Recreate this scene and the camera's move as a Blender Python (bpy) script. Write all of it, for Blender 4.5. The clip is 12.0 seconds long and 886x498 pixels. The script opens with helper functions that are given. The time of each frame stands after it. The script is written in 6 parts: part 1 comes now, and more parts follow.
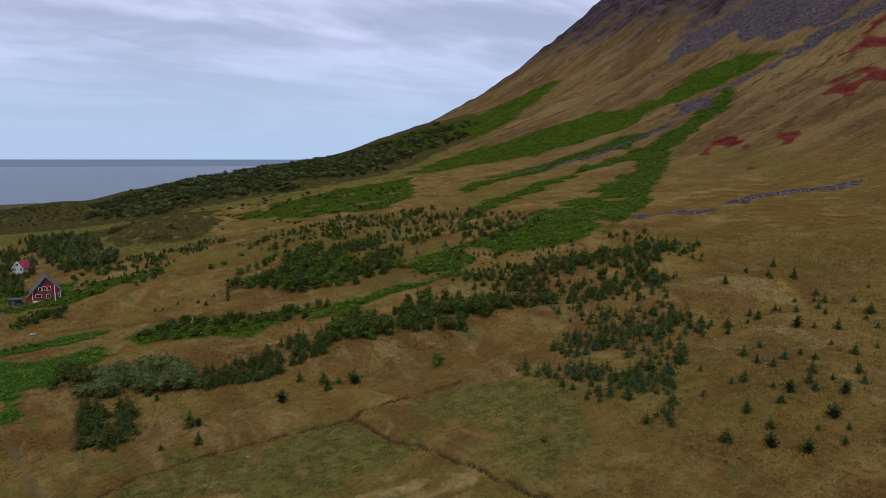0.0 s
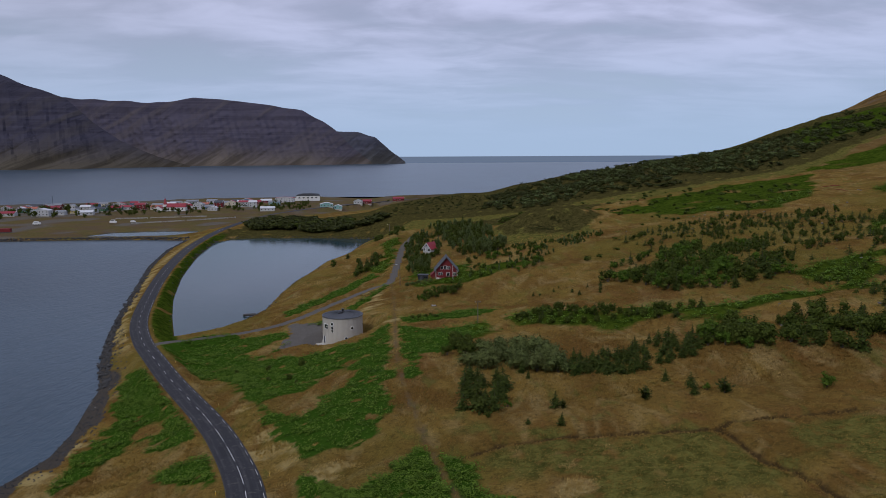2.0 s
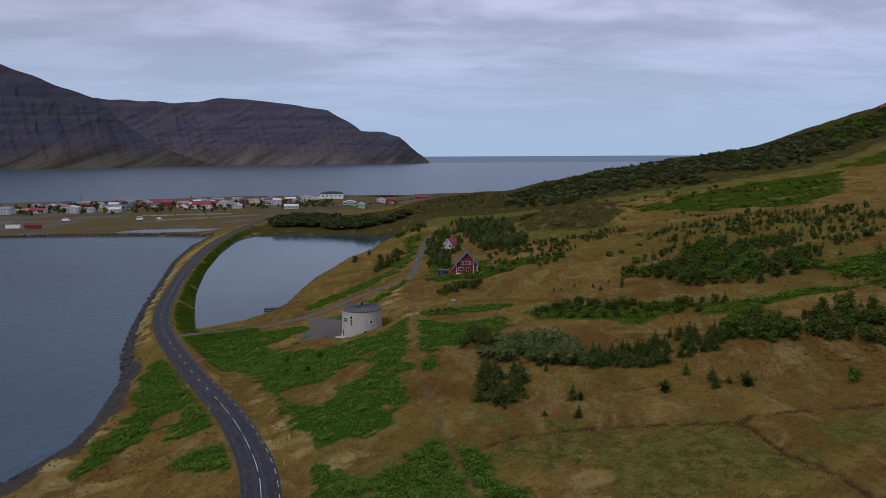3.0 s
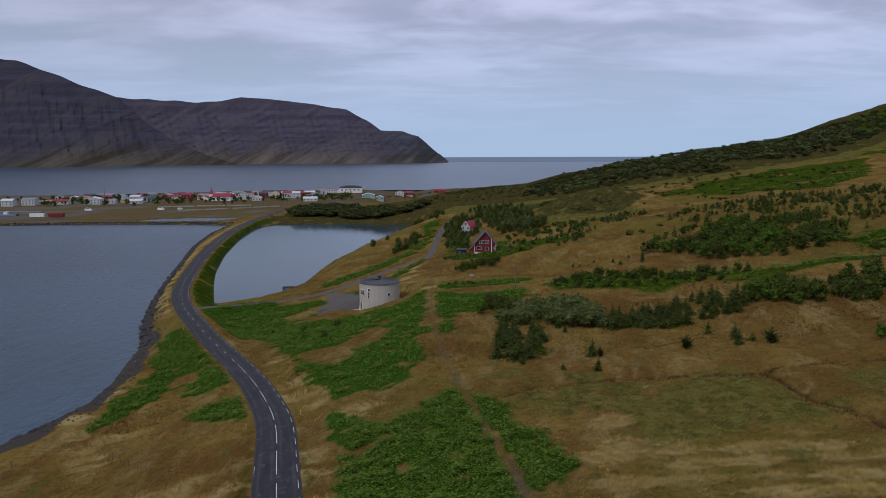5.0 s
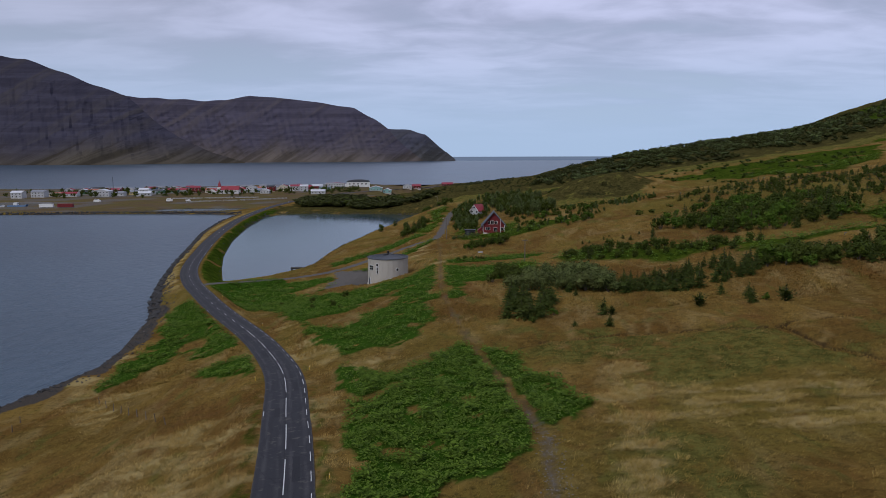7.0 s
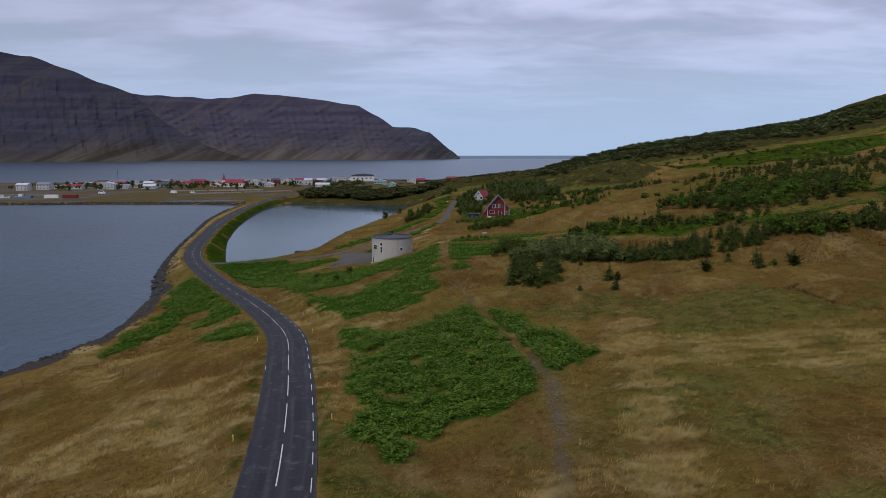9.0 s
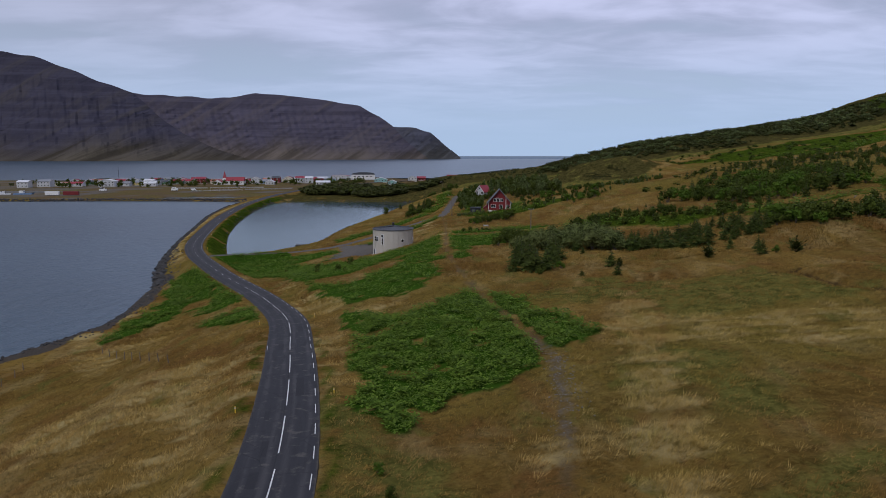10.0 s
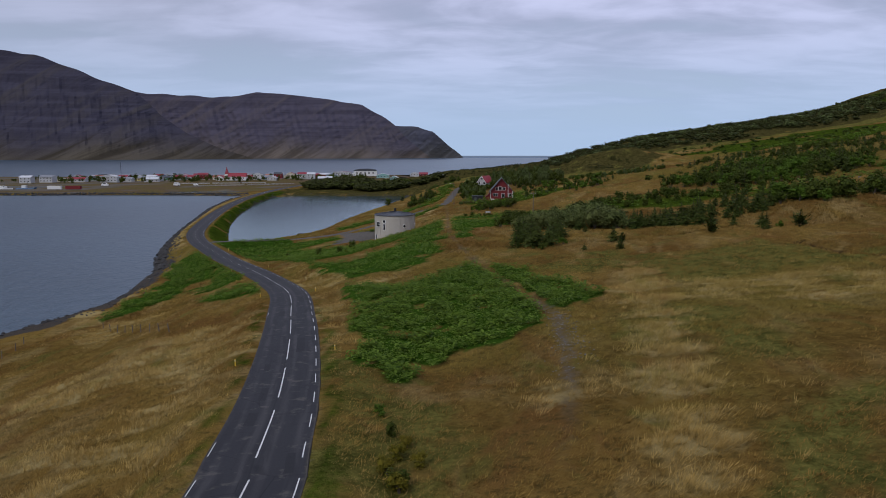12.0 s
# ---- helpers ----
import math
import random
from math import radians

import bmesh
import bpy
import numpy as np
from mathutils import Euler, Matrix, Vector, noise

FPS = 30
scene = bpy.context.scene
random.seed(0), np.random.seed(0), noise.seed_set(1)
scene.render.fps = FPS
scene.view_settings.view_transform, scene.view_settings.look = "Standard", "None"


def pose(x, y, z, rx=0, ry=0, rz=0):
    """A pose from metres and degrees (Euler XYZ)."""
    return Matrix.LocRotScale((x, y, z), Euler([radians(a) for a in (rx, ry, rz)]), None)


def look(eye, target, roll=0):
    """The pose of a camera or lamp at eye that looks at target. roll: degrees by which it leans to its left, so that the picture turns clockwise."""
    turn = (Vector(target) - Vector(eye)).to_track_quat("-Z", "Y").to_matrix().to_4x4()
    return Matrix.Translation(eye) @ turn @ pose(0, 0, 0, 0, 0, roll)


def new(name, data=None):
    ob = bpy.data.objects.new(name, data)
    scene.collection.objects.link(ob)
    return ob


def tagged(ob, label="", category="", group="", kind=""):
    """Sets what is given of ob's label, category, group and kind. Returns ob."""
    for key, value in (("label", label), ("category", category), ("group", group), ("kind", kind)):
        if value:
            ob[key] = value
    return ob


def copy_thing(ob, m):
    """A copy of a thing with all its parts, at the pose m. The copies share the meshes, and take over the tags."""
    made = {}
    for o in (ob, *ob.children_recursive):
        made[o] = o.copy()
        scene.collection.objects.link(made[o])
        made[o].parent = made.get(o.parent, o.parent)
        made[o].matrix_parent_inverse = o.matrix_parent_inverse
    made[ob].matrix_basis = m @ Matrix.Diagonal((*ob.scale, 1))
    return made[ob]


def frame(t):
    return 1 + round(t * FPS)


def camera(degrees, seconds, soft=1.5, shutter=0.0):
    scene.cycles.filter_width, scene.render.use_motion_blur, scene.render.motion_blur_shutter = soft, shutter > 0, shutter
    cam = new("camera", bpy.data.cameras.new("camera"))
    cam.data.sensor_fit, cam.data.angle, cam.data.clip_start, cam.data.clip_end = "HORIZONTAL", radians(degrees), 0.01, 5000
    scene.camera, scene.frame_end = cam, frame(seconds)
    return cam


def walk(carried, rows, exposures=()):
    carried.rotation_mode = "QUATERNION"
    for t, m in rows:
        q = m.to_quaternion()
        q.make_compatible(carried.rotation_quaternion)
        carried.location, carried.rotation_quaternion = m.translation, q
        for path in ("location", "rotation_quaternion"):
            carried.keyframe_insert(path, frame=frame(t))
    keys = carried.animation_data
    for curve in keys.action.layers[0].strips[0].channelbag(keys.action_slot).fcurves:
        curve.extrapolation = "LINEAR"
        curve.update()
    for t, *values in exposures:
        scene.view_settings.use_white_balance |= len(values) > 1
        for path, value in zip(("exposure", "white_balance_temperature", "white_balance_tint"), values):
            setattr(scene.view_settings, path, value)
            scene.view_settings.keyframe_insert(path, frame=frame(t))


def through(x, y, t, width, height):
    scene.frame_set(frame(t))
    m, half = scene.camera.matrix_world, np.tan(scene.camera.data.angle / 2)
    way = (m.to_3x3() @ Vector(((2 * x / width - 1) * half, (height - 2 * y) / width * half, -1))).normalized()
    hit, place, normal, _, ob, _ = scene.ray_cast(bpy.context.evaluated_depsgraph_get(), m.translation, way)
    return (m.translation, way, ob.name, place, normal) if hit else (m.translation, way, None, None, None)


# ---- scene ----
cam = camera(64.1, 12.0, soft=0.8)
PATH = [
    (0, (-1.393, -0.571, 61.946), (-0.276, 1.068, 61.689), 0.1),
    (0.5, (-1.056, -0.161, 61.625), (-0.272, 1.66, 61.364), 0.0),
    (1, (-1.131, -0.695, 61.752), (-0.687, 1.237, 61.486), -0.2),
    (1.5, (-0.872, -0.693, 61.476), (-0.626, 1.274, 61.209), -0.2),
    (2, (-0.524, -0.831, 61.395), (-0.381, 1.146, 61.129), -0.3),
    (2.5, (0.255, -0.475, 60.68), (0.359, 1.504, 60.415), -0.3),
    (3, (0.792, -0.123, 59.455), (0.868, 1.858, 59.189), -0.3),
    (5, (0.849, -0.028, 51.127), (0.873, 1.955, 50.863), -0.2),
    (5.5, (0.853, -0.04, 49.167), (0.87, 1.943, 48.902), -0.2),
    (6, (0.709, 0.058, 47.284), (0.722, 2.04, 47.02), -0.2),
    (6.5, (0.502, 0.06, 45.549), (0.508, 2.042, 45.283), -0.2),
    (7, (0.301, 0.026, 43.805), (0.305, 2.008, 43.54), -0.2),
    (9, (0.3, 0.197, 37.951), (0.292, 2.179, 37.683), -0.1),
    (9.5, (0.165, 0.166, 36.688), (0.156, 2.148, 36.42), -0.1),
    (10, (0.07, 0.021, 35.482), (0.061, 2.003, 35.215), -0.0),
    (10.5, (0.064, -0.031, 34.398), (0.055, 1.951, 34.13), 0.0),
    (11, (0.124, 0.009, 33.311), (0.113, 1.991, 33.043), -0.0),
    (11.5, (0.085, 0.026, 32.315), (0.073, 2.008, 32.047), -0.0),
    (12, (0.115, -0.006, 31.314), (0.1, 1.976, 31.046), 0.0),
]
walk(cam, [(t, look(eye, target, roll)) for t, eye, target, roll in PATH], [(0.0, 0.16), (0.5, 0.06), (1.0, -0.04), (1.5, -0.06), (2.5, -0.08), (5.0, -0.04), (12.0, 0.02)])

# ---- sky and sun: a bright overcast day ----
SUN_UP, SUN_FROM = radians(46), radians(215)


def node(tree, kind, inputs=None):
    """A shader node; inputs by name or index, each a value or another node's socket."""
    n = tree.nodes.new(kind)
    for key, value in (inputs or {}).items():
        if isinstance(value, bpy.types.NodeSocket):
            tree.links.new(value, n.inputs[key])
        else:
            n.inputs[key].default_value = value
    return n


def mix(tree, share, a, b):
    n = tree.nodes.new("ShaderNodeMix")
    n.data_type = "RGBA"
    for key, value in ((0, share), (6, a), (7, b)):
        if isinstance(value, bpy.types.NodeSocket):
            tree.links.new(value, n.inputs[key])
        else:
            n.inputs[key].default_value = (*value, 1) if isinstance(value, tuple) and len(value) == 3 else value
    return n.outputs[2]


def calc(tree, how, a, b=0.0):
    n = node(tree, "ShaderNodeMath", {0: a, 1: b})
    n.operation = how
    return n.outputs[0]


def scaled(tree, vector, by):
    n = tree.nodes.new("ShaderNodeVectorMath")
    n.operation = "SCALE"
    tree.links.new(vector, n.inputs[0])
    if isinstance(by, bpy.types.NodeSocket):
        tree.links.new(by, n.inputs["Scale"])
    else:
        n.inputs["Scale"].default_value = by
    return n.outputs[0]


def ramped(tree, value, lo, hi):
    n = node(tree, "ShaderNodeMapRange", {0: value, 1: lo, 2: hi})
    n.interpolation_type = "SMOOTHSTEP"
    return n.outputs[0]


def noisy(tree, where, scale, detail=4.0, rough=0.55, warp=0.0):
    return node(tree, "ShaderNodeTexNoise", {"Vector": where, "Scale": scale, "Detail": detail, "Roughness": rough, "Distortion": warp}).outputs[0]


def build_sky():
    world = bpy.data.worlds.new("overcast_sky")
    scene.world, world.use_nodes = world, True
    tree = world.node_tree
    way = node(tree, "ShaderNodeTexCoord").outputs["Generated"]
    xyz = node(tree, "ShaderNodeSeparateXYZ", {0: way})
    up = xyz.outputs[2]
    spread = calc(tree, "DIVIDE", 1.0, calc(tree, "ADD", calc(tree, "MAXIMUM", up, 0.0), 0.13))
    flat = scaled(tree, way, spread)
    flat = node(tree, "ShaderNodeMapping", {"Vector": flat, "Location": (0.7, 0.35, 0), "Scale": (0.85, 1.5, 0.2)}).outputs[0]
    big, fine = noisy(tree, flat, 0.9, 6, 0.5, 0.5), noisy(tree, flat, 2.6, 6, 0.55, 0.6)
    cloud = calc(tree, "ADD", calc(tree, "MULTIPLY", big, 0.72), calc(tree, "MULTIPLY", fine, 0.28))
    layer = mix(tree, ramped(tree, cloud, 0.40, 0.62), (0.372, 0.415, 0.590), (0.578, 0.622, 0.875))
    blue = tree.nodes.new("ShaderNodeTexSky")
    blue.sky_type, blue.sun_disc, blue.sun_elevation, blue.sun_rotation = "NISHITA", False, SUN_UP, SUN_FROM
    clear = scaled(tree, blue.outputs[0], 0.09)
    layer = mix(tree, calc(tree, "MULTIPLY", ramped(tree, big, 0.5, 0.3), 0.25), layer, clear)
    west = calc(tree, "MULTIPLY", ramped(tree, xyz.outputs[0], 0.05, -0.6), 0.5)
    layer = mix(tree, west, layer, (0.315, 0.35, 0.455))
    layer = mix(tree, ramped(tree, up, 0.21, 0.0), layer, (0.395, 0.525, 0.74))
    # past the far edge of the sea sheet the water goes on to the horizon
    layer = mix(tree, ramped(tree, up, -0.0030, -0.0038), layer, (0.138, 0.182, 0.272))
    back = tree.nodes["Background"]
    tree.links.new(layer, back.inputs[0])
    back.inputs[1].default_value = 1.0


build_sky()
sun = new("sun", bpy.data.lights.new("sun", "SUN"))
sun.data.energy, sun.data.angle, sun.data.color = 1.3, radians(14), (1, 0.96, 0.9)
sun.matrix_world = look((200 * math.sin(SUN_FROM), 200 * math.cos(SUN_FROM), 200 * math.tan(SUN_UP)), (0, 0, 0))

# ---- the lie of the land: sea level is z = 0, the coast runs north, the hillside climbs to the east ----
SEA_EDGE = [(-75, 126), (-71, 143), (-72, 156), (-75, 170), (-78, 186), (-87, 209), (-96, 238), (-105, 272), (-117, 322),
            (-135, 398), (-146, 466), (-149, 519)]
LAGOON = [(-75, 238), (-85, 269), (-95, 303), (-108, 360), (-121, 440), (-127, 508), (-118, 528), (-95, 531), (-51, 526), (-14, 515),
          (-22, 480), (-28, 434), (-38, 408), (-43, 371), (-48, 341), (-50, 310), (-51, 281), (-56, 262), (-64, 248)]
POOL = [(-239, 553), (-227, 585), (-197, 592), (-160, 592), (-153, 573), (-169, 551), (-202, 547)]
HARBOUR = [(-520, 598), (-360, 598), (-350, 612), (-356, 626), (-520, 632)]
SEA = ([(-3000, -900), (-300, -700), (-150, -60), (-104, 40), (-86, 90)] + SEA_EDGE
       + [(-172, 527), (-215, 531), (-256, 531), (-330, 527), (-600, 560), (-1300, 640), (-4950, 700)])
COAST = [(-4950, 1010), (-1200, 900), (-513, 923), (-383, 949), (-257, 1026), (-98, 1045), (63, 1030), (84, 1046), (190, 1090),
         (420, 1160), (760, 1180), (1400, 1350), (3200, 2600), (3200, 4950), (-4950, 4950)]
ROAD_LINE = [(-14, -60, 15.5), (-10.4, -10, 15.4), (-9.7, 18, 15.0), (-10.0, 32.6, 14.6), (-10.6, 37.5, 14.4), (-11.7, 46.2, 13.9),
             (-13.5, 57, 13.3), (-16.0, 70, 12.6), (-18.9, 83.5, 11.7), (-24.2, 106, 10.0), (-32.3, 128.2, 7.9), (-39.6, 143.9, 6.9),
             (-47.2, 158.5, 6.0), (-57.2, 177.2, 5.2), (-67.1, 196.7, 4.6), (-77.0, 216.7, 4.1), (-86.3, 239.5, 3.7), (-93.6, 263.4, 3.4),
             (-101.9, 297.6, 3.2), (-110.3, 335.9, 3.1), (-119.8, 387, 3.0), (-129.2, 455, 3.0), (-134.2, 528, 3.0), (-134.2, 588, 3.0),
             (-128, 650, 3.2), (-112, 720, 3.6), (-60, 800, 4.5), (40, 900, 6)]
LANE_LINE = [(-72.9, 215.9, 4.1), (-64.2, 221.4, 3.6), (-53.4, 228.2, 3.4), (-41.9, 236.2, 3.7), (-34.5, 244.8, 4.2), (-25.1, 258.0, 5.6),
             (-15.4, 266, 8.0), (-7.5, 270.5, 10.2), (-1.6, 273, 11.8), (0.7, 300, 12.2), (3.2, 342, 12.5), (6, 377.5, 13), (14, 430, 13)]
TRACK_LINE = [(-1.2, 273, 11.8), (-0.4, 240, 11.6), (-0.2, 203, 12), (0.2, 167, 13.5), (1.0, 146, 14), (3.8, 119, 14.4), (6.4, 99, 14.7),
              (9.2, 81.6, 15), (10.7, 67.5, 15.4), (9.5, 54, 16), (7.7, 42, 16.4), (6, 30, 16.6), (2, 8, 16.6)]
PROFILE = ([-130, -60, 0, 20, 40, 60, 80, 100, 130, 160, 200, 307, 449, 561, 743, 1000, 1180, 1400, 3000],
           [1.4, 4.0, 13.6, 15.7, 17.6, 20.2, 23, 26, 31.5, 36, 41.6, 56.4, 102.7, 154, 271, 488, 578, 608, 648])


def smooth(a, b, v):
    v = np.clip((v - a) / (b - a), 0, 1)
    return v * v * (3 - 2 * v)


def distance_to_line(x, y, line):
    """The distance to a line of points, and the place along it as a share of the index."""
    best, where = np.full(x.shape, 1e9), np.zeros(x.shape)
    for k in range(len(line) - 1):
        (ax, ay), (bx, by) = line[k][:2], line[k + 1][:2]
        s = np.clip(((x - ax) * (bx - ax) + (y - ay) * (by - ay)) / ((bx - ax) ** 2 + (by - ay) ** 2), 0, 1)
        d = np.hypot(x - ax - s * (bx - ax), y - ay - s * (by - ay))
        near = d < best
        best, where = np.where(near, d, best), np.where(near, k + s, where)
    return best, where


def inside(x, y, ring):
    odd = np.zeros(x.shape, bool)
    for (ax, ay), (bx, by) in zip(ring, ring[1:] + ring[:1]):
        if ay != by:
            odd ^= ((ay > y) != (by > y)) & (x < (bx - ax) * (y - ay) / (by - ay) + ax)
    return odd


def ring_distance(x, y, ring):
    """Positive outside the ring, negative inside."""
    d = distance_to_line(x, y, ring + ring[:1])[0]
    return np.where(inside(x, y, ring), -d, d)


def wave(x, y, size, turn, seed):
    """A soft pattern of bumps between about -1 and 1, of that size in metres."""
    rng, out = np.random.default_rng(seed), 0
    for n in range(6):
        a, k, p = turn + rng.uniform(-1.6, 1.6), rng.uniform(0.7, 1.9) * 6.283 / size, rng.uniform(0, 6.28)
        out = out + np.sin((x * np.cos(a) + y * np.sin(a)) * k + p)
    return out / 3.5


def densified(line, step):
    """A smooth run of points along a line."""
    p = np.array(line, float)
    out = []
    for k in range(len(p) - 1):
        p0, p1, p2, p3 = p[max(k - 1, 0)], p[k], p[k + 1], p[min(k + 2, len(p) - 1)]
        n = max(2, int(np.linalg.norm(p2[:2] - p1[:2]) / step))
        s = np.linspace(0, 1, n, endpoint=False)[:, None]
        out.append(0.5 * (2 * p1 + (p2 - p0) * s + (2 * p0 - 5 * p1 + 4 * p2 - p3) * s**2 + (3 * p1 - p0 - 3 * p2 + p3) * s**3))
    return np.concatenate(out + [p[-1:]])


ROAD, LANE, TRACK = densified(ROAD_LINE, 6), densified(LANE_LINE, 6), densified(TRACK_LINE, 6)


def bump(x, y, cx, cy, rx, ry, turn=0.0):
    c, s = np.cos(turn), np.sin(turn)
    u, v = ((x - cx) * c + (y - cy) * s) / rx, ((y - cy) * c - (x - cx) * s) / ry
    return np.exp(-(u * u + v * v))


def water_distance(x, y):
    """Metres from the nearest water's edge, negative in the water."""
    d = np.minimum(ring_distance(x, y, SEA), ring_distance(x, y, LAGOON))
    for ring in (POOL, HARBOUR, COAST):
        d = np.minimum(d, ring_distance(x, y, ring))
    return d


def height(x, y):
    x, y = np.asarray(x, float), np.asarray(y, float)
    u = x - 0.00165 * np.maximum(y - 620, 0) ** 2
    z = sum(np.interp(u + o * np.clip(abs(u) / 160, 0.04, 1), *PROFILE) for o in (-40, -20, 0, 20, 40)) / 5
    # the low bank by the shore, and the shelf in the north
    z -= 3.4 * smooth(132, 200, y) * smooth(5, -28, x) * smooth(-110, -40, x)
    z += 1.6 * bump(x, y, -16, 60, 16, 26) + 1.5 * bump(x, y, 22, 52, 26, 26)
    z -= 1.9 * bump(x, y, -1, 60, 7, 17)
    z -= 3.0 * bump(x, y, 28, 228, 34, 45) + 1.6 * bump(x, y, 6, 315, 30, 40)
    z += 8.5 * np.minimum(1.35 * bump(x, y, 82, 368, 24, 21), 1)
    z += 3.0 * bump(x, y, 18, 324, 11, 14)
    z += 6 * bump(x, y, 66, 930, 70, 90) + 6.0 * bump(x, y, -48, 608, 62, 34)
    # the shoulder of the hill stands nearer and higher, and falls away behind
    z += (7.2 * smooth(510, 360, x) * np.exp(-(((y - 580) / 110) ** 2)) - 6 * smooth(660, 780, y)) * smooth(60, 150, x)
    z -= 3.0 * smooth(-34, -60, x) * smooth(165, 130, y) * smooth(30, 62, y)
    # benches that run slantwise down the slope, with hollows between them
    c = 0.5 * x + 0.866 * y + 2.5 * wave(x, y, 55, 0.5, 15)
    bench = sum(a * np.exp(-(((c - m) / w) ** 2)) for a, m, w in ((1.1, 152, 7), (-0.8, 166, 5), (1.5, 180, 8), (-0.8, 204, 9), (0.9, 250, 13), (-0.9, 138, 5), (0.8, 290, 12), (-0.9, 270, 7)))
    z += bench * smooth(24, 46, x) * smooth(230, 150, x) * smooth(340, 300, y)
    # terraces and hummocks of the hillside, gullies of the mountain
    z += smooth(15, 70, u) * (0.7 * wave(x, y * 1.0, 60, 1.2, 3) + 0.3 * wave(x, y, 17, 0.5, 5))
    z += smooth(-80, -20, u) * (0.12 * wave(x, y, 9, 0.9, 8) + 0.05 * wave(x, y, 3.4, 0.2, 9))
    z += smooth(250, 700, u) * (5 * wave(x * 0.3, y, 60, 1.57, 11) + 2.5 * wave(x, y, 30, 1.2, 12))
    step = 36.0
    rock = smooth(330, 400, z)
    z = z + rock * 0.8 * (np.floor(z / step) * step + step * smooth(0.55, 1.0, np.mod(z, step) / step) - z)
    # the ditch across the pasture
    z -= 0.9 * np.exp(-((distance_to_line(x, y, DITCH)[0] / 1.15) ** 2)) + 0.8 * np.exp(-((distance_to_line(x, y, DITCH_SIDE)[0] / 1.2) ** 2))
    # the level pad of the tower
    pad = np.hypot(x + 15.9, y - 211.4)
    z = z + (4.8 - z) * smooth(13.0, 8.4, pad) * (1 - 0.35 * smooth(-12, -6, x))
    # down to the water
    d = water_distance(x, y)
    z = np.minimum(z, np.where(d > 0, 0.25 + 0.34 * d + 0.004 * d * d, 0.25 + 0.6 * d))
    z = np.maximum(z, -4)
    # the road and the lane are laid on even beds
    for line, flat, fade in ((ROAD, 3.9, 5.0), (LANE, 2.2, 3.5)):
        lo, hi = line.min(0), line.max(0)
        near = (x > lo[0] - 12) & (x < hi[0] + 12) & (y > lo[1] - 12) & (y < hi[1] + 12)
        if near.any():
            e, k = distance_to_line(x[near], y[near], line)
            bed = np.interp(k, np.arange(len(line)), line[:, 2])
            share = smooth(flat + fade, flat, e)
            z[near] = z[near] * (1 - share) + (bed - 0.07) * share
    return z


DITCH = [(8, 104), (18, 107), (26, 107), (35, 105), (44, 103), (50, 102), (53, 104), (61, 103), (72, 102)]
DITCH_SIDE = [(50, 102), (51, 89), (54, 81), (55, 72), (57, 60), (59, 48)]


# ---- where what grows ----
HERB = [
    [(-4, 53), (-1, 57), (1, 62), (4, 60), (7, 65), (11, 70), (16, 76), (16, 81), (13, 92), (8, 101), (3, 110), (1, 106), (-4, 99), (-7, 95),
     (-10, 80), (-9, 69), (-7, 60)],
    [(-69, 213), (-64, 229), (-36, 225), (-32, 210), (-38, 196), (-27, 191), (-11, 191), (-4, 198), (-1.5, 212), (-1.2, 137), (-2, 120), (-6, 114),
     (-12, 115), (-16, 110), (-22, 126), (-28, 140), (-32, 154), (-41, 171), (-52, 186), (-55, 187)],
    [(1, 199), (7, 189), (22, 186), (16, 162), (6, 164), (2.5, 138), (1.5, 147)],
    [(-64, 136), (-62, 152), (-70, 178), (-73, 191), (-66, 187), (-52, 163), (-40, 138), (-37, 130), (-43, 130), (-52, 141), (-56, 136), (-62, 120)],
    [(-43, 118), (-37, 120), (-33, 120), (-29, 109), (-37, 110)],
    [(-38, 250), (-24, 267), (-6, 294), (-9, 308), (-27, 280), (-40, 258)],
    [(-28, 230), (-14, 247), (-3, 267), (-4, 257), (-20, 223)],
    [(2, 208), (24, 214), (30, 209), (26, 203), (4, 200)], [(-7, 92), (-13, 105), (-17, 107), (-13, 95), (-11, 84)],
]
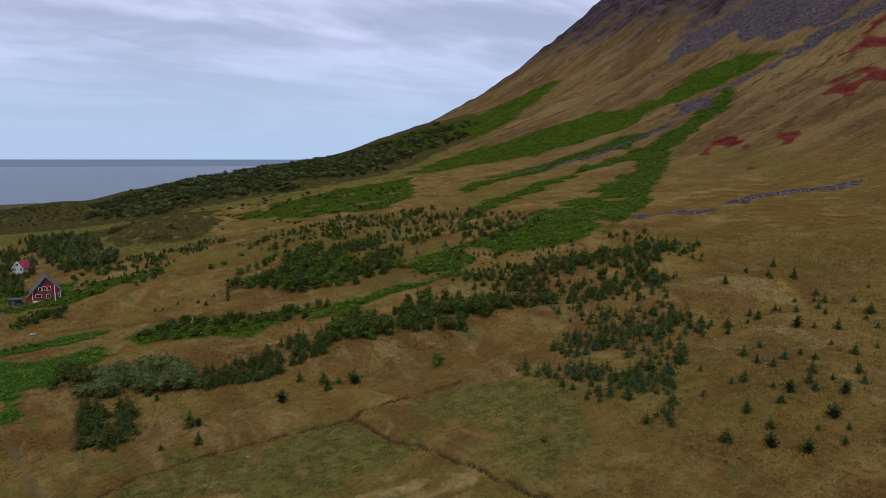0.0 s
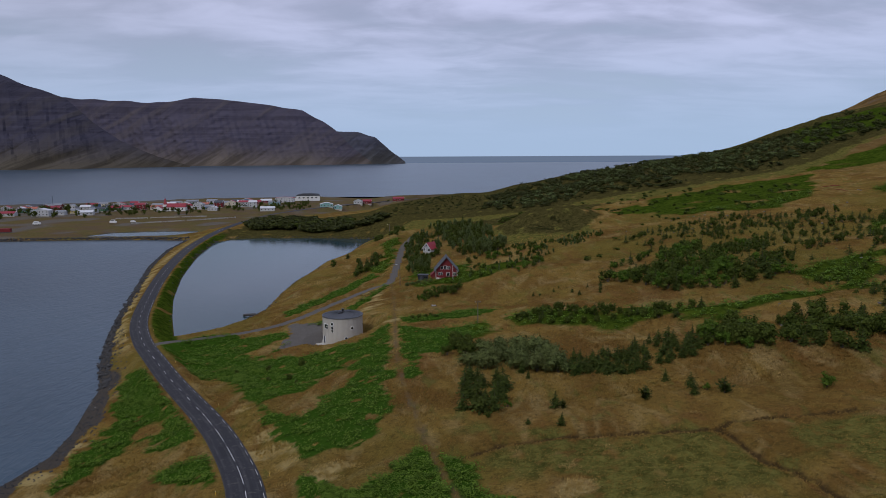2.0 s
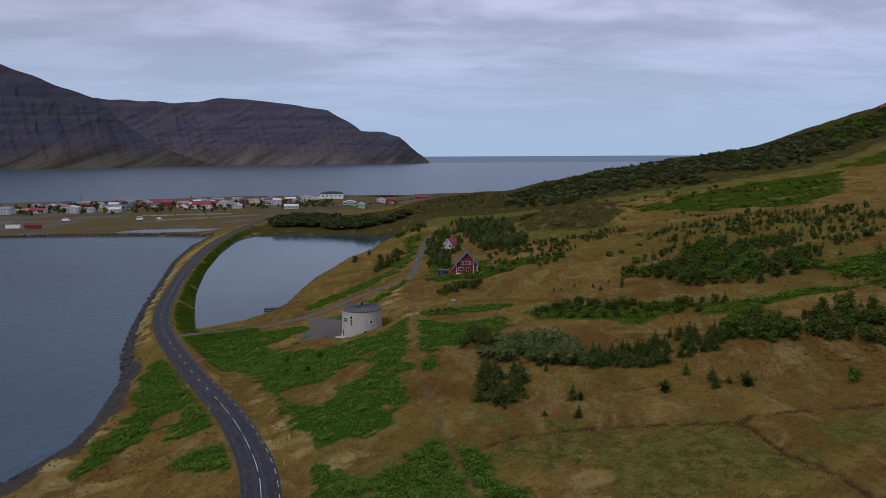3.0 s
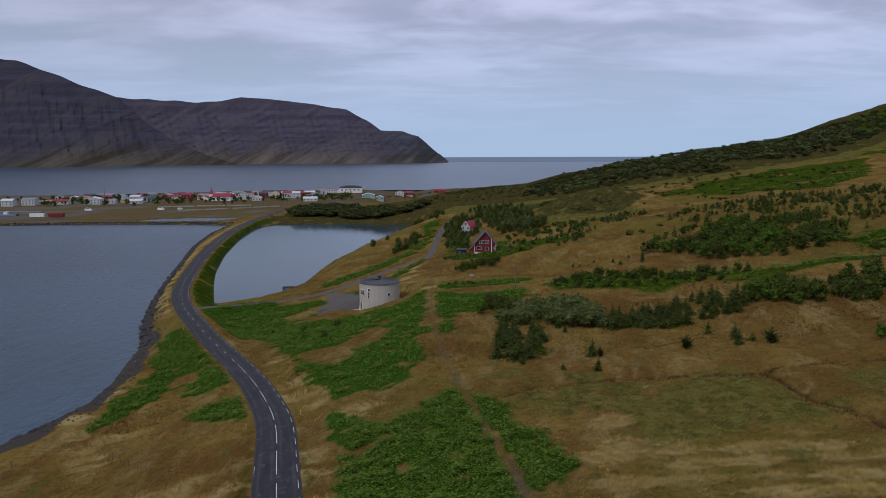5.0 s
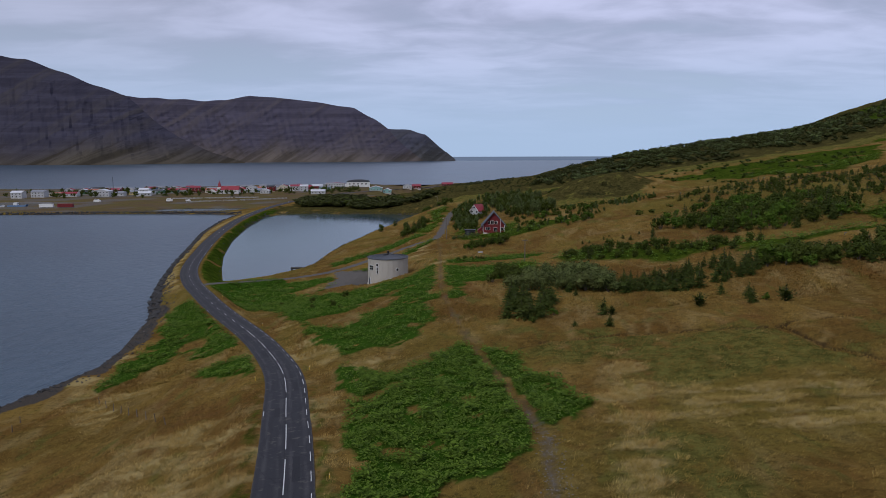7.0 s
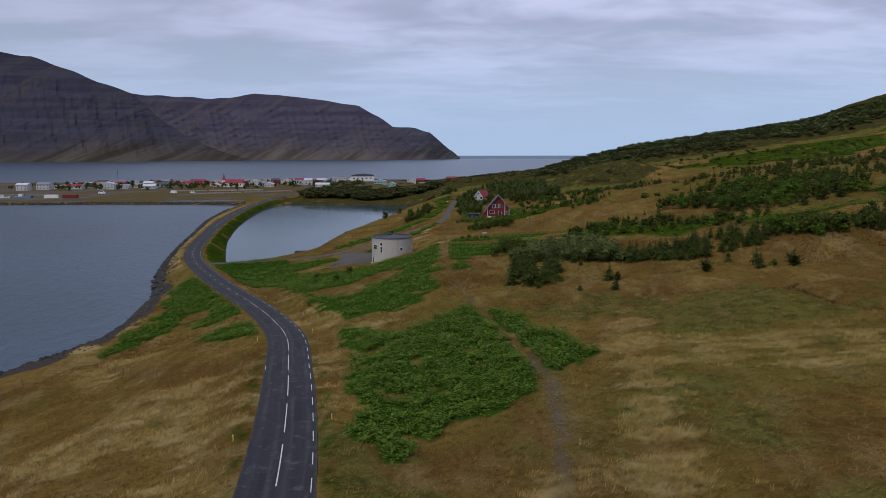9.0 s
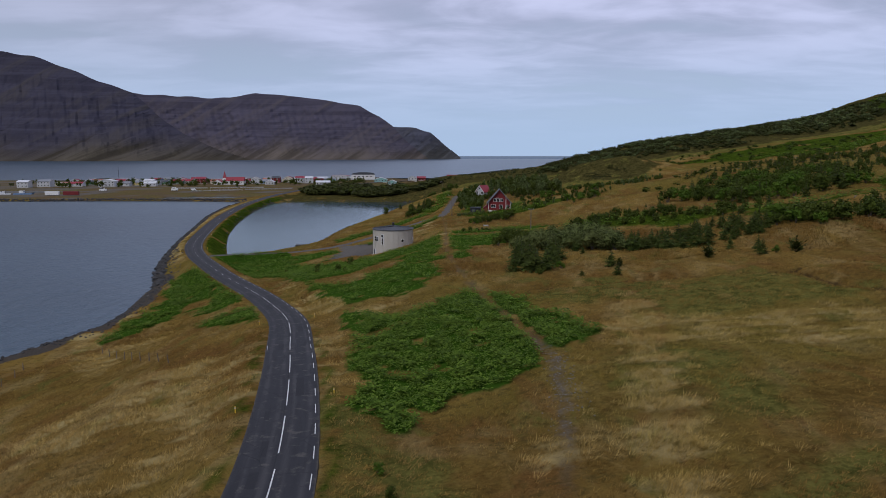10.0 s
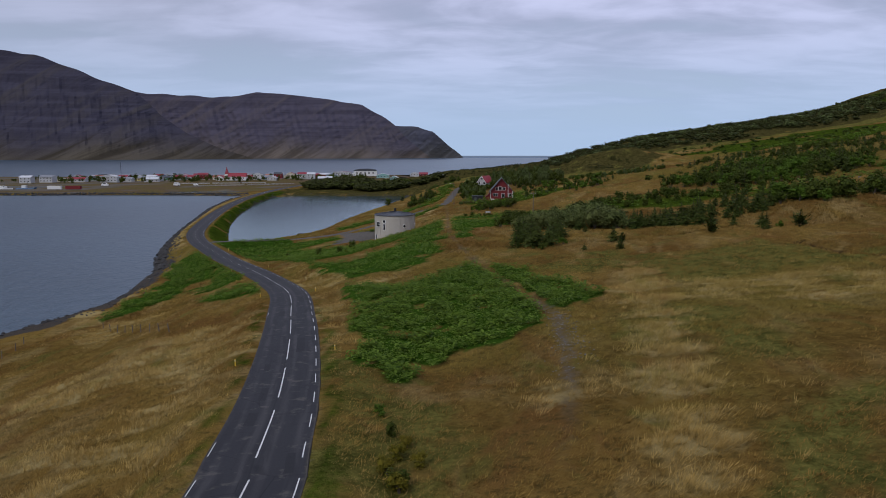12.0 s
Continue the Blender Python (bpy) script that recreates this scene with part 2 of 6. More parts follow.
# dry tongues among the herbs
DRY = [[(-29, 147), (-21, 153), (-11, 171), (-9, 157), (-15, 139), (-19, 132)], [(-13, 109), (-10, 114), (-1, 115), (1, 111), (-6, 107), (-10, 106)],
       [(-45, 205), (-34, 216), (-32, 208), (-40, 199)], [(-56, 150), (-48, 150), (-50, 143), (-57, 144)], [(2.6, 84), (4.4, 84), (4.4, 82.4), (2.6, 82.4)]]
GREEN = [
    [(111, 362), (132, 390), (171, 401), (211, 403), (248, 402), (199, 320), (173, 302), (153, 317), (133, 328)],
    [(538, 323), (551, 360), (526, 374), (506, 384), (461, 369), (440, 384), (432, 412), (400, 427), (365, 438), (336, 455), (292, 449), (241, 412),
     (286, 401), (317, 371), (361, 355), (392, 342), (425, 355), (454, 340), (484, 329), (504, 322), (525, 314)],
    [(482, 324), (436, 293), (391, 279), (340, 265), (308, 242), (222, 184), (174, 161), (155, 161), (139, 171), (114, 172), (108, 186), (131, 191),
     (150, 191), (185, 209), (230, 226), (267, 242), (292, 254), (312, 271), (284, 283), (222, 250), (184, 241), (156, 220), (196, 260), (241, 275),
     (302, 293), (345, 293), (386, 294), (444, 318)],
    [(225, 316), (282, 338), (296, 334), (359, 326), (385, 307), (347, 302), (306, 319), (249, 309), (213, 293)],
    [(543, 567), (532, 602), (485, 603), (439, 587), (356, 607), (310, 528), (350, 523), (382, 487), (423, 501), (454, 532)],
    [(52, 416), (81, 394), (123, 400), (114, 384), (84, 386)],
    [(32, 190), (42, 198), (54, 180), (66, 172), (79, 170), (92, 168), (108, 170), (120, 172), (118, 162), (93, 156), (78, 160), (66, 162), (49, 168), (34, 180)],
    [(28, 290), (36, 262), (26, 254), (4, 262), (8, 292)], [(-5, 300), (0, 330), (2, 400), (-6, 400), (-6, 340), (-12, 310)],
    [(3, 168), (26, 177), (24, 190), (10, 186)],
    [(30, 258), (48, 262), (58, 274), (44, 282), (32, 280)],
]
RED = [[(203, 330), (222, 345), (232, 343), (212, 318)], [(330, 238), (350, 252), (364, 240), (352, 226), (334, 226)], [(334, 220), (350, 226), (372, 222), (366, 202), (346, 198), (334, 206)],
       [(436, 240), (470, 244), (486, 214), (470, 184), (428, 184), (430, 220)], [(292, 190), (306, 196), (300, 184)], [(258, 186), (270, 188), (262, 178)],
       [(521, 269), (552, 266), (597, 273), (560, 240), (533, 236)]]
FANS = [[(593, 400), (656, 426), (700, 400), (700, 330), (640, 300), (600, 300), (575, 330), (570, 370)], [(509, 424), (560, 429), (593, 400), (610, 372), (630, 354), (656, 426), (619, 449), (597, 465), (546, 437)],
        [(535, 316), (570, 314), (596, 289), (640, 262), (640, 240), (568, 286), (538, 291)], [(425, 318), (440, 340), (452, 330), (440, 306), (428, 306)]]
SCREE = [[(283, 125), (272, 140), (249, 151), (222, 151), (206, 163), (196, 166)],
         [(601, 279), (562, 300), (509, 308), (479, 322), (430, 325), (376, 306), (317, 312), (280, 327), (259, 334)], [(640, 230), (601, 279)]]
STRAW = [[(-35, 150), (-30, 147), (-16, 113), (-13, 99), (-18, 104), (-28, 128)], [(22, 88), (27, 92), (29, 81), (26, 73), (21, 61), (18, 55), (16, 57), (18, 70)],
         [(29, 80), (48, 77), (39, 62), (33, 64), (26, 65)], [(11, 41), (14.5, 43), (18.5, 41), (17.5, 35), (16, 28), (9, 28), (10, 35)], [(6, 48), (8, 47), (6, 35), (4, 30), (4, 40)],
         [(-40, 85), (-29, 86), (-24, 84), (-20, 62), (-17, 45), (-25, 55)], [(-31, 46), (-29, 50), (-20, 44), (-18, 36), (-28, 40)],
         [(19, 84), (23, 88), (21, 66), (17, 49), (16, 40), (14, 40), (15, 50), (17, 64)], [(23, 78), (34, 80), (43, 74), (52, 72), (46, 62), (33, 63), (28, 69), (23, 70)],
         [(-74, 130), (-68, 146), (-51, 117), (-53, 104)], [(-12, 72), (-8, 72), (-7, 56), (-10, 50)],
         [(-9, 198), (-3, 196), (-3, 240), (-7, 270), (-10, 262), (-9, 225)], [(-20, 112), (-12, 110), (-4, 115), (-2, 112), (-10, 104), (-18, 104)], [(-34, 150), (-29, 140), (-16, 104), (-20, 106)], [(-25, 121), (-23, 124), (-13, 83), (-8, 64), (-12, 66)],
         [(-50, 74), (-28, 82), (-22, 66), (-36, 58)]]
RUST = [[(20, 53), (26, 53), (30, 47), (23, 36), (20, 39), (18, 43)], [(19, 51), (24, 50), (22, 42), (18, 40), (16, 44)], [(12, 61), (15, 56), (11, 41), (8, 42)], [(-65, 110), (-53, 117), (-39, 95), (-44, 87), (-58, 94)],
        [(30, 58), (44, 60), (52, 50), (34, 46)], [(-4, 52), (2, 56), (5, 46), (1, 36)], [(54, 118), (80, 124), (90, 112), (62, 106)],
        [(57, 56), (72, 64), (86, 84), (120, 80), (140, 96), (120, 58), (92, 42), (60, 40)], [(72, 6), (200, 6), (240, 90), (190, 140), (160, 100), (130, 56), (92, 42)], [(240, 90), (330, 120), (420, 180), (300, 170), (200, 150)]]
OLIVE = [[(18, 36), (24, 38), (20, 28), (14, 30)], [(20, 66), (26, 64), (24, 50), (19, 48)], [(7, 105), (26, 106), (49, 101), (52, 84), (44, 79), (30, 83), (15, 98)], [(58, 98), (72, 98), (84, 86), (70, 66), (60, 66)],
         [(47, 342), (58, 320), (80, 318), (97, 326), (100, 352), (96, 380), (72, 386), (52, 372)], [(53, 558), (98, 504), (146, 474), (195, 447), (243, 415), (331, 474), (373, 477), (440, 581), (413, 700), (252, 760), (121, 820),
          (75, 930), (20, 920), (-10, 700), (-100, 640), (-120, 540), (-30, 535), (20, 530)], [(10, 120), (16, 116), (24, 108), (14, 108)], [(-7, 26), (0, 30), (-1, 50), (-9, 60), (-13, 62), (-8, 46)],
         [(19, 39), (24, 42), (28, 43), (21, 31), (17, 26), (16, 34)], [(4, 440), (50, 425), (100, 425), (150, 405), (200, 425), (243, 415), (195, 450), (98, 508), (53, 560), (20, 530), (-12, 500), (-17, 465)]]
FIELD = [(-620, 538), (-160, 533), (-142, 600), (-60, 760), (70, 880), (40, 1040), (-100, 1040), (-260, 1020), (-520, 930), (-620, 900)]
HEATH = [[(54, 372), (58, 346), (70, 334), (92, 334), (106, 350), (106, 378), (82, 392)],
         [(-127, 572), (-130, 520), (-95, 522), (-51, 516), (-16, 504), (10, 500), (40, 480), (61, 470), (98, 448), (150, 440), (205, 436), (250, 440), (320, 480), (373, 490), (450, 560), (440, 690),
          (252, 760), (160, 900), (75, 1000), (30, 980), (10, 820), (-20, 700), (-60, 640), (-118, 610)],
         [(30, 440), (52, 404), (66, 394), (104, 402), (132, 412), (100, 440)]]
YARD = [(-37, 238), (-24, 231), (-21, 216), (-22, 206), (-31, 206), (-35, 203), (-33, 222)]


def spread(x, y, rings, edge, seed):
    """1 inside any of the rings, 0 outside, with an uneven edge."""
    out = np.zeros(x.shape)
    for ring in rings:
        p = np.array(ring)
        lo, hi = p.min(0) - 14, p.max(0) + 14
        near = (x > lo[0]) & (x < hi[0]) & (y > lo[1]) & (y < hi[1])
        if near.any():
            xx, yy = x[near], y[near]
            d = ring_distance(xx, yy, ring) + edge * (wave(xx, yy, 9 * edge, 0.3, seed) + 0.6 * wave(xx, yy, 3.2 * edge, 1.0, seed + 1))
            out[near] = np.maximum(out[near], smooth(0.8 * edge, -0.8 * edge, d))
    return out


def cover(x, y):
    """Shares of what covers the ground: herbs, green sward, stones, red heath, straw, bare gravel, wet shore."""
    ragged = wave(x, y, 9, 0.4, 31) + 0.7 * wave(x, y, 4.2, 0.8, 32) + 0.45 * wave(x, y, 2.3, 1.1, 34)
    herb = spread(x, y, HERB, 1.7, 21) * smooth(-1.45, -0.75, ragged) * (1 - 0.9 * spread(x, y, DRY, 2.0, 22))
    to_road, to_track = distance_to_line(x, y, ROAD)[0], distance_to_line(x, y, TRACK_LINE)[0]
    herb = herb * smooth(3.6, 4.4, to_road) * (1 - smooth(1.0, 0.4, to_track + 0.4 * wave(x, y, 7, 0, 38)) * smooth(60, 68, y))
    sward = spread(x, y, GREEN, 3.2, 23) * np.maximum(smooth(-0.55, 0.2, wave(x, y, 34, 0.4, 33) + 0.55), 0.85 * smooth(240, 300, x) * smooth(-1.5, -1.1, wave(x, y, 21, 0.4, 33)))
    inland = smooth(-1.0, 1.5, x - np.interp(y, ROAD[:, 1], ROAD[:, 0]))
    verge = smooth(13, 9, to_road) * smooth(3.4, 4.6, to_road) * smooth(180, 225, y) * smooth(560, 520, y) * inland
    sward = np.maximum(sward, verge * smooth(-0.6, 0.3, wave(x, y, 15, 0.4, 35) + 0.75))
    sward = np.maximum(sward, 0.62 * smooth(5.2, 3.6, to_road + 0.8 * wave(x, y, 9, 0, 36)) * smooth(3.0, 3.4, to_road) * smooth(120, 80, y))
    dry_verge = 0.75 * smooth(11, 7, to_road) * smooth(3.2, 4.2, to_road) * smooth(195, 225, y) * smooth(560, 520, y) * (1 - inland)
    red, straw = spread(x, y, RED, 3.0, 25) * smooth(-0.7, 0.3, wave(x, y, 38, 0.4, 37)), spread(x, y, STRAW, 3.6, 27) * smooth(-0.5, 0.7, wave(x, y, 7, 0.3, 28))
    straw = np.maximum(straw, dry_verge * smooth(-0.8, 0.4, wave(x, y, 10, 0.3, 67)))
    stones = np.zeros(x.shape)
    for line in SCREE:
        stones = np.maximum(stones, smooth(6.5, 0.5, distance_to_line(x, y, line)[0] + 3.5 * wave(x, y, 25, 0, 41)) * smooth(-1.1, -0.3, wave(x, y, 40, 0.3, 42)))
    stones = np.maximum(stones, spread(x, y, FANS, 5.0, 64))
    trodden = np.clip(np.exp(-((to_track / 0.95) ** 2)) * (0.50 + 0.25 * wave(x, y, 11, 1.5, 43)), 0, 0.9) * smooth(300, 285, y) * smooth(30, 46, y)
    gravel = np.maximum(smooth(1.9, 1.0, distance_to_line(x, y, LANE)[0] + 0.3 * wave(x, y, 8, 0, 65)), spread(x, y, [YARD], 0.9, 45))
    gravel = np.maximum(gravel, smooth(3.4, 3.0, to_road) * 0.35)
    gravel = np.maximum(gravel, 0.46 * smooth(1.4, 0.2, to_track + 0.35 * wave(x, y, 4, 0, 66)) * smooth(82, 74, y) * smooth(42, 50, y))
    shore = smooth(2.6 + 2.0 * smooth(215, 190, y), 0.8 + 0.8 * smooth(215, 190, y), np.minimum(ring_distance(x, y, SEA), ring_distance(x, y, COAST)) + 1.3 * wave(x, y, 12, 0, 47))
    beach = smooth(212, 186, y) * smooth(95, 125, y)
    shore = np.maximum(shore, beach * smooth(5.4, 3.2, ring_distance(x, y, SEA) + 1.6 * wave(x, y, 14, 0, 46)))
    herb = herb * (1 - shore)
    shore = np.maximum(shore, smooth(-0.5, -1.4, water_distance(x, y) + 0.5 * wave(x, y, 6, 0, 48)))
    olive = spread(x, y, OLIVE, 3.4, 29) * smooth(-1.3, -0.2, wave(x, y, 7, 0.5, 39) + 0.6 * wave(x, y, 2.9, 0, 40))
    heath = spread(x, y, HEATH, 3.4, 57) * smooth(-1.5, -0.4, wave(x, y, 16, 0.5, 58) + 0.5 * wave(x, y, 5, 0, 59))
    # village field: bare, olive and gravel patches, their muted tone also standing for distance haze
    field, bare = spread(x, y, [FIELD], 3.0, 60), smooth(-0.4, 0.7, wave(x, y, 45, 0.2, 61) + 0.5 * wave(x, y, 16, 0.2, 62))
    trodden, olive = np.maximum(trodden, 0.95 * field * np.maximum(bare, 0.55)), np.maximum(olive, 0.85 * field * (1 - bare))
    gravel = np.maximum(gravel, 0.6 * field * smooth(0.0, 0.9, wave(x, y, 70, 0, 63) + 0.8 * smooth(-260, -330, x)))
    rust = spread(x, y, RUST, 3.0, 55) * smooth(-0.9, 0.2, wave(x, y, 8, 0.2, 56))
    ditch = np.minimum(distance_to_line(x, y, DITCH)[0], distance_to_line(x, y, DITCH_SIDE)[0])
    soil = 0.85 * smooth(1.15, 0.35, ditch + 0.25 * wave(x, y, 5, 0, 49))
    return herb, sward, stones, red, straw, gravel, shore, olive, trodden, rust, soil, heath


# ---- materials ----
def material(name, rough=0.8, metal=0.0):
    m = bpy.data.materials.new(name)
    m.use_nodes = True
    tree = m.node_tree
    body = tree.nodes["Principled BSDF"]
    body.inputs["Roughness"].default_value, body.inputs["Metallic"].default_value = rough, metal
    return m, tree, body


def bumped(tree, body, value, strength, distance):
    tree.links.new(node(tree, "ShaderNodeBump", {"Height": value, "Strength": strength, "Distance": distance}).outputs[0], body.inputs["Normal"])


def sod_colour(tree, place):
    """Dry upland grass: rust, ochre, straw and olive in patches of several sizes, drawn out along the wind."""
    drawn = node(tree, "ShaderNodeMapping", {"Vector": place, "Scale": (1.0, 0.45, 1.0), "Rotation": (0, 0, 0.25)}).outputs[0]
    vast, large, small = noisy(tree, place, 0.012, 4, 0.6, 0.4), noisy(tree, place, 0.055, 5, 0.6, 0.6), noisy(tree, place, 2.2, 4, 0.6, 0.4)
    colour = mix(tree, ramped(tree, large, 0.36, 0.62), (0.137, 0.075, 0.021), (0.207, 0.132, 0.035))
    straw = ramped(tree, noisy(tree, drawn, 0.17, 6, 0.62, 0.9), 0.47, 0.68)
    colour = mix(tree, calc(tree, "MULTIPLY", straw, 0.45), colour, (0.329, 0.243, 0.104))
    colour = mix(tree, calc(tree, "MULTIPLY", ramped(tree, vast, 0.5, 0.62), 0.6), colour, (0.127, 0.107, 0.022))
    fresh = ramped(tree, noisy(tree, drawn, 0.26, 5, 0.6, 0.5), 0.55, 0.68)
    colour = mix(tree, calc(tree, "MULTIPLY", fresh, 0.65), colour, (0.106, 0.109, 0.026))
    rust = ramped(tree, noisy(tree, drawn, 0.12, 5, 0.65, 0.8), 0.54, 0.66)
    colour = mix(tree, calc(tree, "MULTIPLY", rust, 0.55), colour, (0.150, 0.073, 0.026))
    tussock = calc(tree, "MULTIPLY", ramped(tree, small, 0.58, 0.40), ramped(tree, noisy(tree, place, 0.9, 3, 0.6), 0.40, 0.62))
    return mix(tree, calc(tree, "MULTIPLY", tussock, 0.6), colour, (0.052, 0.041, 0.014)), small


def ground_material():
    m, tree, body = material("hillside", 0.95)
    place = node(tree, "ShaderNodeNewGeometry").outputs["Position"]
    colour, small = sod_colour(tree, place)
    one, two, three = (tree.nodes.new("ShaderNodeVertexColor") for _ in range(3))
    one.layer_name, two.layer_name, three.layer_name = "cover", "cover_more", "cover_soil"
    a, b, c = (node(tree, "ShaderNodeSeparateColor", {0: n.outputs[0]}) for n in (one, two, three))
    leafy, pebbles = noisy(tree, place, 1.1, 5, 0.65), noisy(tree, place, 3.0, 6, 0.7)
    z = node(tree, "ShaderNodeSeparateXYZ", {0: place}).outputs[2]
    # the mountain: ochre turf in streaks down the slope gives way to purplish scree and ledges of rock
    lean = node(tree, "ShaderNodeMapping", {"Vector": place, "Scale": (0.006, 0.035, 0.006), "Rotation": (0, 0, 0.17)}).outputs[0]
    thin = node(tree, "ShaderNodeMapping", {"Vector": place, "Scale": (0.022, 0.16, 0.03), "Rotation": (0, 0, 0.17)}).outputs[0]
    streak, runnel = noisy(tree, lean, 1.0, 7, 0.6, 0.6), noisy(tree, thin, 1.0, 7, 0.68, 0.8)
    lumps = noisy(tree, place, 0.11, 8, 0.72, 0.5)
    rock = mix(tree, ramped(tree, noisy(tree, place, 0.06, 9, 0.78), 0.34, 0.66), (0.018, 0.013, 0.016), (0.092, 0.066, 0.068))
    turf = mix(tree, ramped(tree, streak, 0.36, 0.62), (0.098, 0.058, 0.022), (0.190, 0.122, 0.046))
    turf = mix(tree, calc(tree, "MULTIPLY", ramped(tree, runnel, 0.50, 0.36), 0.75), turf, (0.052, 0.036, 0.017))
    turf = mix(tree, calc(tree, "MULTIPLY", ramped(tree, lumps, 0.54, 0.70), 0.55), turf, (0.275, 0.190, 0.085))
    turf = mix(tree, calc(tree, "MULTIPLY", ramped(tree, lumps, 0.44, 0.32), 0.6), turf, (0.058, 0.046, 0.022))
    flush = noisy(tree, node(tree, "ShaderNodeMapping", {"Vector": place, "Scale": (0.012, 0.06, 0.012), "Location": (7, 3, 0)}).outputs[0], 1.0, 8, 0.72, 0.8)
    turf = mix(tree, calc(tree, "MULTIPLY", ramped(tree, flush, 0.57, 0.66), 0.6), turf, (0.150, 0.047, 0.022))
    turf = mix(tree, calc(tree, "MULTIPLY", ramped(tree, flush, 0.40, 0.33), 0.65), turf, (0.088, 0.074, 0.070))
    chips = node(tree, "ShaderNodeTexVoronoi", {"Vector": place, "Scale": 0.45, "Randomness": 1.0})
    bare = calc(tree, "MULTIPLY", ramped(tree, chips.outputs["Distance"], 0.26, 0.14), ramped(tree, noisy(tree, place, 0.045, 4, 0.6), 0.52, 0.62))
    turf = mix(tree, calc(tree, "MULTIPLY", bare, 0.7), turf, (0.170, 0.152, 0.148))
    grit = noisy(tree, place, 0.38, 7, 0.82, 0.4)
    turf = mix(tree, calc(tree, "MULTIPLY", ramped(tree, grit, 0.47, 0.34), 0.7), turf, (0.040, 0.028, 0.014))
    turf = mix(tree, calc(tree, "MULTIPLY", ramped(tree, grit, 0.55, 0.68), 0.45), turf, (0.290, 0.205, 0.105))
    high = calc(tree, "ADD", calc(tree, "MULTIPLY", z, 0.0040), calc(tree, "ADD", calc(tree, "MULTIPLY", streak, 0.9), calc(tree, "MULTIPLY", runnel, 0.5)))
    colour = mix(tree, ramped(tree, z, 45.0, 80.0), colour, turf)
    colour = mix(tree, ramped(tree, high, 1.40, 1.66), colour, rock)

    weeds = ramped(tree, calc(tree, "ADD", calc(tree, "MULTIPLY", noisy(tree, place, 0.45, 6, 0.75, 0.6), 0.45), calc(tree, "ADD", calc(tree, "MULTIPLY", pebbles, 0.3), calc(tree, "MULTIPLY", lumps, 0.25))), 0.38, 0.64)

    def lay(colour, share, over, other, soft=0.25, grain=pebbles):
        edge = calc(tree, "ADD", share, calc(tree, "MULTIPLY", calc(tree, "SUBTRACT", leafy, 0.5), 0.9))
        return mix(tree, ramped(tree, edge, 0.5 - soft, 0.5 + soft), colour, mix(tree, grain, over, other))

    blush = calc(tree, "ADD", a.outputs[2], calc(tree, "MULTIPLY", calc(tree, "SUBTRACT", lumps, 0.5), 1.5))
    colour = mix(tree, calc(tree, "MULTIPLY", ramped(tree, blush, 0.42, 0.80), 0.9), colour, mix(tree, ramped(tree, lumps, 0.40, 0.62), (0.080, 0.009, 0.010), (0.150, 0.030, 0.024)))
    mottle = ramped(tree, calc(tree, "ADD", calc(tree, "MULTIPLY", noisy(tree, place, 0.5, 6, 0.7, 0.6), 0.6), calc(tree, "MULTIPLY", pebbles, 0.4)), 0.38, 0.62)
    colour = lay(colour, calc(tree, "MULTIPLY", c.outputs[1], 0.62), (0.070, 0.040, 0.010), (0.185, 0.122, 0.032), 0.5, mottle)
    colour = lay(colour, two.outputs[1], (0.056, 0.056, 0.013), (0.160, 0.142, 0.036), 0.45, mottle)
    colour = lay(colour, three.outputs[1], (0.026, 0.025, 0.008), (0.088, 0.074, 0.023), 0.45, mottle)
    colour = lay(colour, b.outputs[0], (0.262, 0.192, 0.072), (0.395, 0.305, 0.132), 0.4)
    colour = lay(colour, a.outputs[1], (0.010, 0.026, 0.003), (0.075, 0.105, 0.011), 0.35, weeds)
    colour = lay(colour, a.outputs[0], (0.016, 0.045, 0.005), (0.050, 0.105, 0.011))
    rubble = noisy(tree, place, 0.32, 9, 0.82, 0.3)
    fan = calc(tree, "ADD", one.outputs[1], calc(tree, "MULTIPLY", calc(tree, "SUBTRACT", lumps, 0.5), 1.3))
    colour = mix(tree, ramped(tree, fan, 0.30, 0.78), colour, mix(tree, ramped(tree, rubble, 0.36, 0.66), (0.028, 0.022, 0.024), (0.122, 0.100, 0.100)))
    colour = lay(colour, c.outputs[0], (0.070, 0.050, 0.030), (0.160, 0.118, 0.070), 0.4)
    colour = lay(colour, c.outputs[2], (0.036, 0.023, 0.010), (0.085, 0.054, 0.021), 0.25)
    colour = lay(colour, b.outputs[1], (0.075, 0.068, 0.061), (0.180, 0.165, 0.148))
    colour = lay(colour, b.outputs[2], (0.030, 0.026, 0.022), (0.110, 0.095, 0.080), 0.15)
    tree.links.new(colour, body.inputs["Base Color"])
    bumped(tree, body, mix(tree, 0.45, noisy(tree, place, 0.8, 6, 0.7), pebbles), 1.0, 0.55)
    body.inputs["Specular IOR Level"].default_value = 0.0
    return m


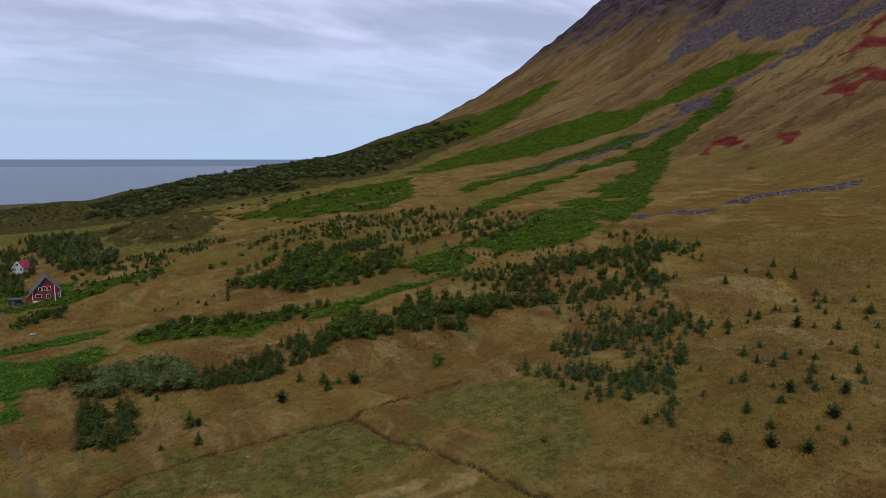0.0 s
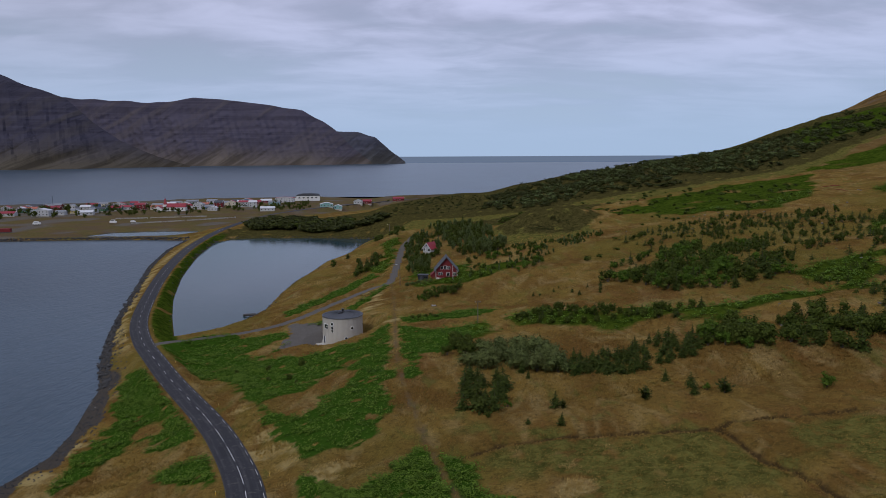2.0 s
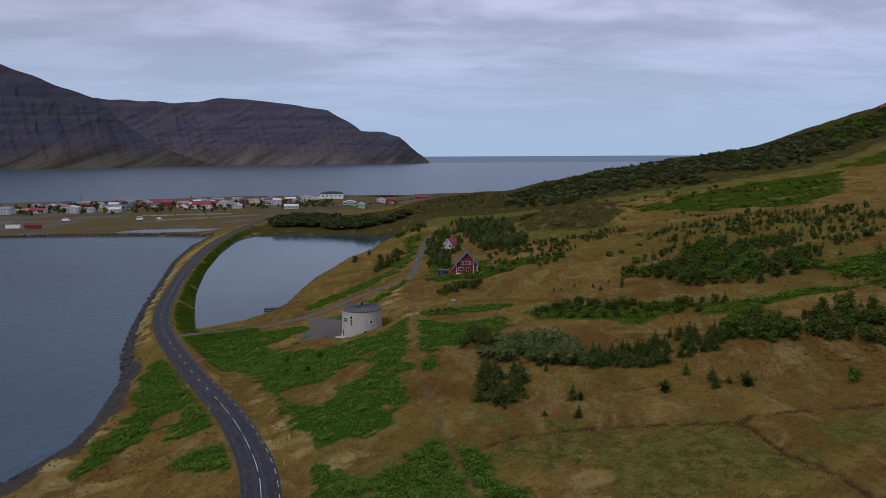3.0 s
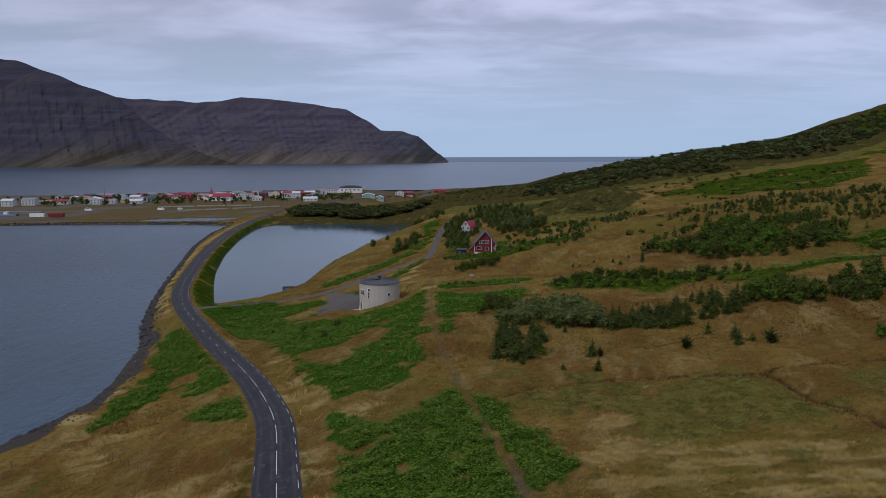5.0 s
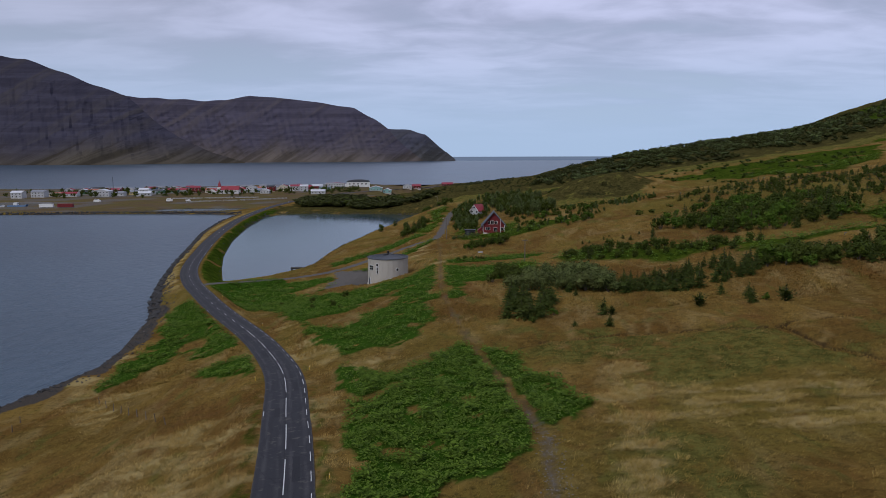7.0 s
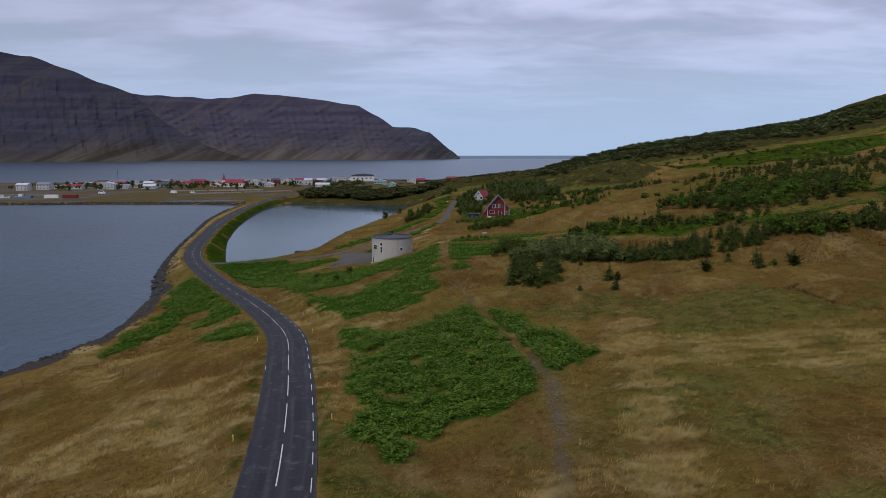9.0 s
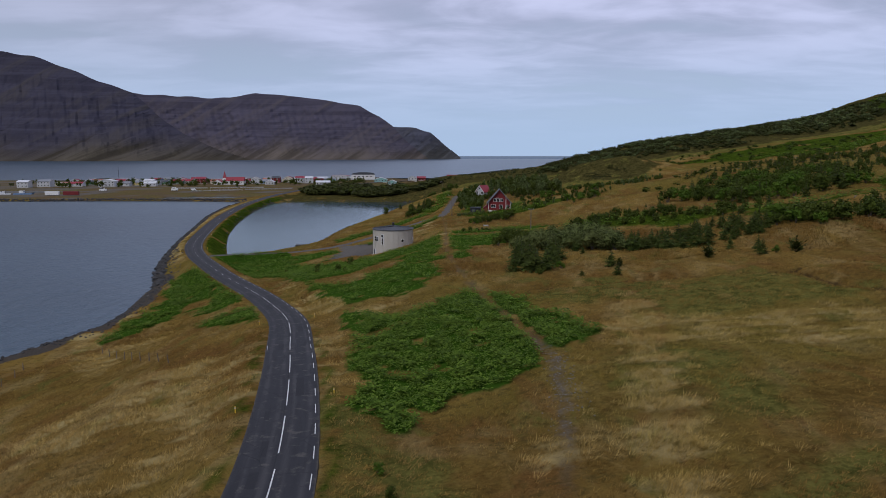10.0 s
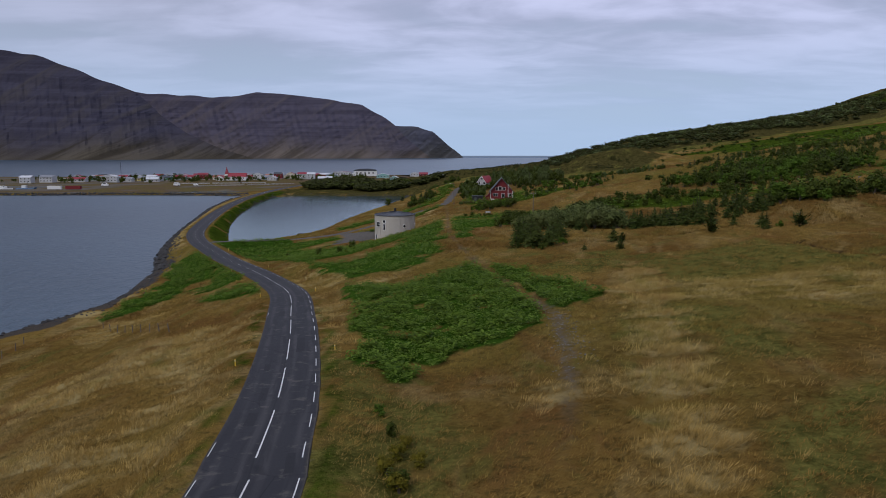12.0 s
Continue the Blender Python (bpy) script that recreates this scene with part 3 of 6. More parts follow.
def grass_material(name, lift, tip, share):
    """Blades that take the colour of the sward that they stand in, and bleach from one to the next."""
    m, tree, body = material(name, 0.9)
    geo = node(tree, "ShaderNodeNewGeometry")
    colour, _ = sod_colour(tree, geo.outputs["Position"])
    colour = scaled(tree, colour, lift)
    colour = mix(tree, calc(tree, "MULTIPLY", geo.outputs["Random Per Island"], share), colour, tip)
    tree.links.new(colour, body.inputs["Base Color"])
    body.inputs["Specular IOR Level"].default_value = 0.0
    # the blades bend over, so that they take most of their light from above
    up = node(tree, "ShaderNodeVectorMath", {0: scaled(tree, geo.outputs["Normal"], 0.45), 1: (0, 0, 1)}).outputs[0]
    tree.links.new(up, body.inputs["Normal"])
    glow = node(tree, "ShaderNodeBsdfTranslucent", {0: colour}).outputs[0]
    tree.links.new(node(tree, "ShaderNodeMixShader", {0: 0.2, 1: body.outputs[0], 2: glow}).outputs[0], tree.nodes["Material Output"].inputs[0])
    return m


def leaf_material(name, dark, light, through=0.25, open_to_sky=False):
    """Leaves that differ from one to the next and from plant to plant, and let some light through."""
    m, tree, body = material(name, 0.65)
    geo, info = node(tree, "ShaderNodeNewGeometry"), node(tree, "ShaderNodeObjectInfo")
    clumps = noisy(tree, geo.outputs["Position"], 0.35, 3)
    colour = mix(tree, geo.outputs["Random Per Island"], dark, light)
    colour = mix(tree, calc(tree, "MULTIPLY", info.outputs["Random"], 0.45), colour, mix(tree, 0.5, dark, (light[0] * 1.2, light[1] * 0.9, light[2])))
    colour = mix(tree, calc(tree, "MULTIPLY", ramped(tree, clumps, 0.4, 0.7), 0.35), colour, light)
    tree.links.new(colour, body.inputs["Base Color"])
    body.inputs["Specular IOR Level"].default_value = 0.04
    if open_to_sky:
        tree.links.new(node(tree, "ShaderNodeVectorMath", {0: scaled(tree, geo.outputs["Normal"], 0.6), 1: (0, 0, 1)}).outputs[0], body.inputs["Normal"])
    glow = node(tree, "ShaderNodeBsdfTranslucent", {0: colour}).outputs[0]
    mixed = node(tree, "ShaderNodeMixShader", {0: through, 1: body.outputs[0], 2: glow})
    tree.links.new(mixed.outputs[0], tree.nodes["Material Output"].inputs[0])
    return m


def plain(name, colour, rough=0.7, metal=0.0, grain=2.0, spread_of=0.25, dirt=None, bump_by=0.0):
    """A painted, cast or sawn surface with uneven tone at two scales."""
    m, tree, body = material(name, rough, metal)
    place = node(tree, "ShaderNodeTexCoord").outputs["Object"]
    large, fine = noisy(tree, place, grain * 0.3, 4, 0.6), noisy(tree, place, grain * 5, 5, 0.65)
    deep = tuple(c * (1 - spread_of) for c in colour)
    tone = mix(tree, calc(tree, "ADD", calc(tree, "MULTIPLY", large, 0.6), calc(tree, "MULTIPLY", fine, 0.4)), deep, tuple(min(1, c * (1 + spread_of * 0.8)) for c in colour))
    if dirt:
        tone = mix(tree, calc(tree, "MULTIPLY", ramped(tree, noisy(tree, place, grain * 0.7, 6, 0.7, 0.5), 0.5, 0.75), 0.6), tone, dirt)
    tree.links.new(tone, body.inputs["Base Color"])
    if bump_by:
        bumped(tree, body, fine, 0.6, bump_by)
    return m


def water_material(name, colour, ripple, scale, rough, shine=0.5):
    m, tree, body = material(name, rough)
    place = node(tree, "ShaderNodeNewGeometry").outputs["Position"]
    drawn = node(tree, "ShaderNodeMapping", {"Vector": place, "Scale": (1.0, 0.45, 1), "Rotation": (0, 0, 0.5)}).outputs[0]
    waves = calc(tree, "ADD", noisy(tree, drawn, scale, 4, 0.6, 0.6), calc(tree, "MULTIPLY", noisy(tree, drawn, scale * 0.18, 3, 0.5), 0.8))
    gusts = noisy(tree, drawn, 0.012, 3, 0.5)
    tree.links.new(mix(tree, ramped(tree, gusts, 0.35, 0.65), colour, tuple(c * 1.25 for c in colour)), body.inputs["Base Color"])
    body.inputs["IOR"].default_value = 1.33
    body.inputs["Specular IOR Level"].default_value = shine
    bumped(tree, body, waves, ripple, 0.35)
    return m


def asphalt_material(name, fresh=False):
    """Old asphalt: worn wheel tracks and a seam along the lanes, blotches and fine cracks."""
    m, tree, body = material(name, 0.85)
    place = node(tree, "ShaderNodeNewGeometry").outputs["Position"]
    grain, patch, worn = noisy(tree, place, 9, 6, 0.7), noisy(tree, place, 0.22, 3, 0.5), noisy(tree, place, 0.9, 5, 0.65)
    colour = mix(tree, grain, (0.018, 0.018, 0.022), (0.037, 0.037, 0.041))
    if fresh:
        colour = mix(tree, grain, (0.013, 0.013, 0.015), (0.028, 0.028, 0.032))
    else:
        way = tree.nodes.new("ShaderNodeAttribute")
        way.attribute_name = "along_road"
        xyz = node(tree, "ShaderNodeSeparateXYZ", {0: way.outputs["Vector"]})
        drawn = node(tree, "ShaderNodeMapping", {"Vector": way.outputs["Vector"], "Scale": (1.5, 0.09, 1)}).outputs[0]
        streaks = noisy(tree, drawn, 1.0, 5, 0.6, 0.3)
        lane = calc(tree, "ABSOLUTE", calc(tree, "SUBTRACT", calc(tree, "ABSOLUTE", xyz.outputs[0]), 1.35))
        wheel = ramped(tree, calc(tree, "ABSOLUTE", calc(tree, "SUBTRACT", lane, 0.75)), 0.4, 0.05)
        wheel = calc(tree, "MULTIPLY", wheel, ramped(tree, streaks, 0.3, 0.65))
        colour = mix(tree, calc(tree, "MULTIPLY", wheel, 0.5), colour, (0.074, 0.069, 0.071))
        colour = mix(tree, calc(tree, "MULTIPLY", ramped(tree, streaks, 0.5, 0.36), 0.55), colour, (0.019, 0.019, 0.022))
        colour = mix(tree, calc(tree, "MULTIPLY", ramped(tree, patch, 0.52, 0.56), 0.5), colour, (0.024, 0.024, 0.029))
        colour = mix(tree, calc(tree, "MULTIPLY", ramped(tree, worn, 0.55, 0.68), 0.55), colour, (0.109, 0.098, 0.085))
        seam = ramped(tree, calc(tree, "ABSOLUTE", calc(tree, "ADD", xyz.outputs[0], calc(tree, "MULTIPLY", streaks, 0.2))), 0.09, 0.03)
        colour = mix(tree, calc(tree, "MULTIPLY", seam, 0.6), colour, (0.015, 0.015, 0.017))
        verge = ramped(tree, calc(tree, "ADD", calc(tree, "ABSOLUTE", xyz.outputs[0]), calc(tree, "MULTIPLY", worn, 0.5)), 2.95, 3.2)
        colour = mix(tree, calc(tree, "MULTIPLY", verge, 0.7), colour, (0.077, 0.066, 0.049))
    cracks = node(tree, "ShaderNodeTexVoronoi", {"Vector": place, "Scale": 0.28})
    cracks.feature = "DISTANCE_TO_EDGE"
    line = calc(tree, "MULTIPLY", ramped(tree, cracks.outputs[0], 0.012, 0.002), ramped(tree, patch, 0.42, 0.5))
    colour = mix(tree, calc(tree, "MULTIPLY", line, 0.6), colour, (0.010, 0.010, 0.012))
    tree.links.new(colour, body.inputs["Base Color"])
    body.inputs["Specular IOR Level"].default_value = 0.3
    bumped(tree, body, grain, 0.4, 0.02)
    return m


def far_rock_material(name, low, high, band):
    """Layered basalt: ledges in level bands, gullies and grassy feet. Haze is put into low and high."""
    m, tree, body = material(name, 0.95)
    place = node(tree, "ShaderNodeNewGeometry").outputs["Position"]
    z = node(tree, "ShaderNodeSeparateXYZ", {0: place}).outputs[2]
    level = node(tree, "ShaderNodeMapping", {"Vector": place, "Scale": (0.0016, 0.0016, band * 0.9)}).outputs[0]
    layers = noisy(tree, level, 1.0, 5, 0.65, 0.5)
    across = node(tree, "ShaderNodeSeparateXYZ", {0: place}).outputs[0]
    # ribs and chutes that run slantwise down, and buttresses under the rim
    slant = calc(tree, "ADD", calc(tree, "MULTIPLY", across, 0.008), calc(tree, "MULTIPLY", z, -0.010))
    gully = noisy(tree, node(tree, "ShaderNodeCombineXYZ", {0: slant, 1: calc(tree, "MULTIPLY", z, 0.0022), 2: 3.0}).outputs[0], 1.0, 7, 0.66, 0.4)
    rib = noisy(tree, node(tree, "ShaderNodeCombineXYZ", {0: calc(tree, "MULTIPLY", across, 0.024), 1: calc(tree, "MULTIPLY", z, 0.006), 2: 9.0}).outputs[0], 1.0, 6, 0.7, 0.7)
    cliffs = calc(tree, "MULTIPLY", ramped(tree, rib, 0.56, 0.42), ramped(tree, layers, 0.56, 0.46))
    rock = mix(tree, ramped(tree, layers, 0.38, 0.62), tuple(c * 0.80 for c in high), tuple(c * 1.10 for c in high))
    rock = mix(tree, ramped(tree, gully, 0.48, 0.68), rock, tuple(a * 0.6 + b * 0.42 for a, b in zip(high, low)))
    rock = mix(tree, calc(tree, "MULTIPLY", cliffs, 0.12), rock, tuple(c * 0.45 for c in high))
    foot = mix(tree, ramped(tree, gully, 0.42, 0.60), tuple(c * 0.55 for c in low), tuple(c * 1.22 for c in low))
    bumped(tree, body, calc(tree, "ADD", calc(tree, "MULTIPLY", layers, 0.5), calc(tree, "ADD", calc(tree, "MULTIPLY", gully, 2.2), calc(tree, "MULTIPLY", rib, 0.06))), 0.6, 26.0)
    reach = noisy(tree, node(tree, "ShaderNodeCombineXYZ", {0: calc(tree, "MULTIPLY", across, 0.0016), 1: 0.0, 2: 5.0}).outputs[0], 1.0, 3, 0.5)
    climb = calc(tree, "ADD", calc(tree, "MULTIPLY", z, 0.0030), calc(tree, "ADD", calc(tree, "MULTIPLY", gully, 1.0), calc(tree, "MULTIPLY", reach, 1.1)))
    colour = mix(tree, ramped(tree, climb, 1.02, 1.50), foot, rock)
    tree.links.new(colour, body.inputs["Base Color"])
    body.inputs["Specular IOR Level"].default_value = 0.0
    return m


GROUND, GRASS = ground_material(), grass_material("dry_grass", 1.7, (0.367, 0.245, 0.064), 0.32)
HILL_GRASS = grass_material("hill_grass", 1.7, (0.224, 0.154, 0.042), 0.3)
PALE_GRASS = grass_material("straw_grass", 2.05, (0.660, 0.470, 0.170), 0.7)
HERB_LEAF = leaf_material("herb_leaves", (0.020, 0.052, 0.005), (0.150, 0.236, 0.030), 0.2, True)
SPRUCE_LEAF = leaf_material("spruce_needles", (0.010, 0.019, 0.004), (0.068, 0.092, 0.018), 0.08)
BLUE_LEAF = leaf_material("blue_spruce_needles", (0.015, 0.033, 0.011), (0.066, 0.104, 0.034), 0.12)
BIRCH_LEAF = leaf_material("birch_leaves", (0.010, 0.020, 0.003), (0.080, 0.108, 0.018), 0.12)
SCRUB_LEAF = leaf_material("scrub_leaves", (0.011, 0.017, 0.005), (0.066, 0.078, 0.021), 0.1)
POPLAR_LEAF = leaf_material("poplar_leaves", (0.026, 0.048, 0.014), (0.140, 0.180, 0.062), 0.2)
LIGHT_LEAF = leaf_material("light_leaves", (0.024, 0.060, 0.006), (0.095, 0.155, 0.020), 0.22)
WILLOW_LEAF = leaf_material("willow_leaves", (0.018, 0.034, 0.008), (0.145, 0.172, 0.055), 0.18)
YELLOW_LEAF = leaf_material("yellowing_leaves", (0.060, 0.066, 0.008), (0.190, 0.155, 0.020))
BARK = plain("bark", (0.09, 0.07, 0.05), 0.9, grain=8, spread_of=0.5)
SEA_WATER = water_material("sea_water", (0.033, 0.057, 0.080), 1.0, 0.40, 0.28, 0.36)
POND_WATER = water_material("lagoon_water", (0.020, 0.046, 0.054), 0.09, 0.4, 0.12, 0.36)
ASPHALT, FRESH_ASPHALT = asphalt_material("asphalt"), asphalt_material("patched_asphalt", True)
ROAD_PAINT = plain("road_paint", (0.62, 0.62, 0.60), 0.7, grain=3, spread_of=0.3, dirt=(0.16, 0.16, 0.16))
CONCRETE = plain("whitewashed_concrete", (0.43, 0.402, 0.352), 0.9, grain=0.9, spread_of=0.16, dirt=(0.36, 0.34, 0.30), bump_by=0.02)
DARK_METAL = plain("grey_roof_metal", (0.085, 0.09, 0.10), 0.55, 0.3, grain=1.2, spread_of=0.35)
BLACK = plain("black_paint", (0.012, 0.012, 0.014), 0.5, grain=3)
RED_WALL = plain("red_boards", (0.165, 0.010, 0.013), 0.75, grain=1.5, spread_of=0.3)
WHITE = plain("white_paint", (0.72, 0.72, 0.70), 0.6, grain=1.5, spread_of=0.12)
TRIM = plain("weathered_white_trim", (0.42, 0.43, 0.44), 0.7, grain=2, spread_of=0.2)
DARK_ROOF = plain("dark_roofing", (0.06, 0.065, 0.075), 0.7, grain=1, spread_of=0.3)
RED_ROOF = plain("red_roof_sheet", (0.27, 0.022, 0.034), 0.6, grain=1, spread_of=0.25)
STONE = plain("basalt_stone", (0.040, 0.038, 0.037), 0.95, grain=1.2, spread_of=0.75, bump_by=0.08)
PALE_STONE = plain("grey_stone", (0.150, 0.136, 0.118), 0.95, grain=1.2, spread_of=0.4, bump_by=0.08)
WOOD = plain("weathered_wood", (0.15, 0.125, 0.10), 0.9, grain=4, spread_of=0.4)
DARK_WOOD = plain("tarred_wood", (0.045, 0.040, 0.036), 0.85, grain=4, spread_of=0.4)
WORN_DECK = plain("worn_quay_concrete", (0.17, 0.165, 0.155), 0.9, grain=1.0, spread_of=0.3, dirt=(0.08, 0.078, 0.075))
YELLOW = plain("yellow_plastic", (0.62, 0.40, 0.03), 0.6, grain=4)
glass_m, glass_tree, glass_body = material("window_glass", 0.08)
glass_body.inputs["Base Color"].default_value = (0.012, 0.014, 0.017, 1)
GLASS = glass_m


# ---- building blocks ----
def mesh_of(name, verts, faces, *materials):
    me = bpy.data.meshes.new(name)
    me.from_pydata([tuple(v) for v in verts] if not isinstance(verts, np.ndarray) else verts.tolist(), [], faces if not isinstance(faces, np.ndarray) else faces.tolist())
    for m in materials:
        me.materials.append(m)
    me.update()
    return me


def put(name, me, parent=None, at=None, label="", category="", group="", kind=""):
    ob = new(name, me)
    if at is not None:
        ob.matrix_basis = at
    if parent is not None:
        ob.parent = parent
    return tagged(ob, label, category, group, kind)


def part(name, bm, mat, parent, label="", at=None):
    me = bpy.data.meshes.new(name)
    bm.to_mesh(me)
    bm.free()
    me.materials.append(mat)
    return put(name, me, parent, at, label)


def box(w, d, h, at=(0, 0, 0), turn=0.0, bevel=0.0):
    """A block whose base is centred at a place."""
    bm = bmesh.new()
    bmesh.ops.create_cube(bm, size=1)
    bmesh.ops.scale(bm, vec=(w, d, h), verts=bm.verts)
    bmesh.ops.translate(bm, vec=(0, 0, h / 2), verts=bm.verts)
    if bevel:
        bmesh.ops.bevel(bm, geom=bm.edges[:], offset=bevel, segments=1, affect="EDGES")
    bmesh.ops.transform(bm, matrix=pose(*at, 0, 0, turn), verts=bm.verts)
    return bm


def drum(r, h, at=(0, 0, 0), n=16, top=None, way=None):
    bm = bmesh.new()
    bmesh.ops.create_cone(bm, cap_ends=True, segments=n, radius1=r, radius2=r if top is None else top, depth=h)
    bmesh.ops.translate(bm, vec=(0, 0, h / 2), verts=bm.verts)
    if way is not None:
        bmesh.ops.transform(bm, matrix=way, verts=bm.verts)
    bmesh.ops.translate(bm, vec=at, verts=bm.verts)
    return bm


def prism(outline, depth, lift=0.0):
    """An outline in x and z, given depth along y from 0 backwards."""
    n = len(outline)
    verts = [(x, 0, z + lift) for x, z in outline] + [(x, depth, z + lift) for x, z in outline]
    faces = [tuple(range(n)), tuple(range(2 * n - 1, n - 1, -1))] + [(k, k + n, (k + 1) % n + n, (k + 1) % n) for k in range(n)]
    bm = bmesh.new()
    made = [bm.verts.new(v) for v in verts]
    for f in faces:
        bm.faces.new([made[k] for k in f])
    bmesh.ops.recalc_face_normals(bm, faces=bm.faces)
    return bm


def ground_at(x, y):
    return float(height(np.array([x], float), np.array([y], float))[0])


# ---- ground and water ----
def steps(*runs):
    """Grid lines: runs of (from, to, spacing at from, spacing at to)."""
    out = []
    for a, b, s, e in runs:
        v = a
        while v < b:
            out.append(v)
            v += s + (e - s) * min(1, (v - a) / (b - a))
    return np.array(out + [runs[-1][1]], float)


GX = steps((-4950, -400, 500, 20), (-400, -150, 14, 4), (-150, -88, 1.5, 1.5), (-88, 165, 1.1, 1.1), (165, 420, 2.4, 5), (420, 1300, 9, 16), (1300, 4950, 20, 500))
GY = steps((-1500, 20, 300, 3), (20, 330, 1.1, 1.1), (330, 760, 2, 6), (760, 1300, 8, 16), (1300, 4950, 40, 600))
MX, MY = np.meshgrid(GX, GY)
fx, fy = MX.ravel(), MY.ravel()
fz = height(fx, fy)
herb, sward, stones, red, straw, gravel, shore, olive, trodden, rust, soil, heath = cover(fx, fy)
fz = fz + herb * (0.30 + 0.12 * wave(fx, fy, 3.5, 0, 51)) + sward * 0.3
nx, ny = len(GX), len(GY)
ids = np.arange(nx * ny).reshape(ny, nx)
quads = np.stack([ids[:-1, :-1], ids[:-1, 1:], ids[1:, 1:], ids[1:, :-1]], -1).reshape(-1, 4)
ground_mesh = mesh_of("ground", np.stack([fx, fy, fz], 1), quads, GROUND)
for key, columns in (("cover", (herb, sward, red, stones)), ("cover_more", (straw, gravel, shore, olive)), ("cover_soil", (trodden, rust, soil, heath))):
    layer = ground_mesh.color_attributes.new(key, "FLOAT_COLOR", "POINT")
    layer.data.foreach_set("color", np.stack(columns, 1).astype(np.float32).ravel())
ground_mesh.polygons.foreach_set("use_smooth", np.ones(len(quads), bool))
put("ground", ground_mesh, label="rough hillside of dry brown grass, green herbs and stones above a fjord", category="ground", kind="structure")


def sheet(name, rings, z, mat, label):
    bm = bmesh.new()
    for ring in rings:
        bmesh.ops.triangulate(bm, faces=[bm.faces.new([bm.verts.new((x, y, z)) for x, y in ring])])
    bmesh.ops.recalc_face_normals(bm, faces=bm.faces)
    for f in bm.faces:
        if f.normal.z < 0:
            f.normal_flip()
    me = bpy.data.meshes.new(name)
    bm.to_mesh(me)
    bm.free()
    me.materials.append(mat)
    put(name, me, label=label, category="water", kind="structure")


sheet("sea", [[(-4950, -1500)] + SEA, COAST], 0.0, SEA_WATER, "grey-blue fjord water with small wind ripples")
sheet("lagoon", [LAGOON], 0.0, POND_WATER, "still grey lagoon behind the causeway")
sheet("tidal_pool", [POOL], 0.0, POND_WATER, "shallow tidal pool behind a stone bank")
sheet("harbour_basin", [HARBOUR], 0.0, POND_WATER, "small harbour basin behind the spit")


# ---- road, lane, markings ----
def ribbon(line, half, lift, thick):
    p = np.array(line)
    t = np.gradient(p[:, :2], axis=0)
    n = np.stack([t[:, 1], -t[:, 0]], 1) / np.linalg.norm(t, axis=1)[:, None]
    rows = []
    for off, dz in ((-half - 0.15, -thick), (-half, 0), (0, 0.05), (half, 0), (half + 0.15, -thick)):
        rows.append(np.column_stack([p[:, :2] + n * off, p[:, 2] + lift + dz]))
    verts = np.stack(rows, 1).reshape(-1, 3)
    k = np.arange(len(p) - 1)[:, None] * 5 + np.arange(4)
    faces = np.stack([k, k + 1, k + 6, k + 5], -1).reshape(-1, 4)
    return verts, faces


ROAD_FINE = densified(ROAD_LINE, 1.5)
road_mesh = mesh_of("road", *ribbon(ROAD_FINE, 2.9, 0.06, 0.35), ASPHALT)
road_run = np.r_[0, np.cumsum(np.linalg.norm(np.diff(ROAD_FINE[:, :2], axis=0), axis=1))]
along_road = np.zeros((len(ROAD_FINE), 5, 3), np.float32)
along_road[:, :, 0], along_road[:, :, 1] = (-3.05, -2.9, 0, 2.9, 3.05), road_run[:, None]
road_mesh.attributes.new("along_road", "FLOAT_VECTOR", "POINT").data.foreach_set("vector", along_road.ravel())
road = put("road", road_mesh, label="narrow winding two-lane asphalt road with worn white markings", category="road", kind="structure")

run = np.r_[0, np.cumsum(np.linalg.norm(np.diff(ROAD_FINE[:, :2], axis=0), axis=1))]


def road_point(s, side):
    p = np.array([np.interp(s, run, ROAD_FINE[:, k]) for k in range(3)])
    q = np.array([np.interp(s + 0.5, run, ROAD_FINE[:, k]) for k in range(3)])
    t = (q - p) / np.linalg.norm(q - p)
    n = np.array([t[1], -t[0], 0]) / np.hypot(t[0], t[1])
    crown = 0.05 * (1 - min(1, abs(side) / 2.9))
    return p + n * side + (0, 0, 0.06 + crown), t, n


def dash(name, s, length, side, wide, mat=None, lift=0.006):
    a = []
    for k in range(4):
        p, _, n = road_point(s + length * k / 3, side)
        a += [p - n * wide / 2 + (0, 0, lift), p + n * wide / 2 + (0, 0, lift)]
    a = np.array(a)
    faces = [(2 * k, 2 * k + 1, 2 * k + 3, 2 * k + 2) for k in range(3)]
    put(name, mesh_of(name, a, faces, mat or ROAD_PAINT), road)


start = float(np.interp(16, ROAD_FINE[:, 1], run))
s, dash_dice = float(np.interp(37.4, ROAD_FINE[:, 1], run)) - 23.6, random.Random(4)
while s < start + 700:
    near = s < start + 135
    dash("centre_dash", s, 8.8 if near else 3.0, 0.0, 0.10)
    s += 11.8 if near else 9.0
s = start
while s < start + 330:
    dash("edge_dash", s, 2.6, 2.55, 0.075)
    if dash_dice.random() < (0.9 if s < start + 24 else 0.12):
        dash("edge_dash", s + 0.9, 2.2, -2.75, 0.05)
    s += 5.3

for y, length, side, wide in ((63.5, 6.6, 0.95, 1.1), (48.5, 3.4, -1.1, 0.6), (43.0, 2.8, -1.2, 0.9), (57, 2.4, -1.5, 0.5), (84, 4.0, -1.0, 0.8), (96, 5.0, 1.3, 0.9), (121, 6.0, -0.9, 1.3), (35, 3.0, 1.9, 0.5)):
    dash("repair_patch", float(np.interp(y, ROAD_FINE[:, 1], run)), length, side, wide, FRESH_ASPHALT, 0.004)


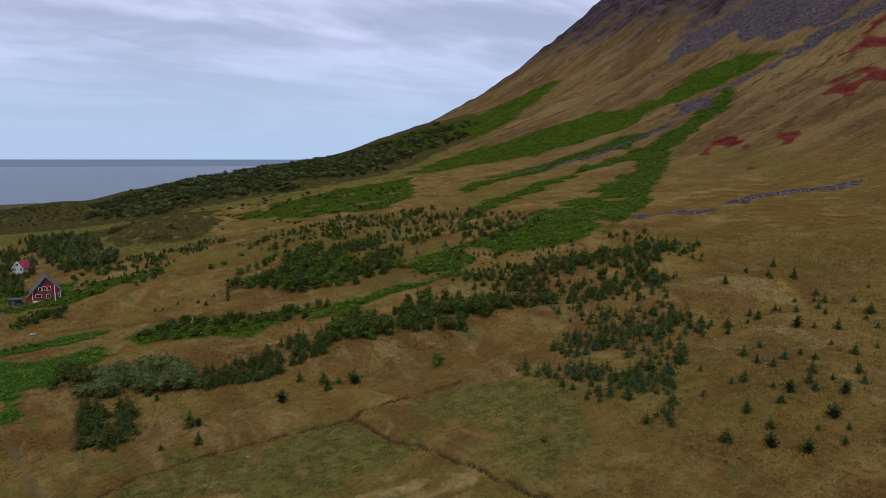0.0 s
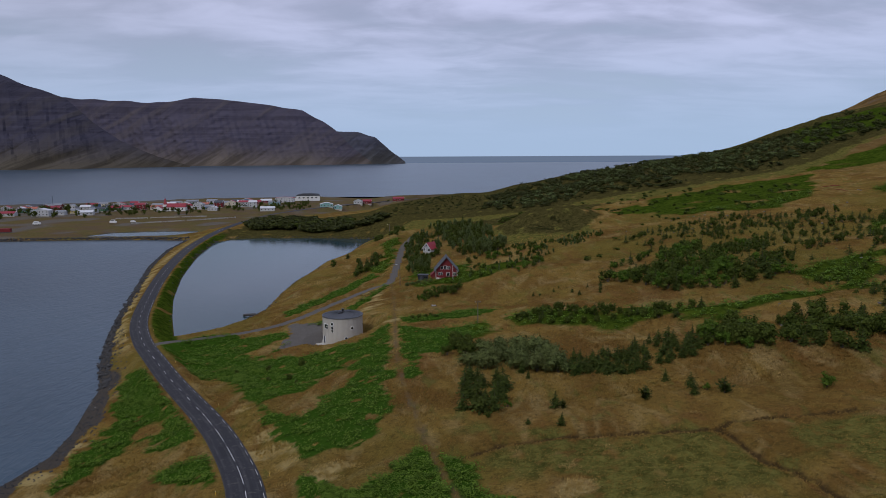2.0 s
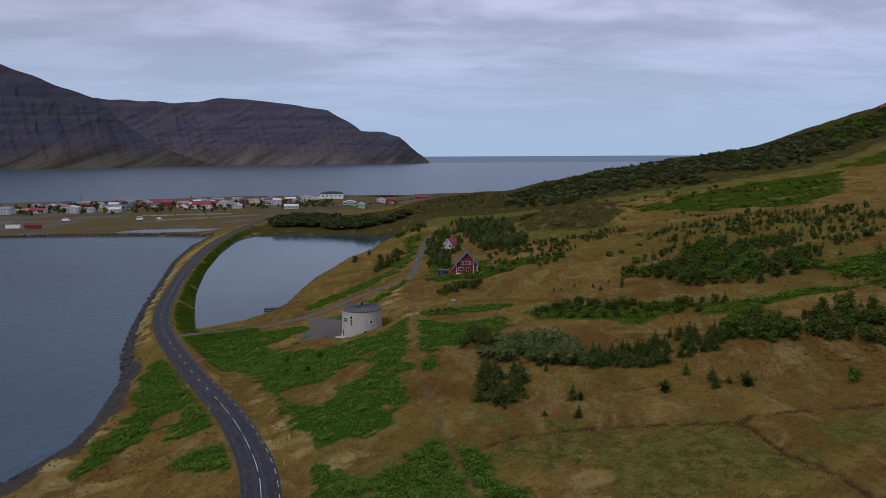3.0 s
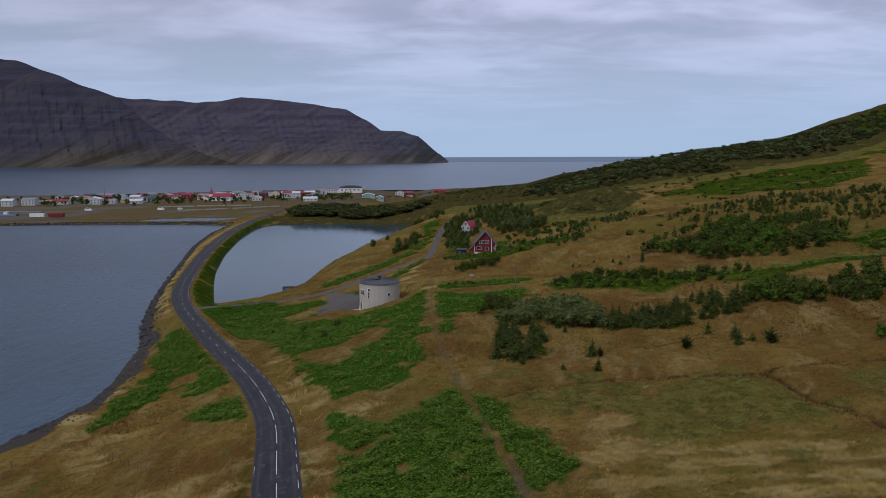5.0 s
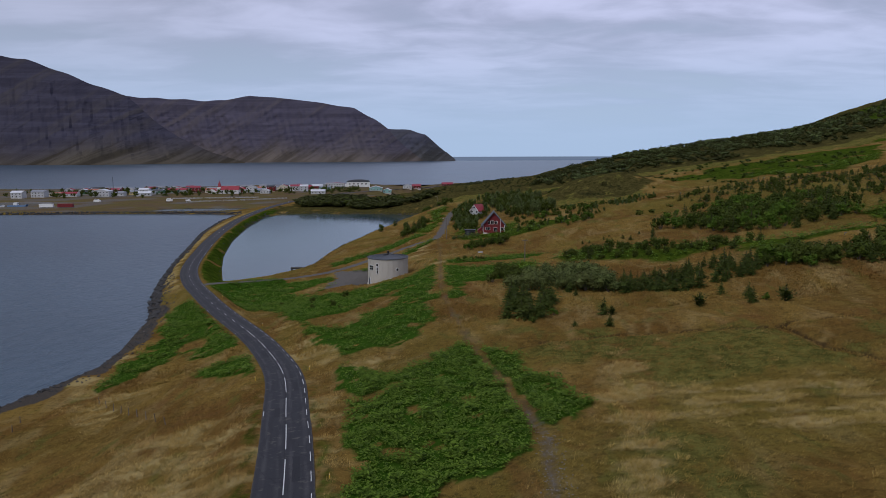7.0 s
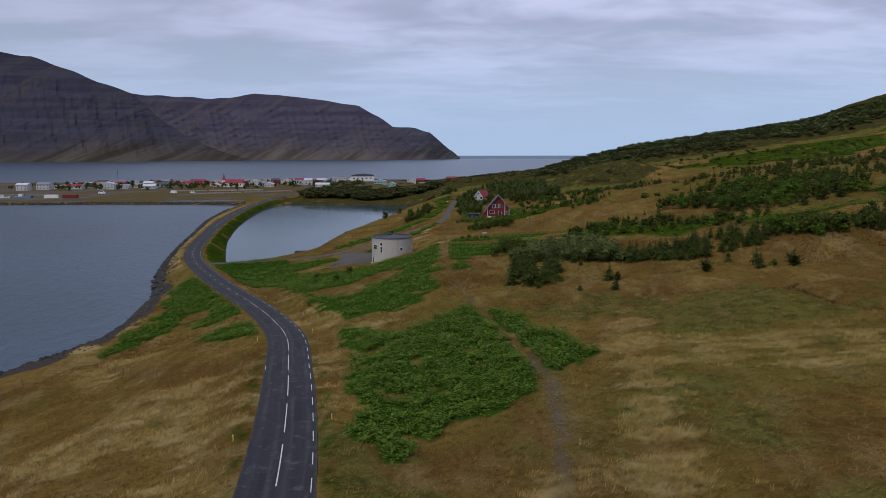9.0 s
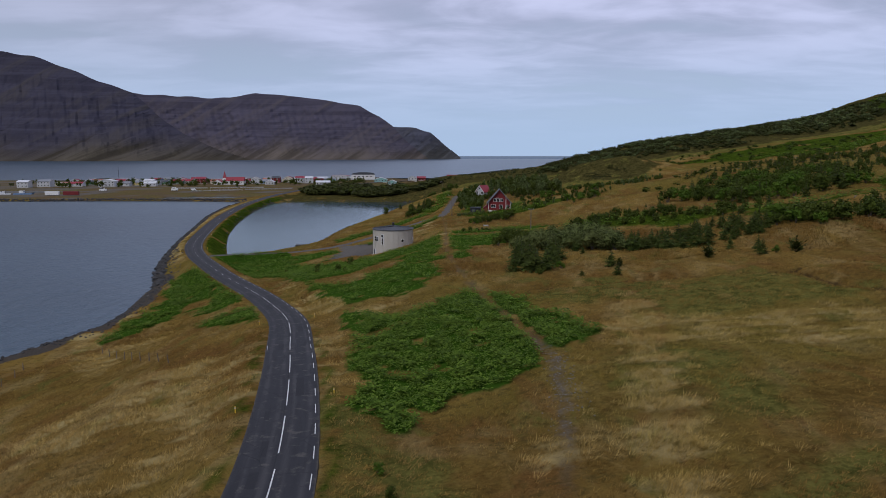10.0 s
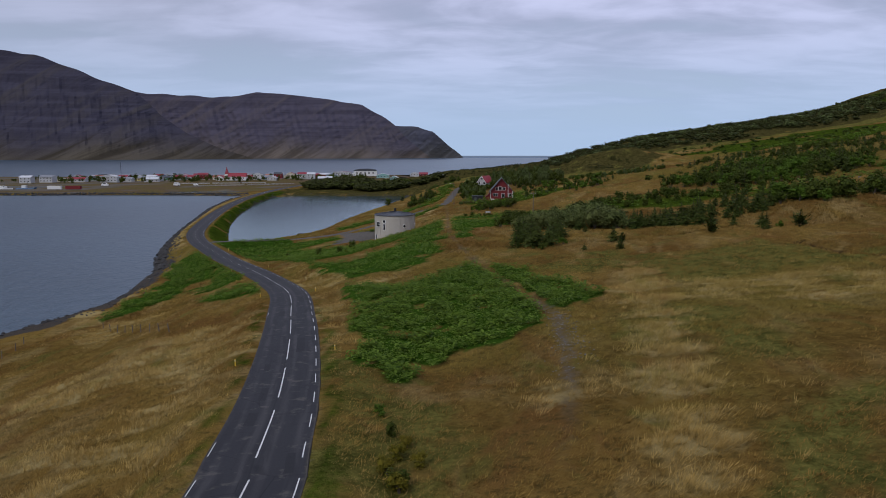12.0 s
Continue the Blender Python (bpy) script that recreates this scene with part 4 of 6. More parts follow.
# ---- far mountains across the fjord ----
def far_mountain(name, crest, level, foot, mat, label, seed, ledges, k, rise):
    """A fjord mountain: grassy foot, concave scree, ledges of basalt and a flat top. crest: (x, z) of the rim, drawn at the distance
    level; foot: the share of that distance at which the mountain leaves the water;
    k, rise: how much farther and higher the whole mountain lies than the crest says."""
    c = np.array(crest, float) * k - (0, 31 * (k - 1) - rise)
    level = level * k
    xs = np.linspace(c[0, 0], c[-1, 0], 260)
    tops = np.interp(xs, c[:, 0], c[:, 1]) + 5 * k * wave(xs, 0 * xs, 240 * k, 0, seed + 3) * (np.interp(xs, c[:, 0], c[:, 1]) > 60)
    ss = np.r_[np.linspace(0, 1, 60), 1.15, 1.5]
    X, S = np.meshgrid(xs, ss)
    T = np.meshgrid(tops, ss)[0]
    even = np.convolve(np.pad(tops, 24, mode="edge"), np.hanning(49) / np.hanning(49).sum(), "valid")
    tall = np.clip(np.meshgrid(even, ss)[0] / (330 * k), 0.06, 1.2)
    gully = wave(X / k + 150 * S, 0 * X, 190, 0, seed) + 0.5 * wave(X / k + 90 * S, 0 * X, 75, 0, seed + 1) + 0.3 * wave(X / k, 300 * S, 40, 0.4, seed + 2)
    rise = np.where(S < 1, 0.34 * S + 0.66 * S**1.8, 1.0)
    Z = T * rise
    step = 420.0 * k / ledges
    hard = smooth(0.30, 0.7, rise) * (S < 1)
    lift = Z + 0.35 * step * wave(X / k, 0 * X, 420, 0, seed + 5)
    Z = Z * (1 - 0.1 * hard) + 0.1 * hard * np.minimum(T, Z - lift + np.floor(lift / step) * step + step * smooth(0.4, 1.0, np.mod(lift, step) / step))
    share = 1 - (1 - foot) * tall * (1 - np.minimum(S, 1)) + 0.05 * np.maximum(S - 1, 0)
    share = share + 0.0030 * gully * smooth(0.05, 0.35, S) * smooth(1.0, 0.8, S) * tall
    verts = np.stack([X * share, level * share, np.where(S == 0, -1.0, Z * share)], -1).reshape(-1, 3)
    n = len(xs)
    q = np.arange(len(ss) * n).reshape(len(ss), n)
    faces = np.stack([q[:-1, :-1], q[:-1, 1:], q[1:, 1:], q[1:, :-1]], -1).reshape(-1, 4)
    return put(name, mesh_of(name, verts, faces, mat), label=label, category="mountain", kind="structure")


# bluish, and paler from one mountain to the next: aerial haze mixed into the rock colours
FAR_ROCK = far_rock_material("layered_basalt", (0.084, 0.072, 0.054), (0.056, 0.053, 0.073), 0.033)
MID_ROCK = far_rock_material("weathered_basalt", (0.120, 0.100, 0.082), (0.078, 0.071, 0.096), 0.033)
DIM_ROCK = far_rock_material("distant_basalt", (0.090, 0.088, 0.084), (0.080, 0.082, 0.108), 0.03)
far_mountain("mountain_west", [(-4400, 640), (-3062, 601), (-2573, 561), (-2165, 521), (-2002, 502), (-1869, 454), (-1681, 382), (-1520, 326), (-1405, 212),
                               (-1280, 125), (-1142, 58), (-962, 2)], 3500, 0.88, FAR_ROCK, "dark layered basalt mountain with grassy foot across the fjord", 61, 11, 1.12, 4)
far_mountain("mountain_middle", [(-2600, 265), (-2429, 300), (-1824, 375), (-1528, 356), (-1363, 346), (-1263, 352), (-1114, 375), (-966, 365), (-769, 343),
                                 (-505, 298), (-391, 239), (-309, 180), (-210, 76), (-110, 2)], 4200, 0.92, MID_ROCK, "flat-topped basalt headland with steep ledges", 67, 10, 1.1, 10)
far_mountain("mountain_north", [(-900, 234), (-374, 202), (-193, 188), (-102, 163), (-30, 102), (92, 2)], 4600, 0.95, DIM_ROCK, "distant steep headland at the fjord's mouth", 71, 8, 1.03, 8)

# ---- the round tower ----
TOWER_X, TOWER_Y, TOWER_R, TOWER_H = -15.9, 211.4, 6.05, 8.1
TOWER_Z = 5.05


def round_wall(r0, r1, z0, z1, n=48, thick=0.35):
    bm = bmesh.new()
    rings = []
    for r, z in ((r0, z0), (r1, z1), (r1 - thick, z1), (r0 - thick, z0)):
        rings.append([bm.verts.new((r * math.cos(6.28319 * k / n), r * math.sin(6.28319 * k / n), z)) for k in range(n)])
    for a, b in zip(rings, rings[1:] + rings[:1]):
        for k in range(n):
            bm.faces.new((a[k], a[(k + 1) % n], b[(k + 1) % n], b[k]))
    bmesh.ops.recalc_face_normals(bm, faces=bm.faces)
    return bm


def on_drum(r, angle, z):
    """A place on the tower's wall: x to the right along it, y outwards; angle in degrees, 0 towards the south, positive to the east."""
    a = radians(angle)
    return Matrix.Translation((r * math.sin(a), -r * math.cos(a), z)) @ Matrix.Rotation(a, 4, "Z")


def build_tower():
    tower = put("round_tower", None, at=pose(TOWER_X, TOWER_Y, TOWER_Z), label="round whitewashed concrete tower house with a grey metal roof", category="building")
    wall = part("wall", round_wall(TOWER_R, TOWER_R - 0.06, -1.5, TOWER_H), CONCRETE, tower)
    part("plinth", round_wall(TOWER_R + 0.3, TOWER_R + 0.25, -1.5, 0.35, 48, 0.5), CONCRETE, tower, "stained concrete plinth ring")
    part("cornice", round_wall(TOWER_R + 0.12, TOWER_R + 0.12, TOWER_H - 0.02, TOWER_H + 0.16), DARK_METAL, tower)
    for k in range(24):
        part("wall_rib", box(0.10, 0.05, TOWER_H - 0.5), CONCRETE, wall, at=on_drum(TOWER_R - 0.01, k * 15 + 4, 0.35))
    roof = part("roof", drum(TOWER_R + 0.15, 0.85, (0, 0, TOWER_H + 0.16), 48, 0.5), DARK_METAL, tower, "shallow conical roof of grey metal sheet")
    slope = math.atan2(0.85, TOWER_R - 0.35)
    for k in range(30):
        a = k * 12
        bm = box(0.07, TOWER_R - 0.4, 0.07)
        bmesh.ops.transform(bm, matrix=Matrix.Translation((0, -(TOWER_R + 0.5) / 2, 0.44)) @ Matrix.Rotation(slope, 4, "X"), verts=bm.verts)
        part("seam", bm, DARK_METAL, roof, at=Matrix.Translation((0, 0, TOWER_H + 0.16)) @ Matrix.Rotation(radians(a), 4, "Z"))
    part("skylight", box(1.5, 1.1, 0.5, (-0.5, -1.3, TOWER_H + 0.62), 15, 0.04), BLACK, tower, "low dark roof light")
    part("chimney", drum(0.32, 1.0, (0.1, -0.2, TOWER_H + 0.8), 14), BLACK, tower, "short black flue")
    part("chimney_cap", drum(0.42, 0.12, (0.1, -0.2, TOWER_H + 1.8), 14), BLACK, tower)
    lie = Matrix.Rotation(radians(90), 4, "X")
    for angle, z, r in ((31, 5.1, 0.42), (13, 2.2, 0.42), (-27, 6.5, 0.42), (80, 5.2, 0.42), (125, 3.0, 0.42)):
        rim = part("round_window", round_wall(r + 0.12, r + 0.12, 0, 0.1, 20, 0.14), WHITE, tower, at=on_drum(TOWER_R - 0.03, angle, z) @ lie)
        part("pane", drum(r, 0.05, (0, 0, 0.02), 20), GLASS, rim)
    for angle, z, w, h in ((-27, 4.0, 0.5, 1.8), (-46, 4.9, 0.7, 1.3), (-54, 4.9, 0.7, 1.3), (150, 4, 0.8, 1.4), (200, 4, 0.8, 1.4)):
        window = part("window", box(w + 0.24, 0.14, h + 0.24, (0, 0, -0.12)), WHITE, tower, at=on_drum(TOWER_R - 0.02, angle, z))
        part("pane", box(w, 0.05, h / 2 - 0.04, (0, -0.07, 0)), GLASS, window)
        part("pane", box(w, 0.05, h / 2 - 0.04, (0, -0.07, h / 2 + 0.04)), GLASS, window)
    door = part("door", box(1.1, 0.16, 2.2), DARK_ROOF, tower, "dark entrance door", at=on_drum(TOWER_R - 0.02, -60, 0.15))
    part("door_frame", box(0.12, 0.2, 2.3, (-0.61, 0, 0)), WHITE, door)
    part("door_frame", box(0.12, 0.2, 2.3, (0.61, 0, 0)), WHITE, door)
    part("doorstep", box(2.6, 2.4, 0.5, (0, -1.2, -0.35), 0, 0.03), CONCRETE, tower, at=on_drum(TOWER_R, -60, 0))


build_tower()


# ---- houses ----
def gable_house(name, at, w, d, eave, ridge, wall, roof, label, windows=(), over=0.35, trim=WHITE, base=0.5, base_mat=CONCRETE, extra=None, category="house", group="", barge_mat=None):
    """A gabled house; the gable faces -y, the origin is at the middle of its foot. windows: (face, along, z, w, h); face s, w, e or n."""
    house = put(name, None, at=at, label=label, category=category, group=group)
    part("foundation", box(w - 0.1, d - 0.1, base + 1.6, (0, d / 2, -1.6)), base_mat, house)
    bm = prism([(-w / 2, base), (w / 2, base), (w / 2, eave), (0, ridge), (-w / 2, eave)], d)
    part("wall", bm, wall, house)
    lean = (ridge - eave) / (w / 2)
    t = 0.22
    for side in (-1, 1):
        out = w / 2 + over
        outline = [(0, ridge + 0.02), (side * out, ridge - lean * out + 0.02), (side * out, ridge - lean * out + 0.02 + t), (0, ridge + 0.02 + t)]
        part("roof", prism(outline, d + 2 * over, 0), roof, house, at=Matrix.Translation((0, -over, 0)))
        barge = [(0, ridge - 0.05), (side * out, ridge - lean * out - 0.05), (side * out, ridge - lean * out + 0.04 + t), (0, ridge + 0.04 + t)]
        part("bargeboard", prism(barge, 0.06), barge_mat or trim, house, at=Matrix.Translation((0, -over - 0.06, 0)))
    spin = {"s": (0, 0, 0), "n": (0, d, 180), "w": (-w / 2, d / 2, -90), "e": (w / 2, d / 2, 90)}
    for face, along, z, ww, hh in windows:
        px, py, turn = spin[face]
        window = part("window", box(ww + 0.14, 0.1, hh + 0.14, (along, -0.04, z - 0.07)), trim, house, at=pose(px, py, 0, 0, 0, turn))
        panes = 2 if ww > 0.9 else 1
        for k in range(panes):
            part("pane", box(ww / panes - 0.06, 0.05, hh, (along + (k - (panes - 1) / 2) * ww / panes, -0.09, z)), GLASS, window)
    return house


RH = pose(20.1, 266.5, 13.4, 0, 0, -3)
red_house = gable_house("red_house", RH, 8.2, 8.4, 3.9, 8.6, RED_WALL, DARK_ROOF, "red wooden gabled house with grey roof and white window frames",
                        [("s", -1.75, 4.2, 0.8, 1.1), ("s", -0.55, 4.2, 1.1, 1.3), ("s", 0.85, 4.2, 1.0, 1.1), ("s", -2.3, 2.0, 1.7, 1.0), ("s", 3.1, 1.8, 1.0, 1.1), ("s", 0.6, 1.5, 1.2, 1.4),
                         ("e", -2, 1.8, 1.2, 1.1), ("e", 2, 1.8, 1.2, 1.1), ("w", 1, 1.8, 1.2, 1.1)], over=0.7, base=0.9, base_mat=CONCRETE, trim=WHITE, barge_mat=DARK_METAL)
for x in (-4.05, 4.05):
    part("corner_board", box(0.2, 0.1, 3.0, (x, -0.06, 0.9)), WHITE, red_house)
part("lean_to", prism([(-1.9, 0), (0, 0), (0, 3.0), (-1.9, 1.5)], 4.5), RED_WALL, red_house, "red lean-to at the house's side", at=pose(-4.12, 1.6, 0))
part("lean_to_roof", prism([(-2.1, 1.36), (0.0, 3.03), (0.0, 3.2), (-2.1, 1.5)], 4.9), RED_WALL, red_house, at=pose(-4.12, 1.4, 0))
part("bay_wall", box(1.0, 0.25, 1.4, (-3.3, -0.16, -0.4)), WHITE, red_house, "whitewashed cellar wall")

shed = put("shed", None, at=pose(11.2, 268.5, 12.9, 0, 0, -6), label="small black garden shed beside the red house", category="shed")
part("wall", box(3.8, 3.0, 2.3), BLACK, shed)
part("roof", box(4.2, 3.5, 0.16, (0, 0, 2.302)), BLACK, shed)
part("door", box(1.1, 0.08, 1.9, (-0.7, -1.53, 0.1)), DARK_ROOF, shed)
part("window", box(0.9, 0.06, 0.6, (1.0, -1.52, 1.1)), GLASS, shed)

gable_house("summer_house", pose(15.2, 319.5, 16.2, 0, 0, -38), 4.2, 5.6, 2.4, 4.9, TRIM, RED_ROOF, "white house with a steep red roof half hidden by trees",
            [("s", -1.3, 1.4, 1.0, 1.0), ("s", 1.3, 1.4, 1.0, 1.0), ("s", 0, 3.4, 0.9, 0.8), ("w", -2, 1.4, 1.1, 1.0), ("w", 2, 1.4, 1.1, 1.0)], over=0.4, base=0.7)

pole = put("flag_pole", None, at=pose(22.0, 260.0, ground_at(22.0, 260.0)), label="white flag pole in front of the red house", category="flag pole")
part("mast", drum(0.12, 6.0, (0, 0, -0.1), 10, 0.08), WHITE, pole)
part("knob", drum(0.13, 0.2, (0, 0, 5.9), 10), WHITE, pole)
part("footing", drum(0.35, 0.3, (0, 0, -0.1), 10), CONCRETE, pole)


def utility_pole(x, y, h, label, lamp=False):
    p = put("street_lamp" if lamp else "utility_pole", None, at=pose(x, y, ground_at(x, y)), label=label, category="pole")
    part("post", drum(0.14, h + 0.5, (0, 0, -0.5), 10, 0.09), WOOD, p)
    if lamp:
        part("arm", box(1.3, 0.08, 0.08, (-0.6, 0, h - 0.15)), DARK_METAL, p)
        part("head", box(0.6, 0.2, 0.14, (-1.3, 0, h - 0.2), 0, 0.03), WHITE, p)
    else:
        part("crossarm", box(1.6, 0.1, 0.12, (0, 0, h - 0.5)), WOOD, p)
        for k in (-0.6, 0.6):
            part("insulator", drum(0.05, 0.18, (k, 0, h - 0.38), 8), WHITE, p)


utility_pole(2.2, 262, 8.0, "wooden lamp post beside the gravel junction", True)
utility_pole(23.0, 191, 6.5, "weathered wooden utility pole on the grassy slope")
utility_pole(-2.0, 440, 7.0, "lamp post by the lane above the lagoon", True)

sign = put("notice_board", None, at=pose(12.6, 222.5, ground_at(12.6, 222.5), 0, 0, 10), label="low white board on two posts in the grass", category="sign")
part("panel", box(1.5, 0.08, 0.45, (0, 0, 0.4)), TRIM, sign)
for k in (-0.8, 0.8):
    part("post", box(0.1, 0.1, 1.0, (k, 0.09, -0.2)), WOOD, sign)

jetty = put("jetty", None, at=pose(-55.6, 270.7, -0.05, 0, 0, 8), label="short dark wooden jetty at the lagoon's shore", category="jetty")
for k in range(7):
    part("deck_board", box(0.62, 2.2, 0.12, (-2.0 + k * 0.66, 0, 0.62)), DARK_WOOD, jetty)
for k in (-2.0, 0.0, 1.8):
    for j in (-0.95, 0.95):
        part("pile", drum(0.15, 2.6, (k, j, -2.0), 8), DARK_WOOD, jetty)
part("face_board", box(4.6, 0.1, 0.4, (0, -1.16, 0.22)), DARK_WOOD, jetty)
part("end_board", box(0.1, 2.2, 0.4, (-2.4, 0, 0.22)), DARK_WOOD, jetty)

# ---- marker posts and fence posts ----
post = put("marker_post", None, at=pose(0, 0, -50), label="yellow plastic road marker post at the verge", category="marker post", group="road marker posts")
part("shaft", box(0.10, 0.05, 0.85, (0, 0, -0.15), 0, 0.01), YELLOW, post)
part("reflector", box(0.06, 0.02, 0.12, (0, -0.036, 0.50)), WHITE, post)
markers = []
for s_along in range(44, 280, 46):
    for side in (-4.3, 4.3):
        p, _, _ = road_point(start + s_along + (4 if side > 0 else 0), side)
        markers.append((p[0], p[1], ground_at(p[0], p[1])))
post.matrix_basis = pose(*markers[0])
for m in markers[1:]:
    copy_thing(post, pose(*m, 0, 0, 0))

fence = put("fence_post", None, at=pose(-68, 110, ground_at(-68, 110), 4, 3, 0), label="leaning weathered fence post by the shore", category="fence post", group="shore fence posts")
part("stake", drum(0.07, 1.5, (0, 0, -0.3), 7, 0.055), WOOD, fence)
part("cap", drum(0.058, 0.03, (0, 0, 1.2), 7, 0.03), WOOD, fence)
dice = random.Random(5)
for k in range(14):
    x, y = -67 + 0.35 * k + dice.uniform(-0.4, 0.4), 106 - 4.4 * k
    copy_thing(fence, pose(x, y, ground_at(x, y), dice.uniform(-7, 7), dice.uniform(-7, 7), 0))
for k in range(9):
    x, y = -58 + 2.6 * k, 116 - 3.0 * k
    copy_thing(fence, pose(x, y, ground_at(x, y), dice.uniform(-6, 6), dice.uniform(-6, 6), 0))

# ---- pale fences of the paddocks on the spit ----
def field_fence(a, b):
    """Posts and two rails between two places on the flat ground."""
    (ax, ay), (bx, by) = a, b
    long, turn = math.hypot(bx - ax, by - ay), math.degrees(math.atan2(by - ay, bx - ax))
    paling = put("field_fence", None, at=pose(ax, ay, max(1.2, min(ground_at(ax, ay), ground_at(bx, by))), 0, 0, turn), label="pale weathered paddock fence on the grassy spit", category="fence", group="paddock fences")
    posts = max(3, int(long / 4))
    for k in range(posts + 1):
        part("post", box(0.16, 0.16, 1.9, (long * k / posts, 0, -0.4)), TRIM, paling)
    for z in (0.5, 1.1):
        part("rail", box(long, 0.08, 0.26, (long / 2, -0.13, z)), TRIM, paling)


for a, b in (((-262, 690), (-234, 694)), ((-232, 696), (-206, 700)), ((-204, 702), (-182, 706)), ((-230, 640), (-190, 660)), ((-188, 662), (-150, 690))):
    field_fence(a, b)

# ---- the village on the spit ----
TINTS = {
    "white": plain("weathered_white_render", (0.50, 0.51, 0.52), 0.8), "cream": plain("cream_render", (0.58, 0.52, 0.40), 0.8), "teal": plain("teal_boards", (0.22, 0.42, 0.40), 0.7),
    "red": RED_WALL, "green": plain("green_boards", (0.06, 0.16, 0.09), 0.7), "grey": plain("grey_render", (0.30, 0.31, 0.33), 0.8),
    "yellow": plain("yellow_render", (0.48, 0.38, 0.14), 0.8), "blue": plain("blue_boards", (0.12, 0.20, 0.33), 0.7),
}
ROOFS = {
    "red": RED_ROOF, "grey": plain("grey_sheet_roof", (0.22, 0.23, 0.25), 0.6), "dark": DARK_ROOF, "white": plain("pale_sheet_roof", (0.60, 0.61, 0.63), 0.5),
    "orange": plain("faded_orange_roof", (0.40, 0.13, 0.08), 0.7), "green": plain("green_sheet_roof", (0.07, 0.16, 0.12), 0.6),
}


def village_house(x, y, w, d, storeys, wall, roof, turn):
    eave = 0.5 + 2.7 * storeys
    rows = []
    for floor in range(storeys):
        count = max(2, int(w / 3.2))
        rows += [("s", (k - (count - 1) / 2) * w / count, 1.4 + 2.7 * floor, 1.2, 1.1) for k in range(count)]
    wide, rise = (w, 0.9 if w > 17 else 1.9)
    at = pose(x, y, max(1.4, ground_at(x, y)), 0, 0, turn)
    if round(x) % 3 and w < 17:
        # the long side with the eaves faces the fjord
        rows = [("w", *row[1:]) for row in rows]
        at, wide, d, rise = at @ pose(w / 2, d / 2, 0, 0, 0, 90), d, w, 1.7
    return gable_house("village_house", at, wide, d, eave, eave + rise, TINTS[wall], ROOFS[roof],
                       f"{wall} village house with a {roof} roof on the low spit", rows, group="village houses")


TAKEN = []
for row in [(-424, 708, 11, 9, 2, "white", "white", 4), (-412, 724, 13, 10, 2, "white", "grey", 2), (-404, 741, 19, 11, 1, "cream", "orange", 0), (-386, 736, 15, 9, 1, "white", "red", 5),
            (-399, 790, 9, 8, 1, "white", "white", 0), (-389, 777, 12, 9, 1, "green", "dark", 8), (-394, 800, 15, 9, 1, "cream", "orange", 3), (-352, 733, 17, 10, 2, "white", "white", 3),
            (-338, 745, 9, 8, 1, "white", "grey", 0), (-332, 765, 9, 8, 1, "yellow", "grey", 0), (-344, 820, 11, 9, 1, "white", "white", 6), (-311, 741, 14, 10, 1, "white", "white", 12),
            (-318, 768, 12, 9, 1, "white", "grey", 0), (-316, 790, 11, 9, 1, "green", "dark", 0), (-305, 805, 12, 9, 1, "green", "red", 4), (-296, 811, 12, 9, 1, "white", "red", 0),
            (-280, 808, 11, 10, 2, "red", "red", 5), (-262, 806, 12, 9, 1, "cream", "orange", 0), (-246, 830, 14, 9, 1, "white", "white", 0), (-232, 826, 14, 9, 1, "white", "red", 5),
            (-229, 802, 9, 9, 1, "red", "red", 8), (-216, 806, 11, 9, 2, "white", "grey", 0), (-205, 805, 12, 9, 1, "blue", "grey", 5), (-195, 783, 10, 8, 1, "white", "white", 0),
            (-200, 832, 9, 8, 2, "red", "dark", 0), (-186, 835, 9, 9, 2, "cream", "red", 4), (-172, 834, 11, 10, 2, "white", "red", 0), (-161, 832, 9, 9, 2, "white", "white", 6),
            (-134, 770, 15, 9, 1, "white", "white", 3), (-142, 866, 13, 9, 1, "teal", "grey", 4), (-136, 908, 23, 11, 2, "white", "red", 0), (-72, 783, 14, 10, 1, "teal", "white", 4),
            (-60, 786, 9, 8, 1, "teal", "white", 0), (-39, 818, 10, 9, 1, "white", "grey", 0), (-29, 826, 10, 9, 1, "red", "red", 0), (8, 860, 13, 9, 1, "red", "red", 5)]:
    village_house(*row)
    TAKEN.append(row[:2])
hamlet = random.Random(58)
while len(TAKEN) < 66:
    x = hamlet.uniform(-440, -150)
    y = 775 + 0.30 * (x + 440) + hamlet.uniform(0, 70)
    if all(math.hypot(x - a, y - b) > 15 for a, b in TAKEN) and math.hypot(x + 228, y - 784) > 26:
        village_house(x, y, hamlet.uniform(9, 14), hamlet.uniform(7.5, 9), 1, hamlet.choice(("white", "cream", "grey", "red", "white", "green", "blue")),
                      hamlet.choice(("red", "grey", "dark", "white", "red", "dark", "orange")), hamlet.uniform(-8, 10))
        TAKEN.append((x, y))

hall = put("sports_hall", None, at=pose(-110, 944, 1.6, 0, 0, 4), label="large white hall with a curved grey roof", category="building")
part("wall", box(30, 18, 6.5), WHITE, hall)
part("roof", prism([(-15.4, 6.504), (15.4, 6.504), (13.5, 8.4), (4, 9.6), (-6, 9.4), (-14, 8.0)], 18.6), ROOFS["dark"], hall, at=pose(0, -9.3, 0))
for k in range(5):
    part("window", box(2.4, 0.1, 1.4, (-11 + 5.4 * k, -9.05, 3.4)), GLASS, hall)
part("wing", box(12, 10, 3.6, (-20.9, -1, 0)), WHITE, hall)

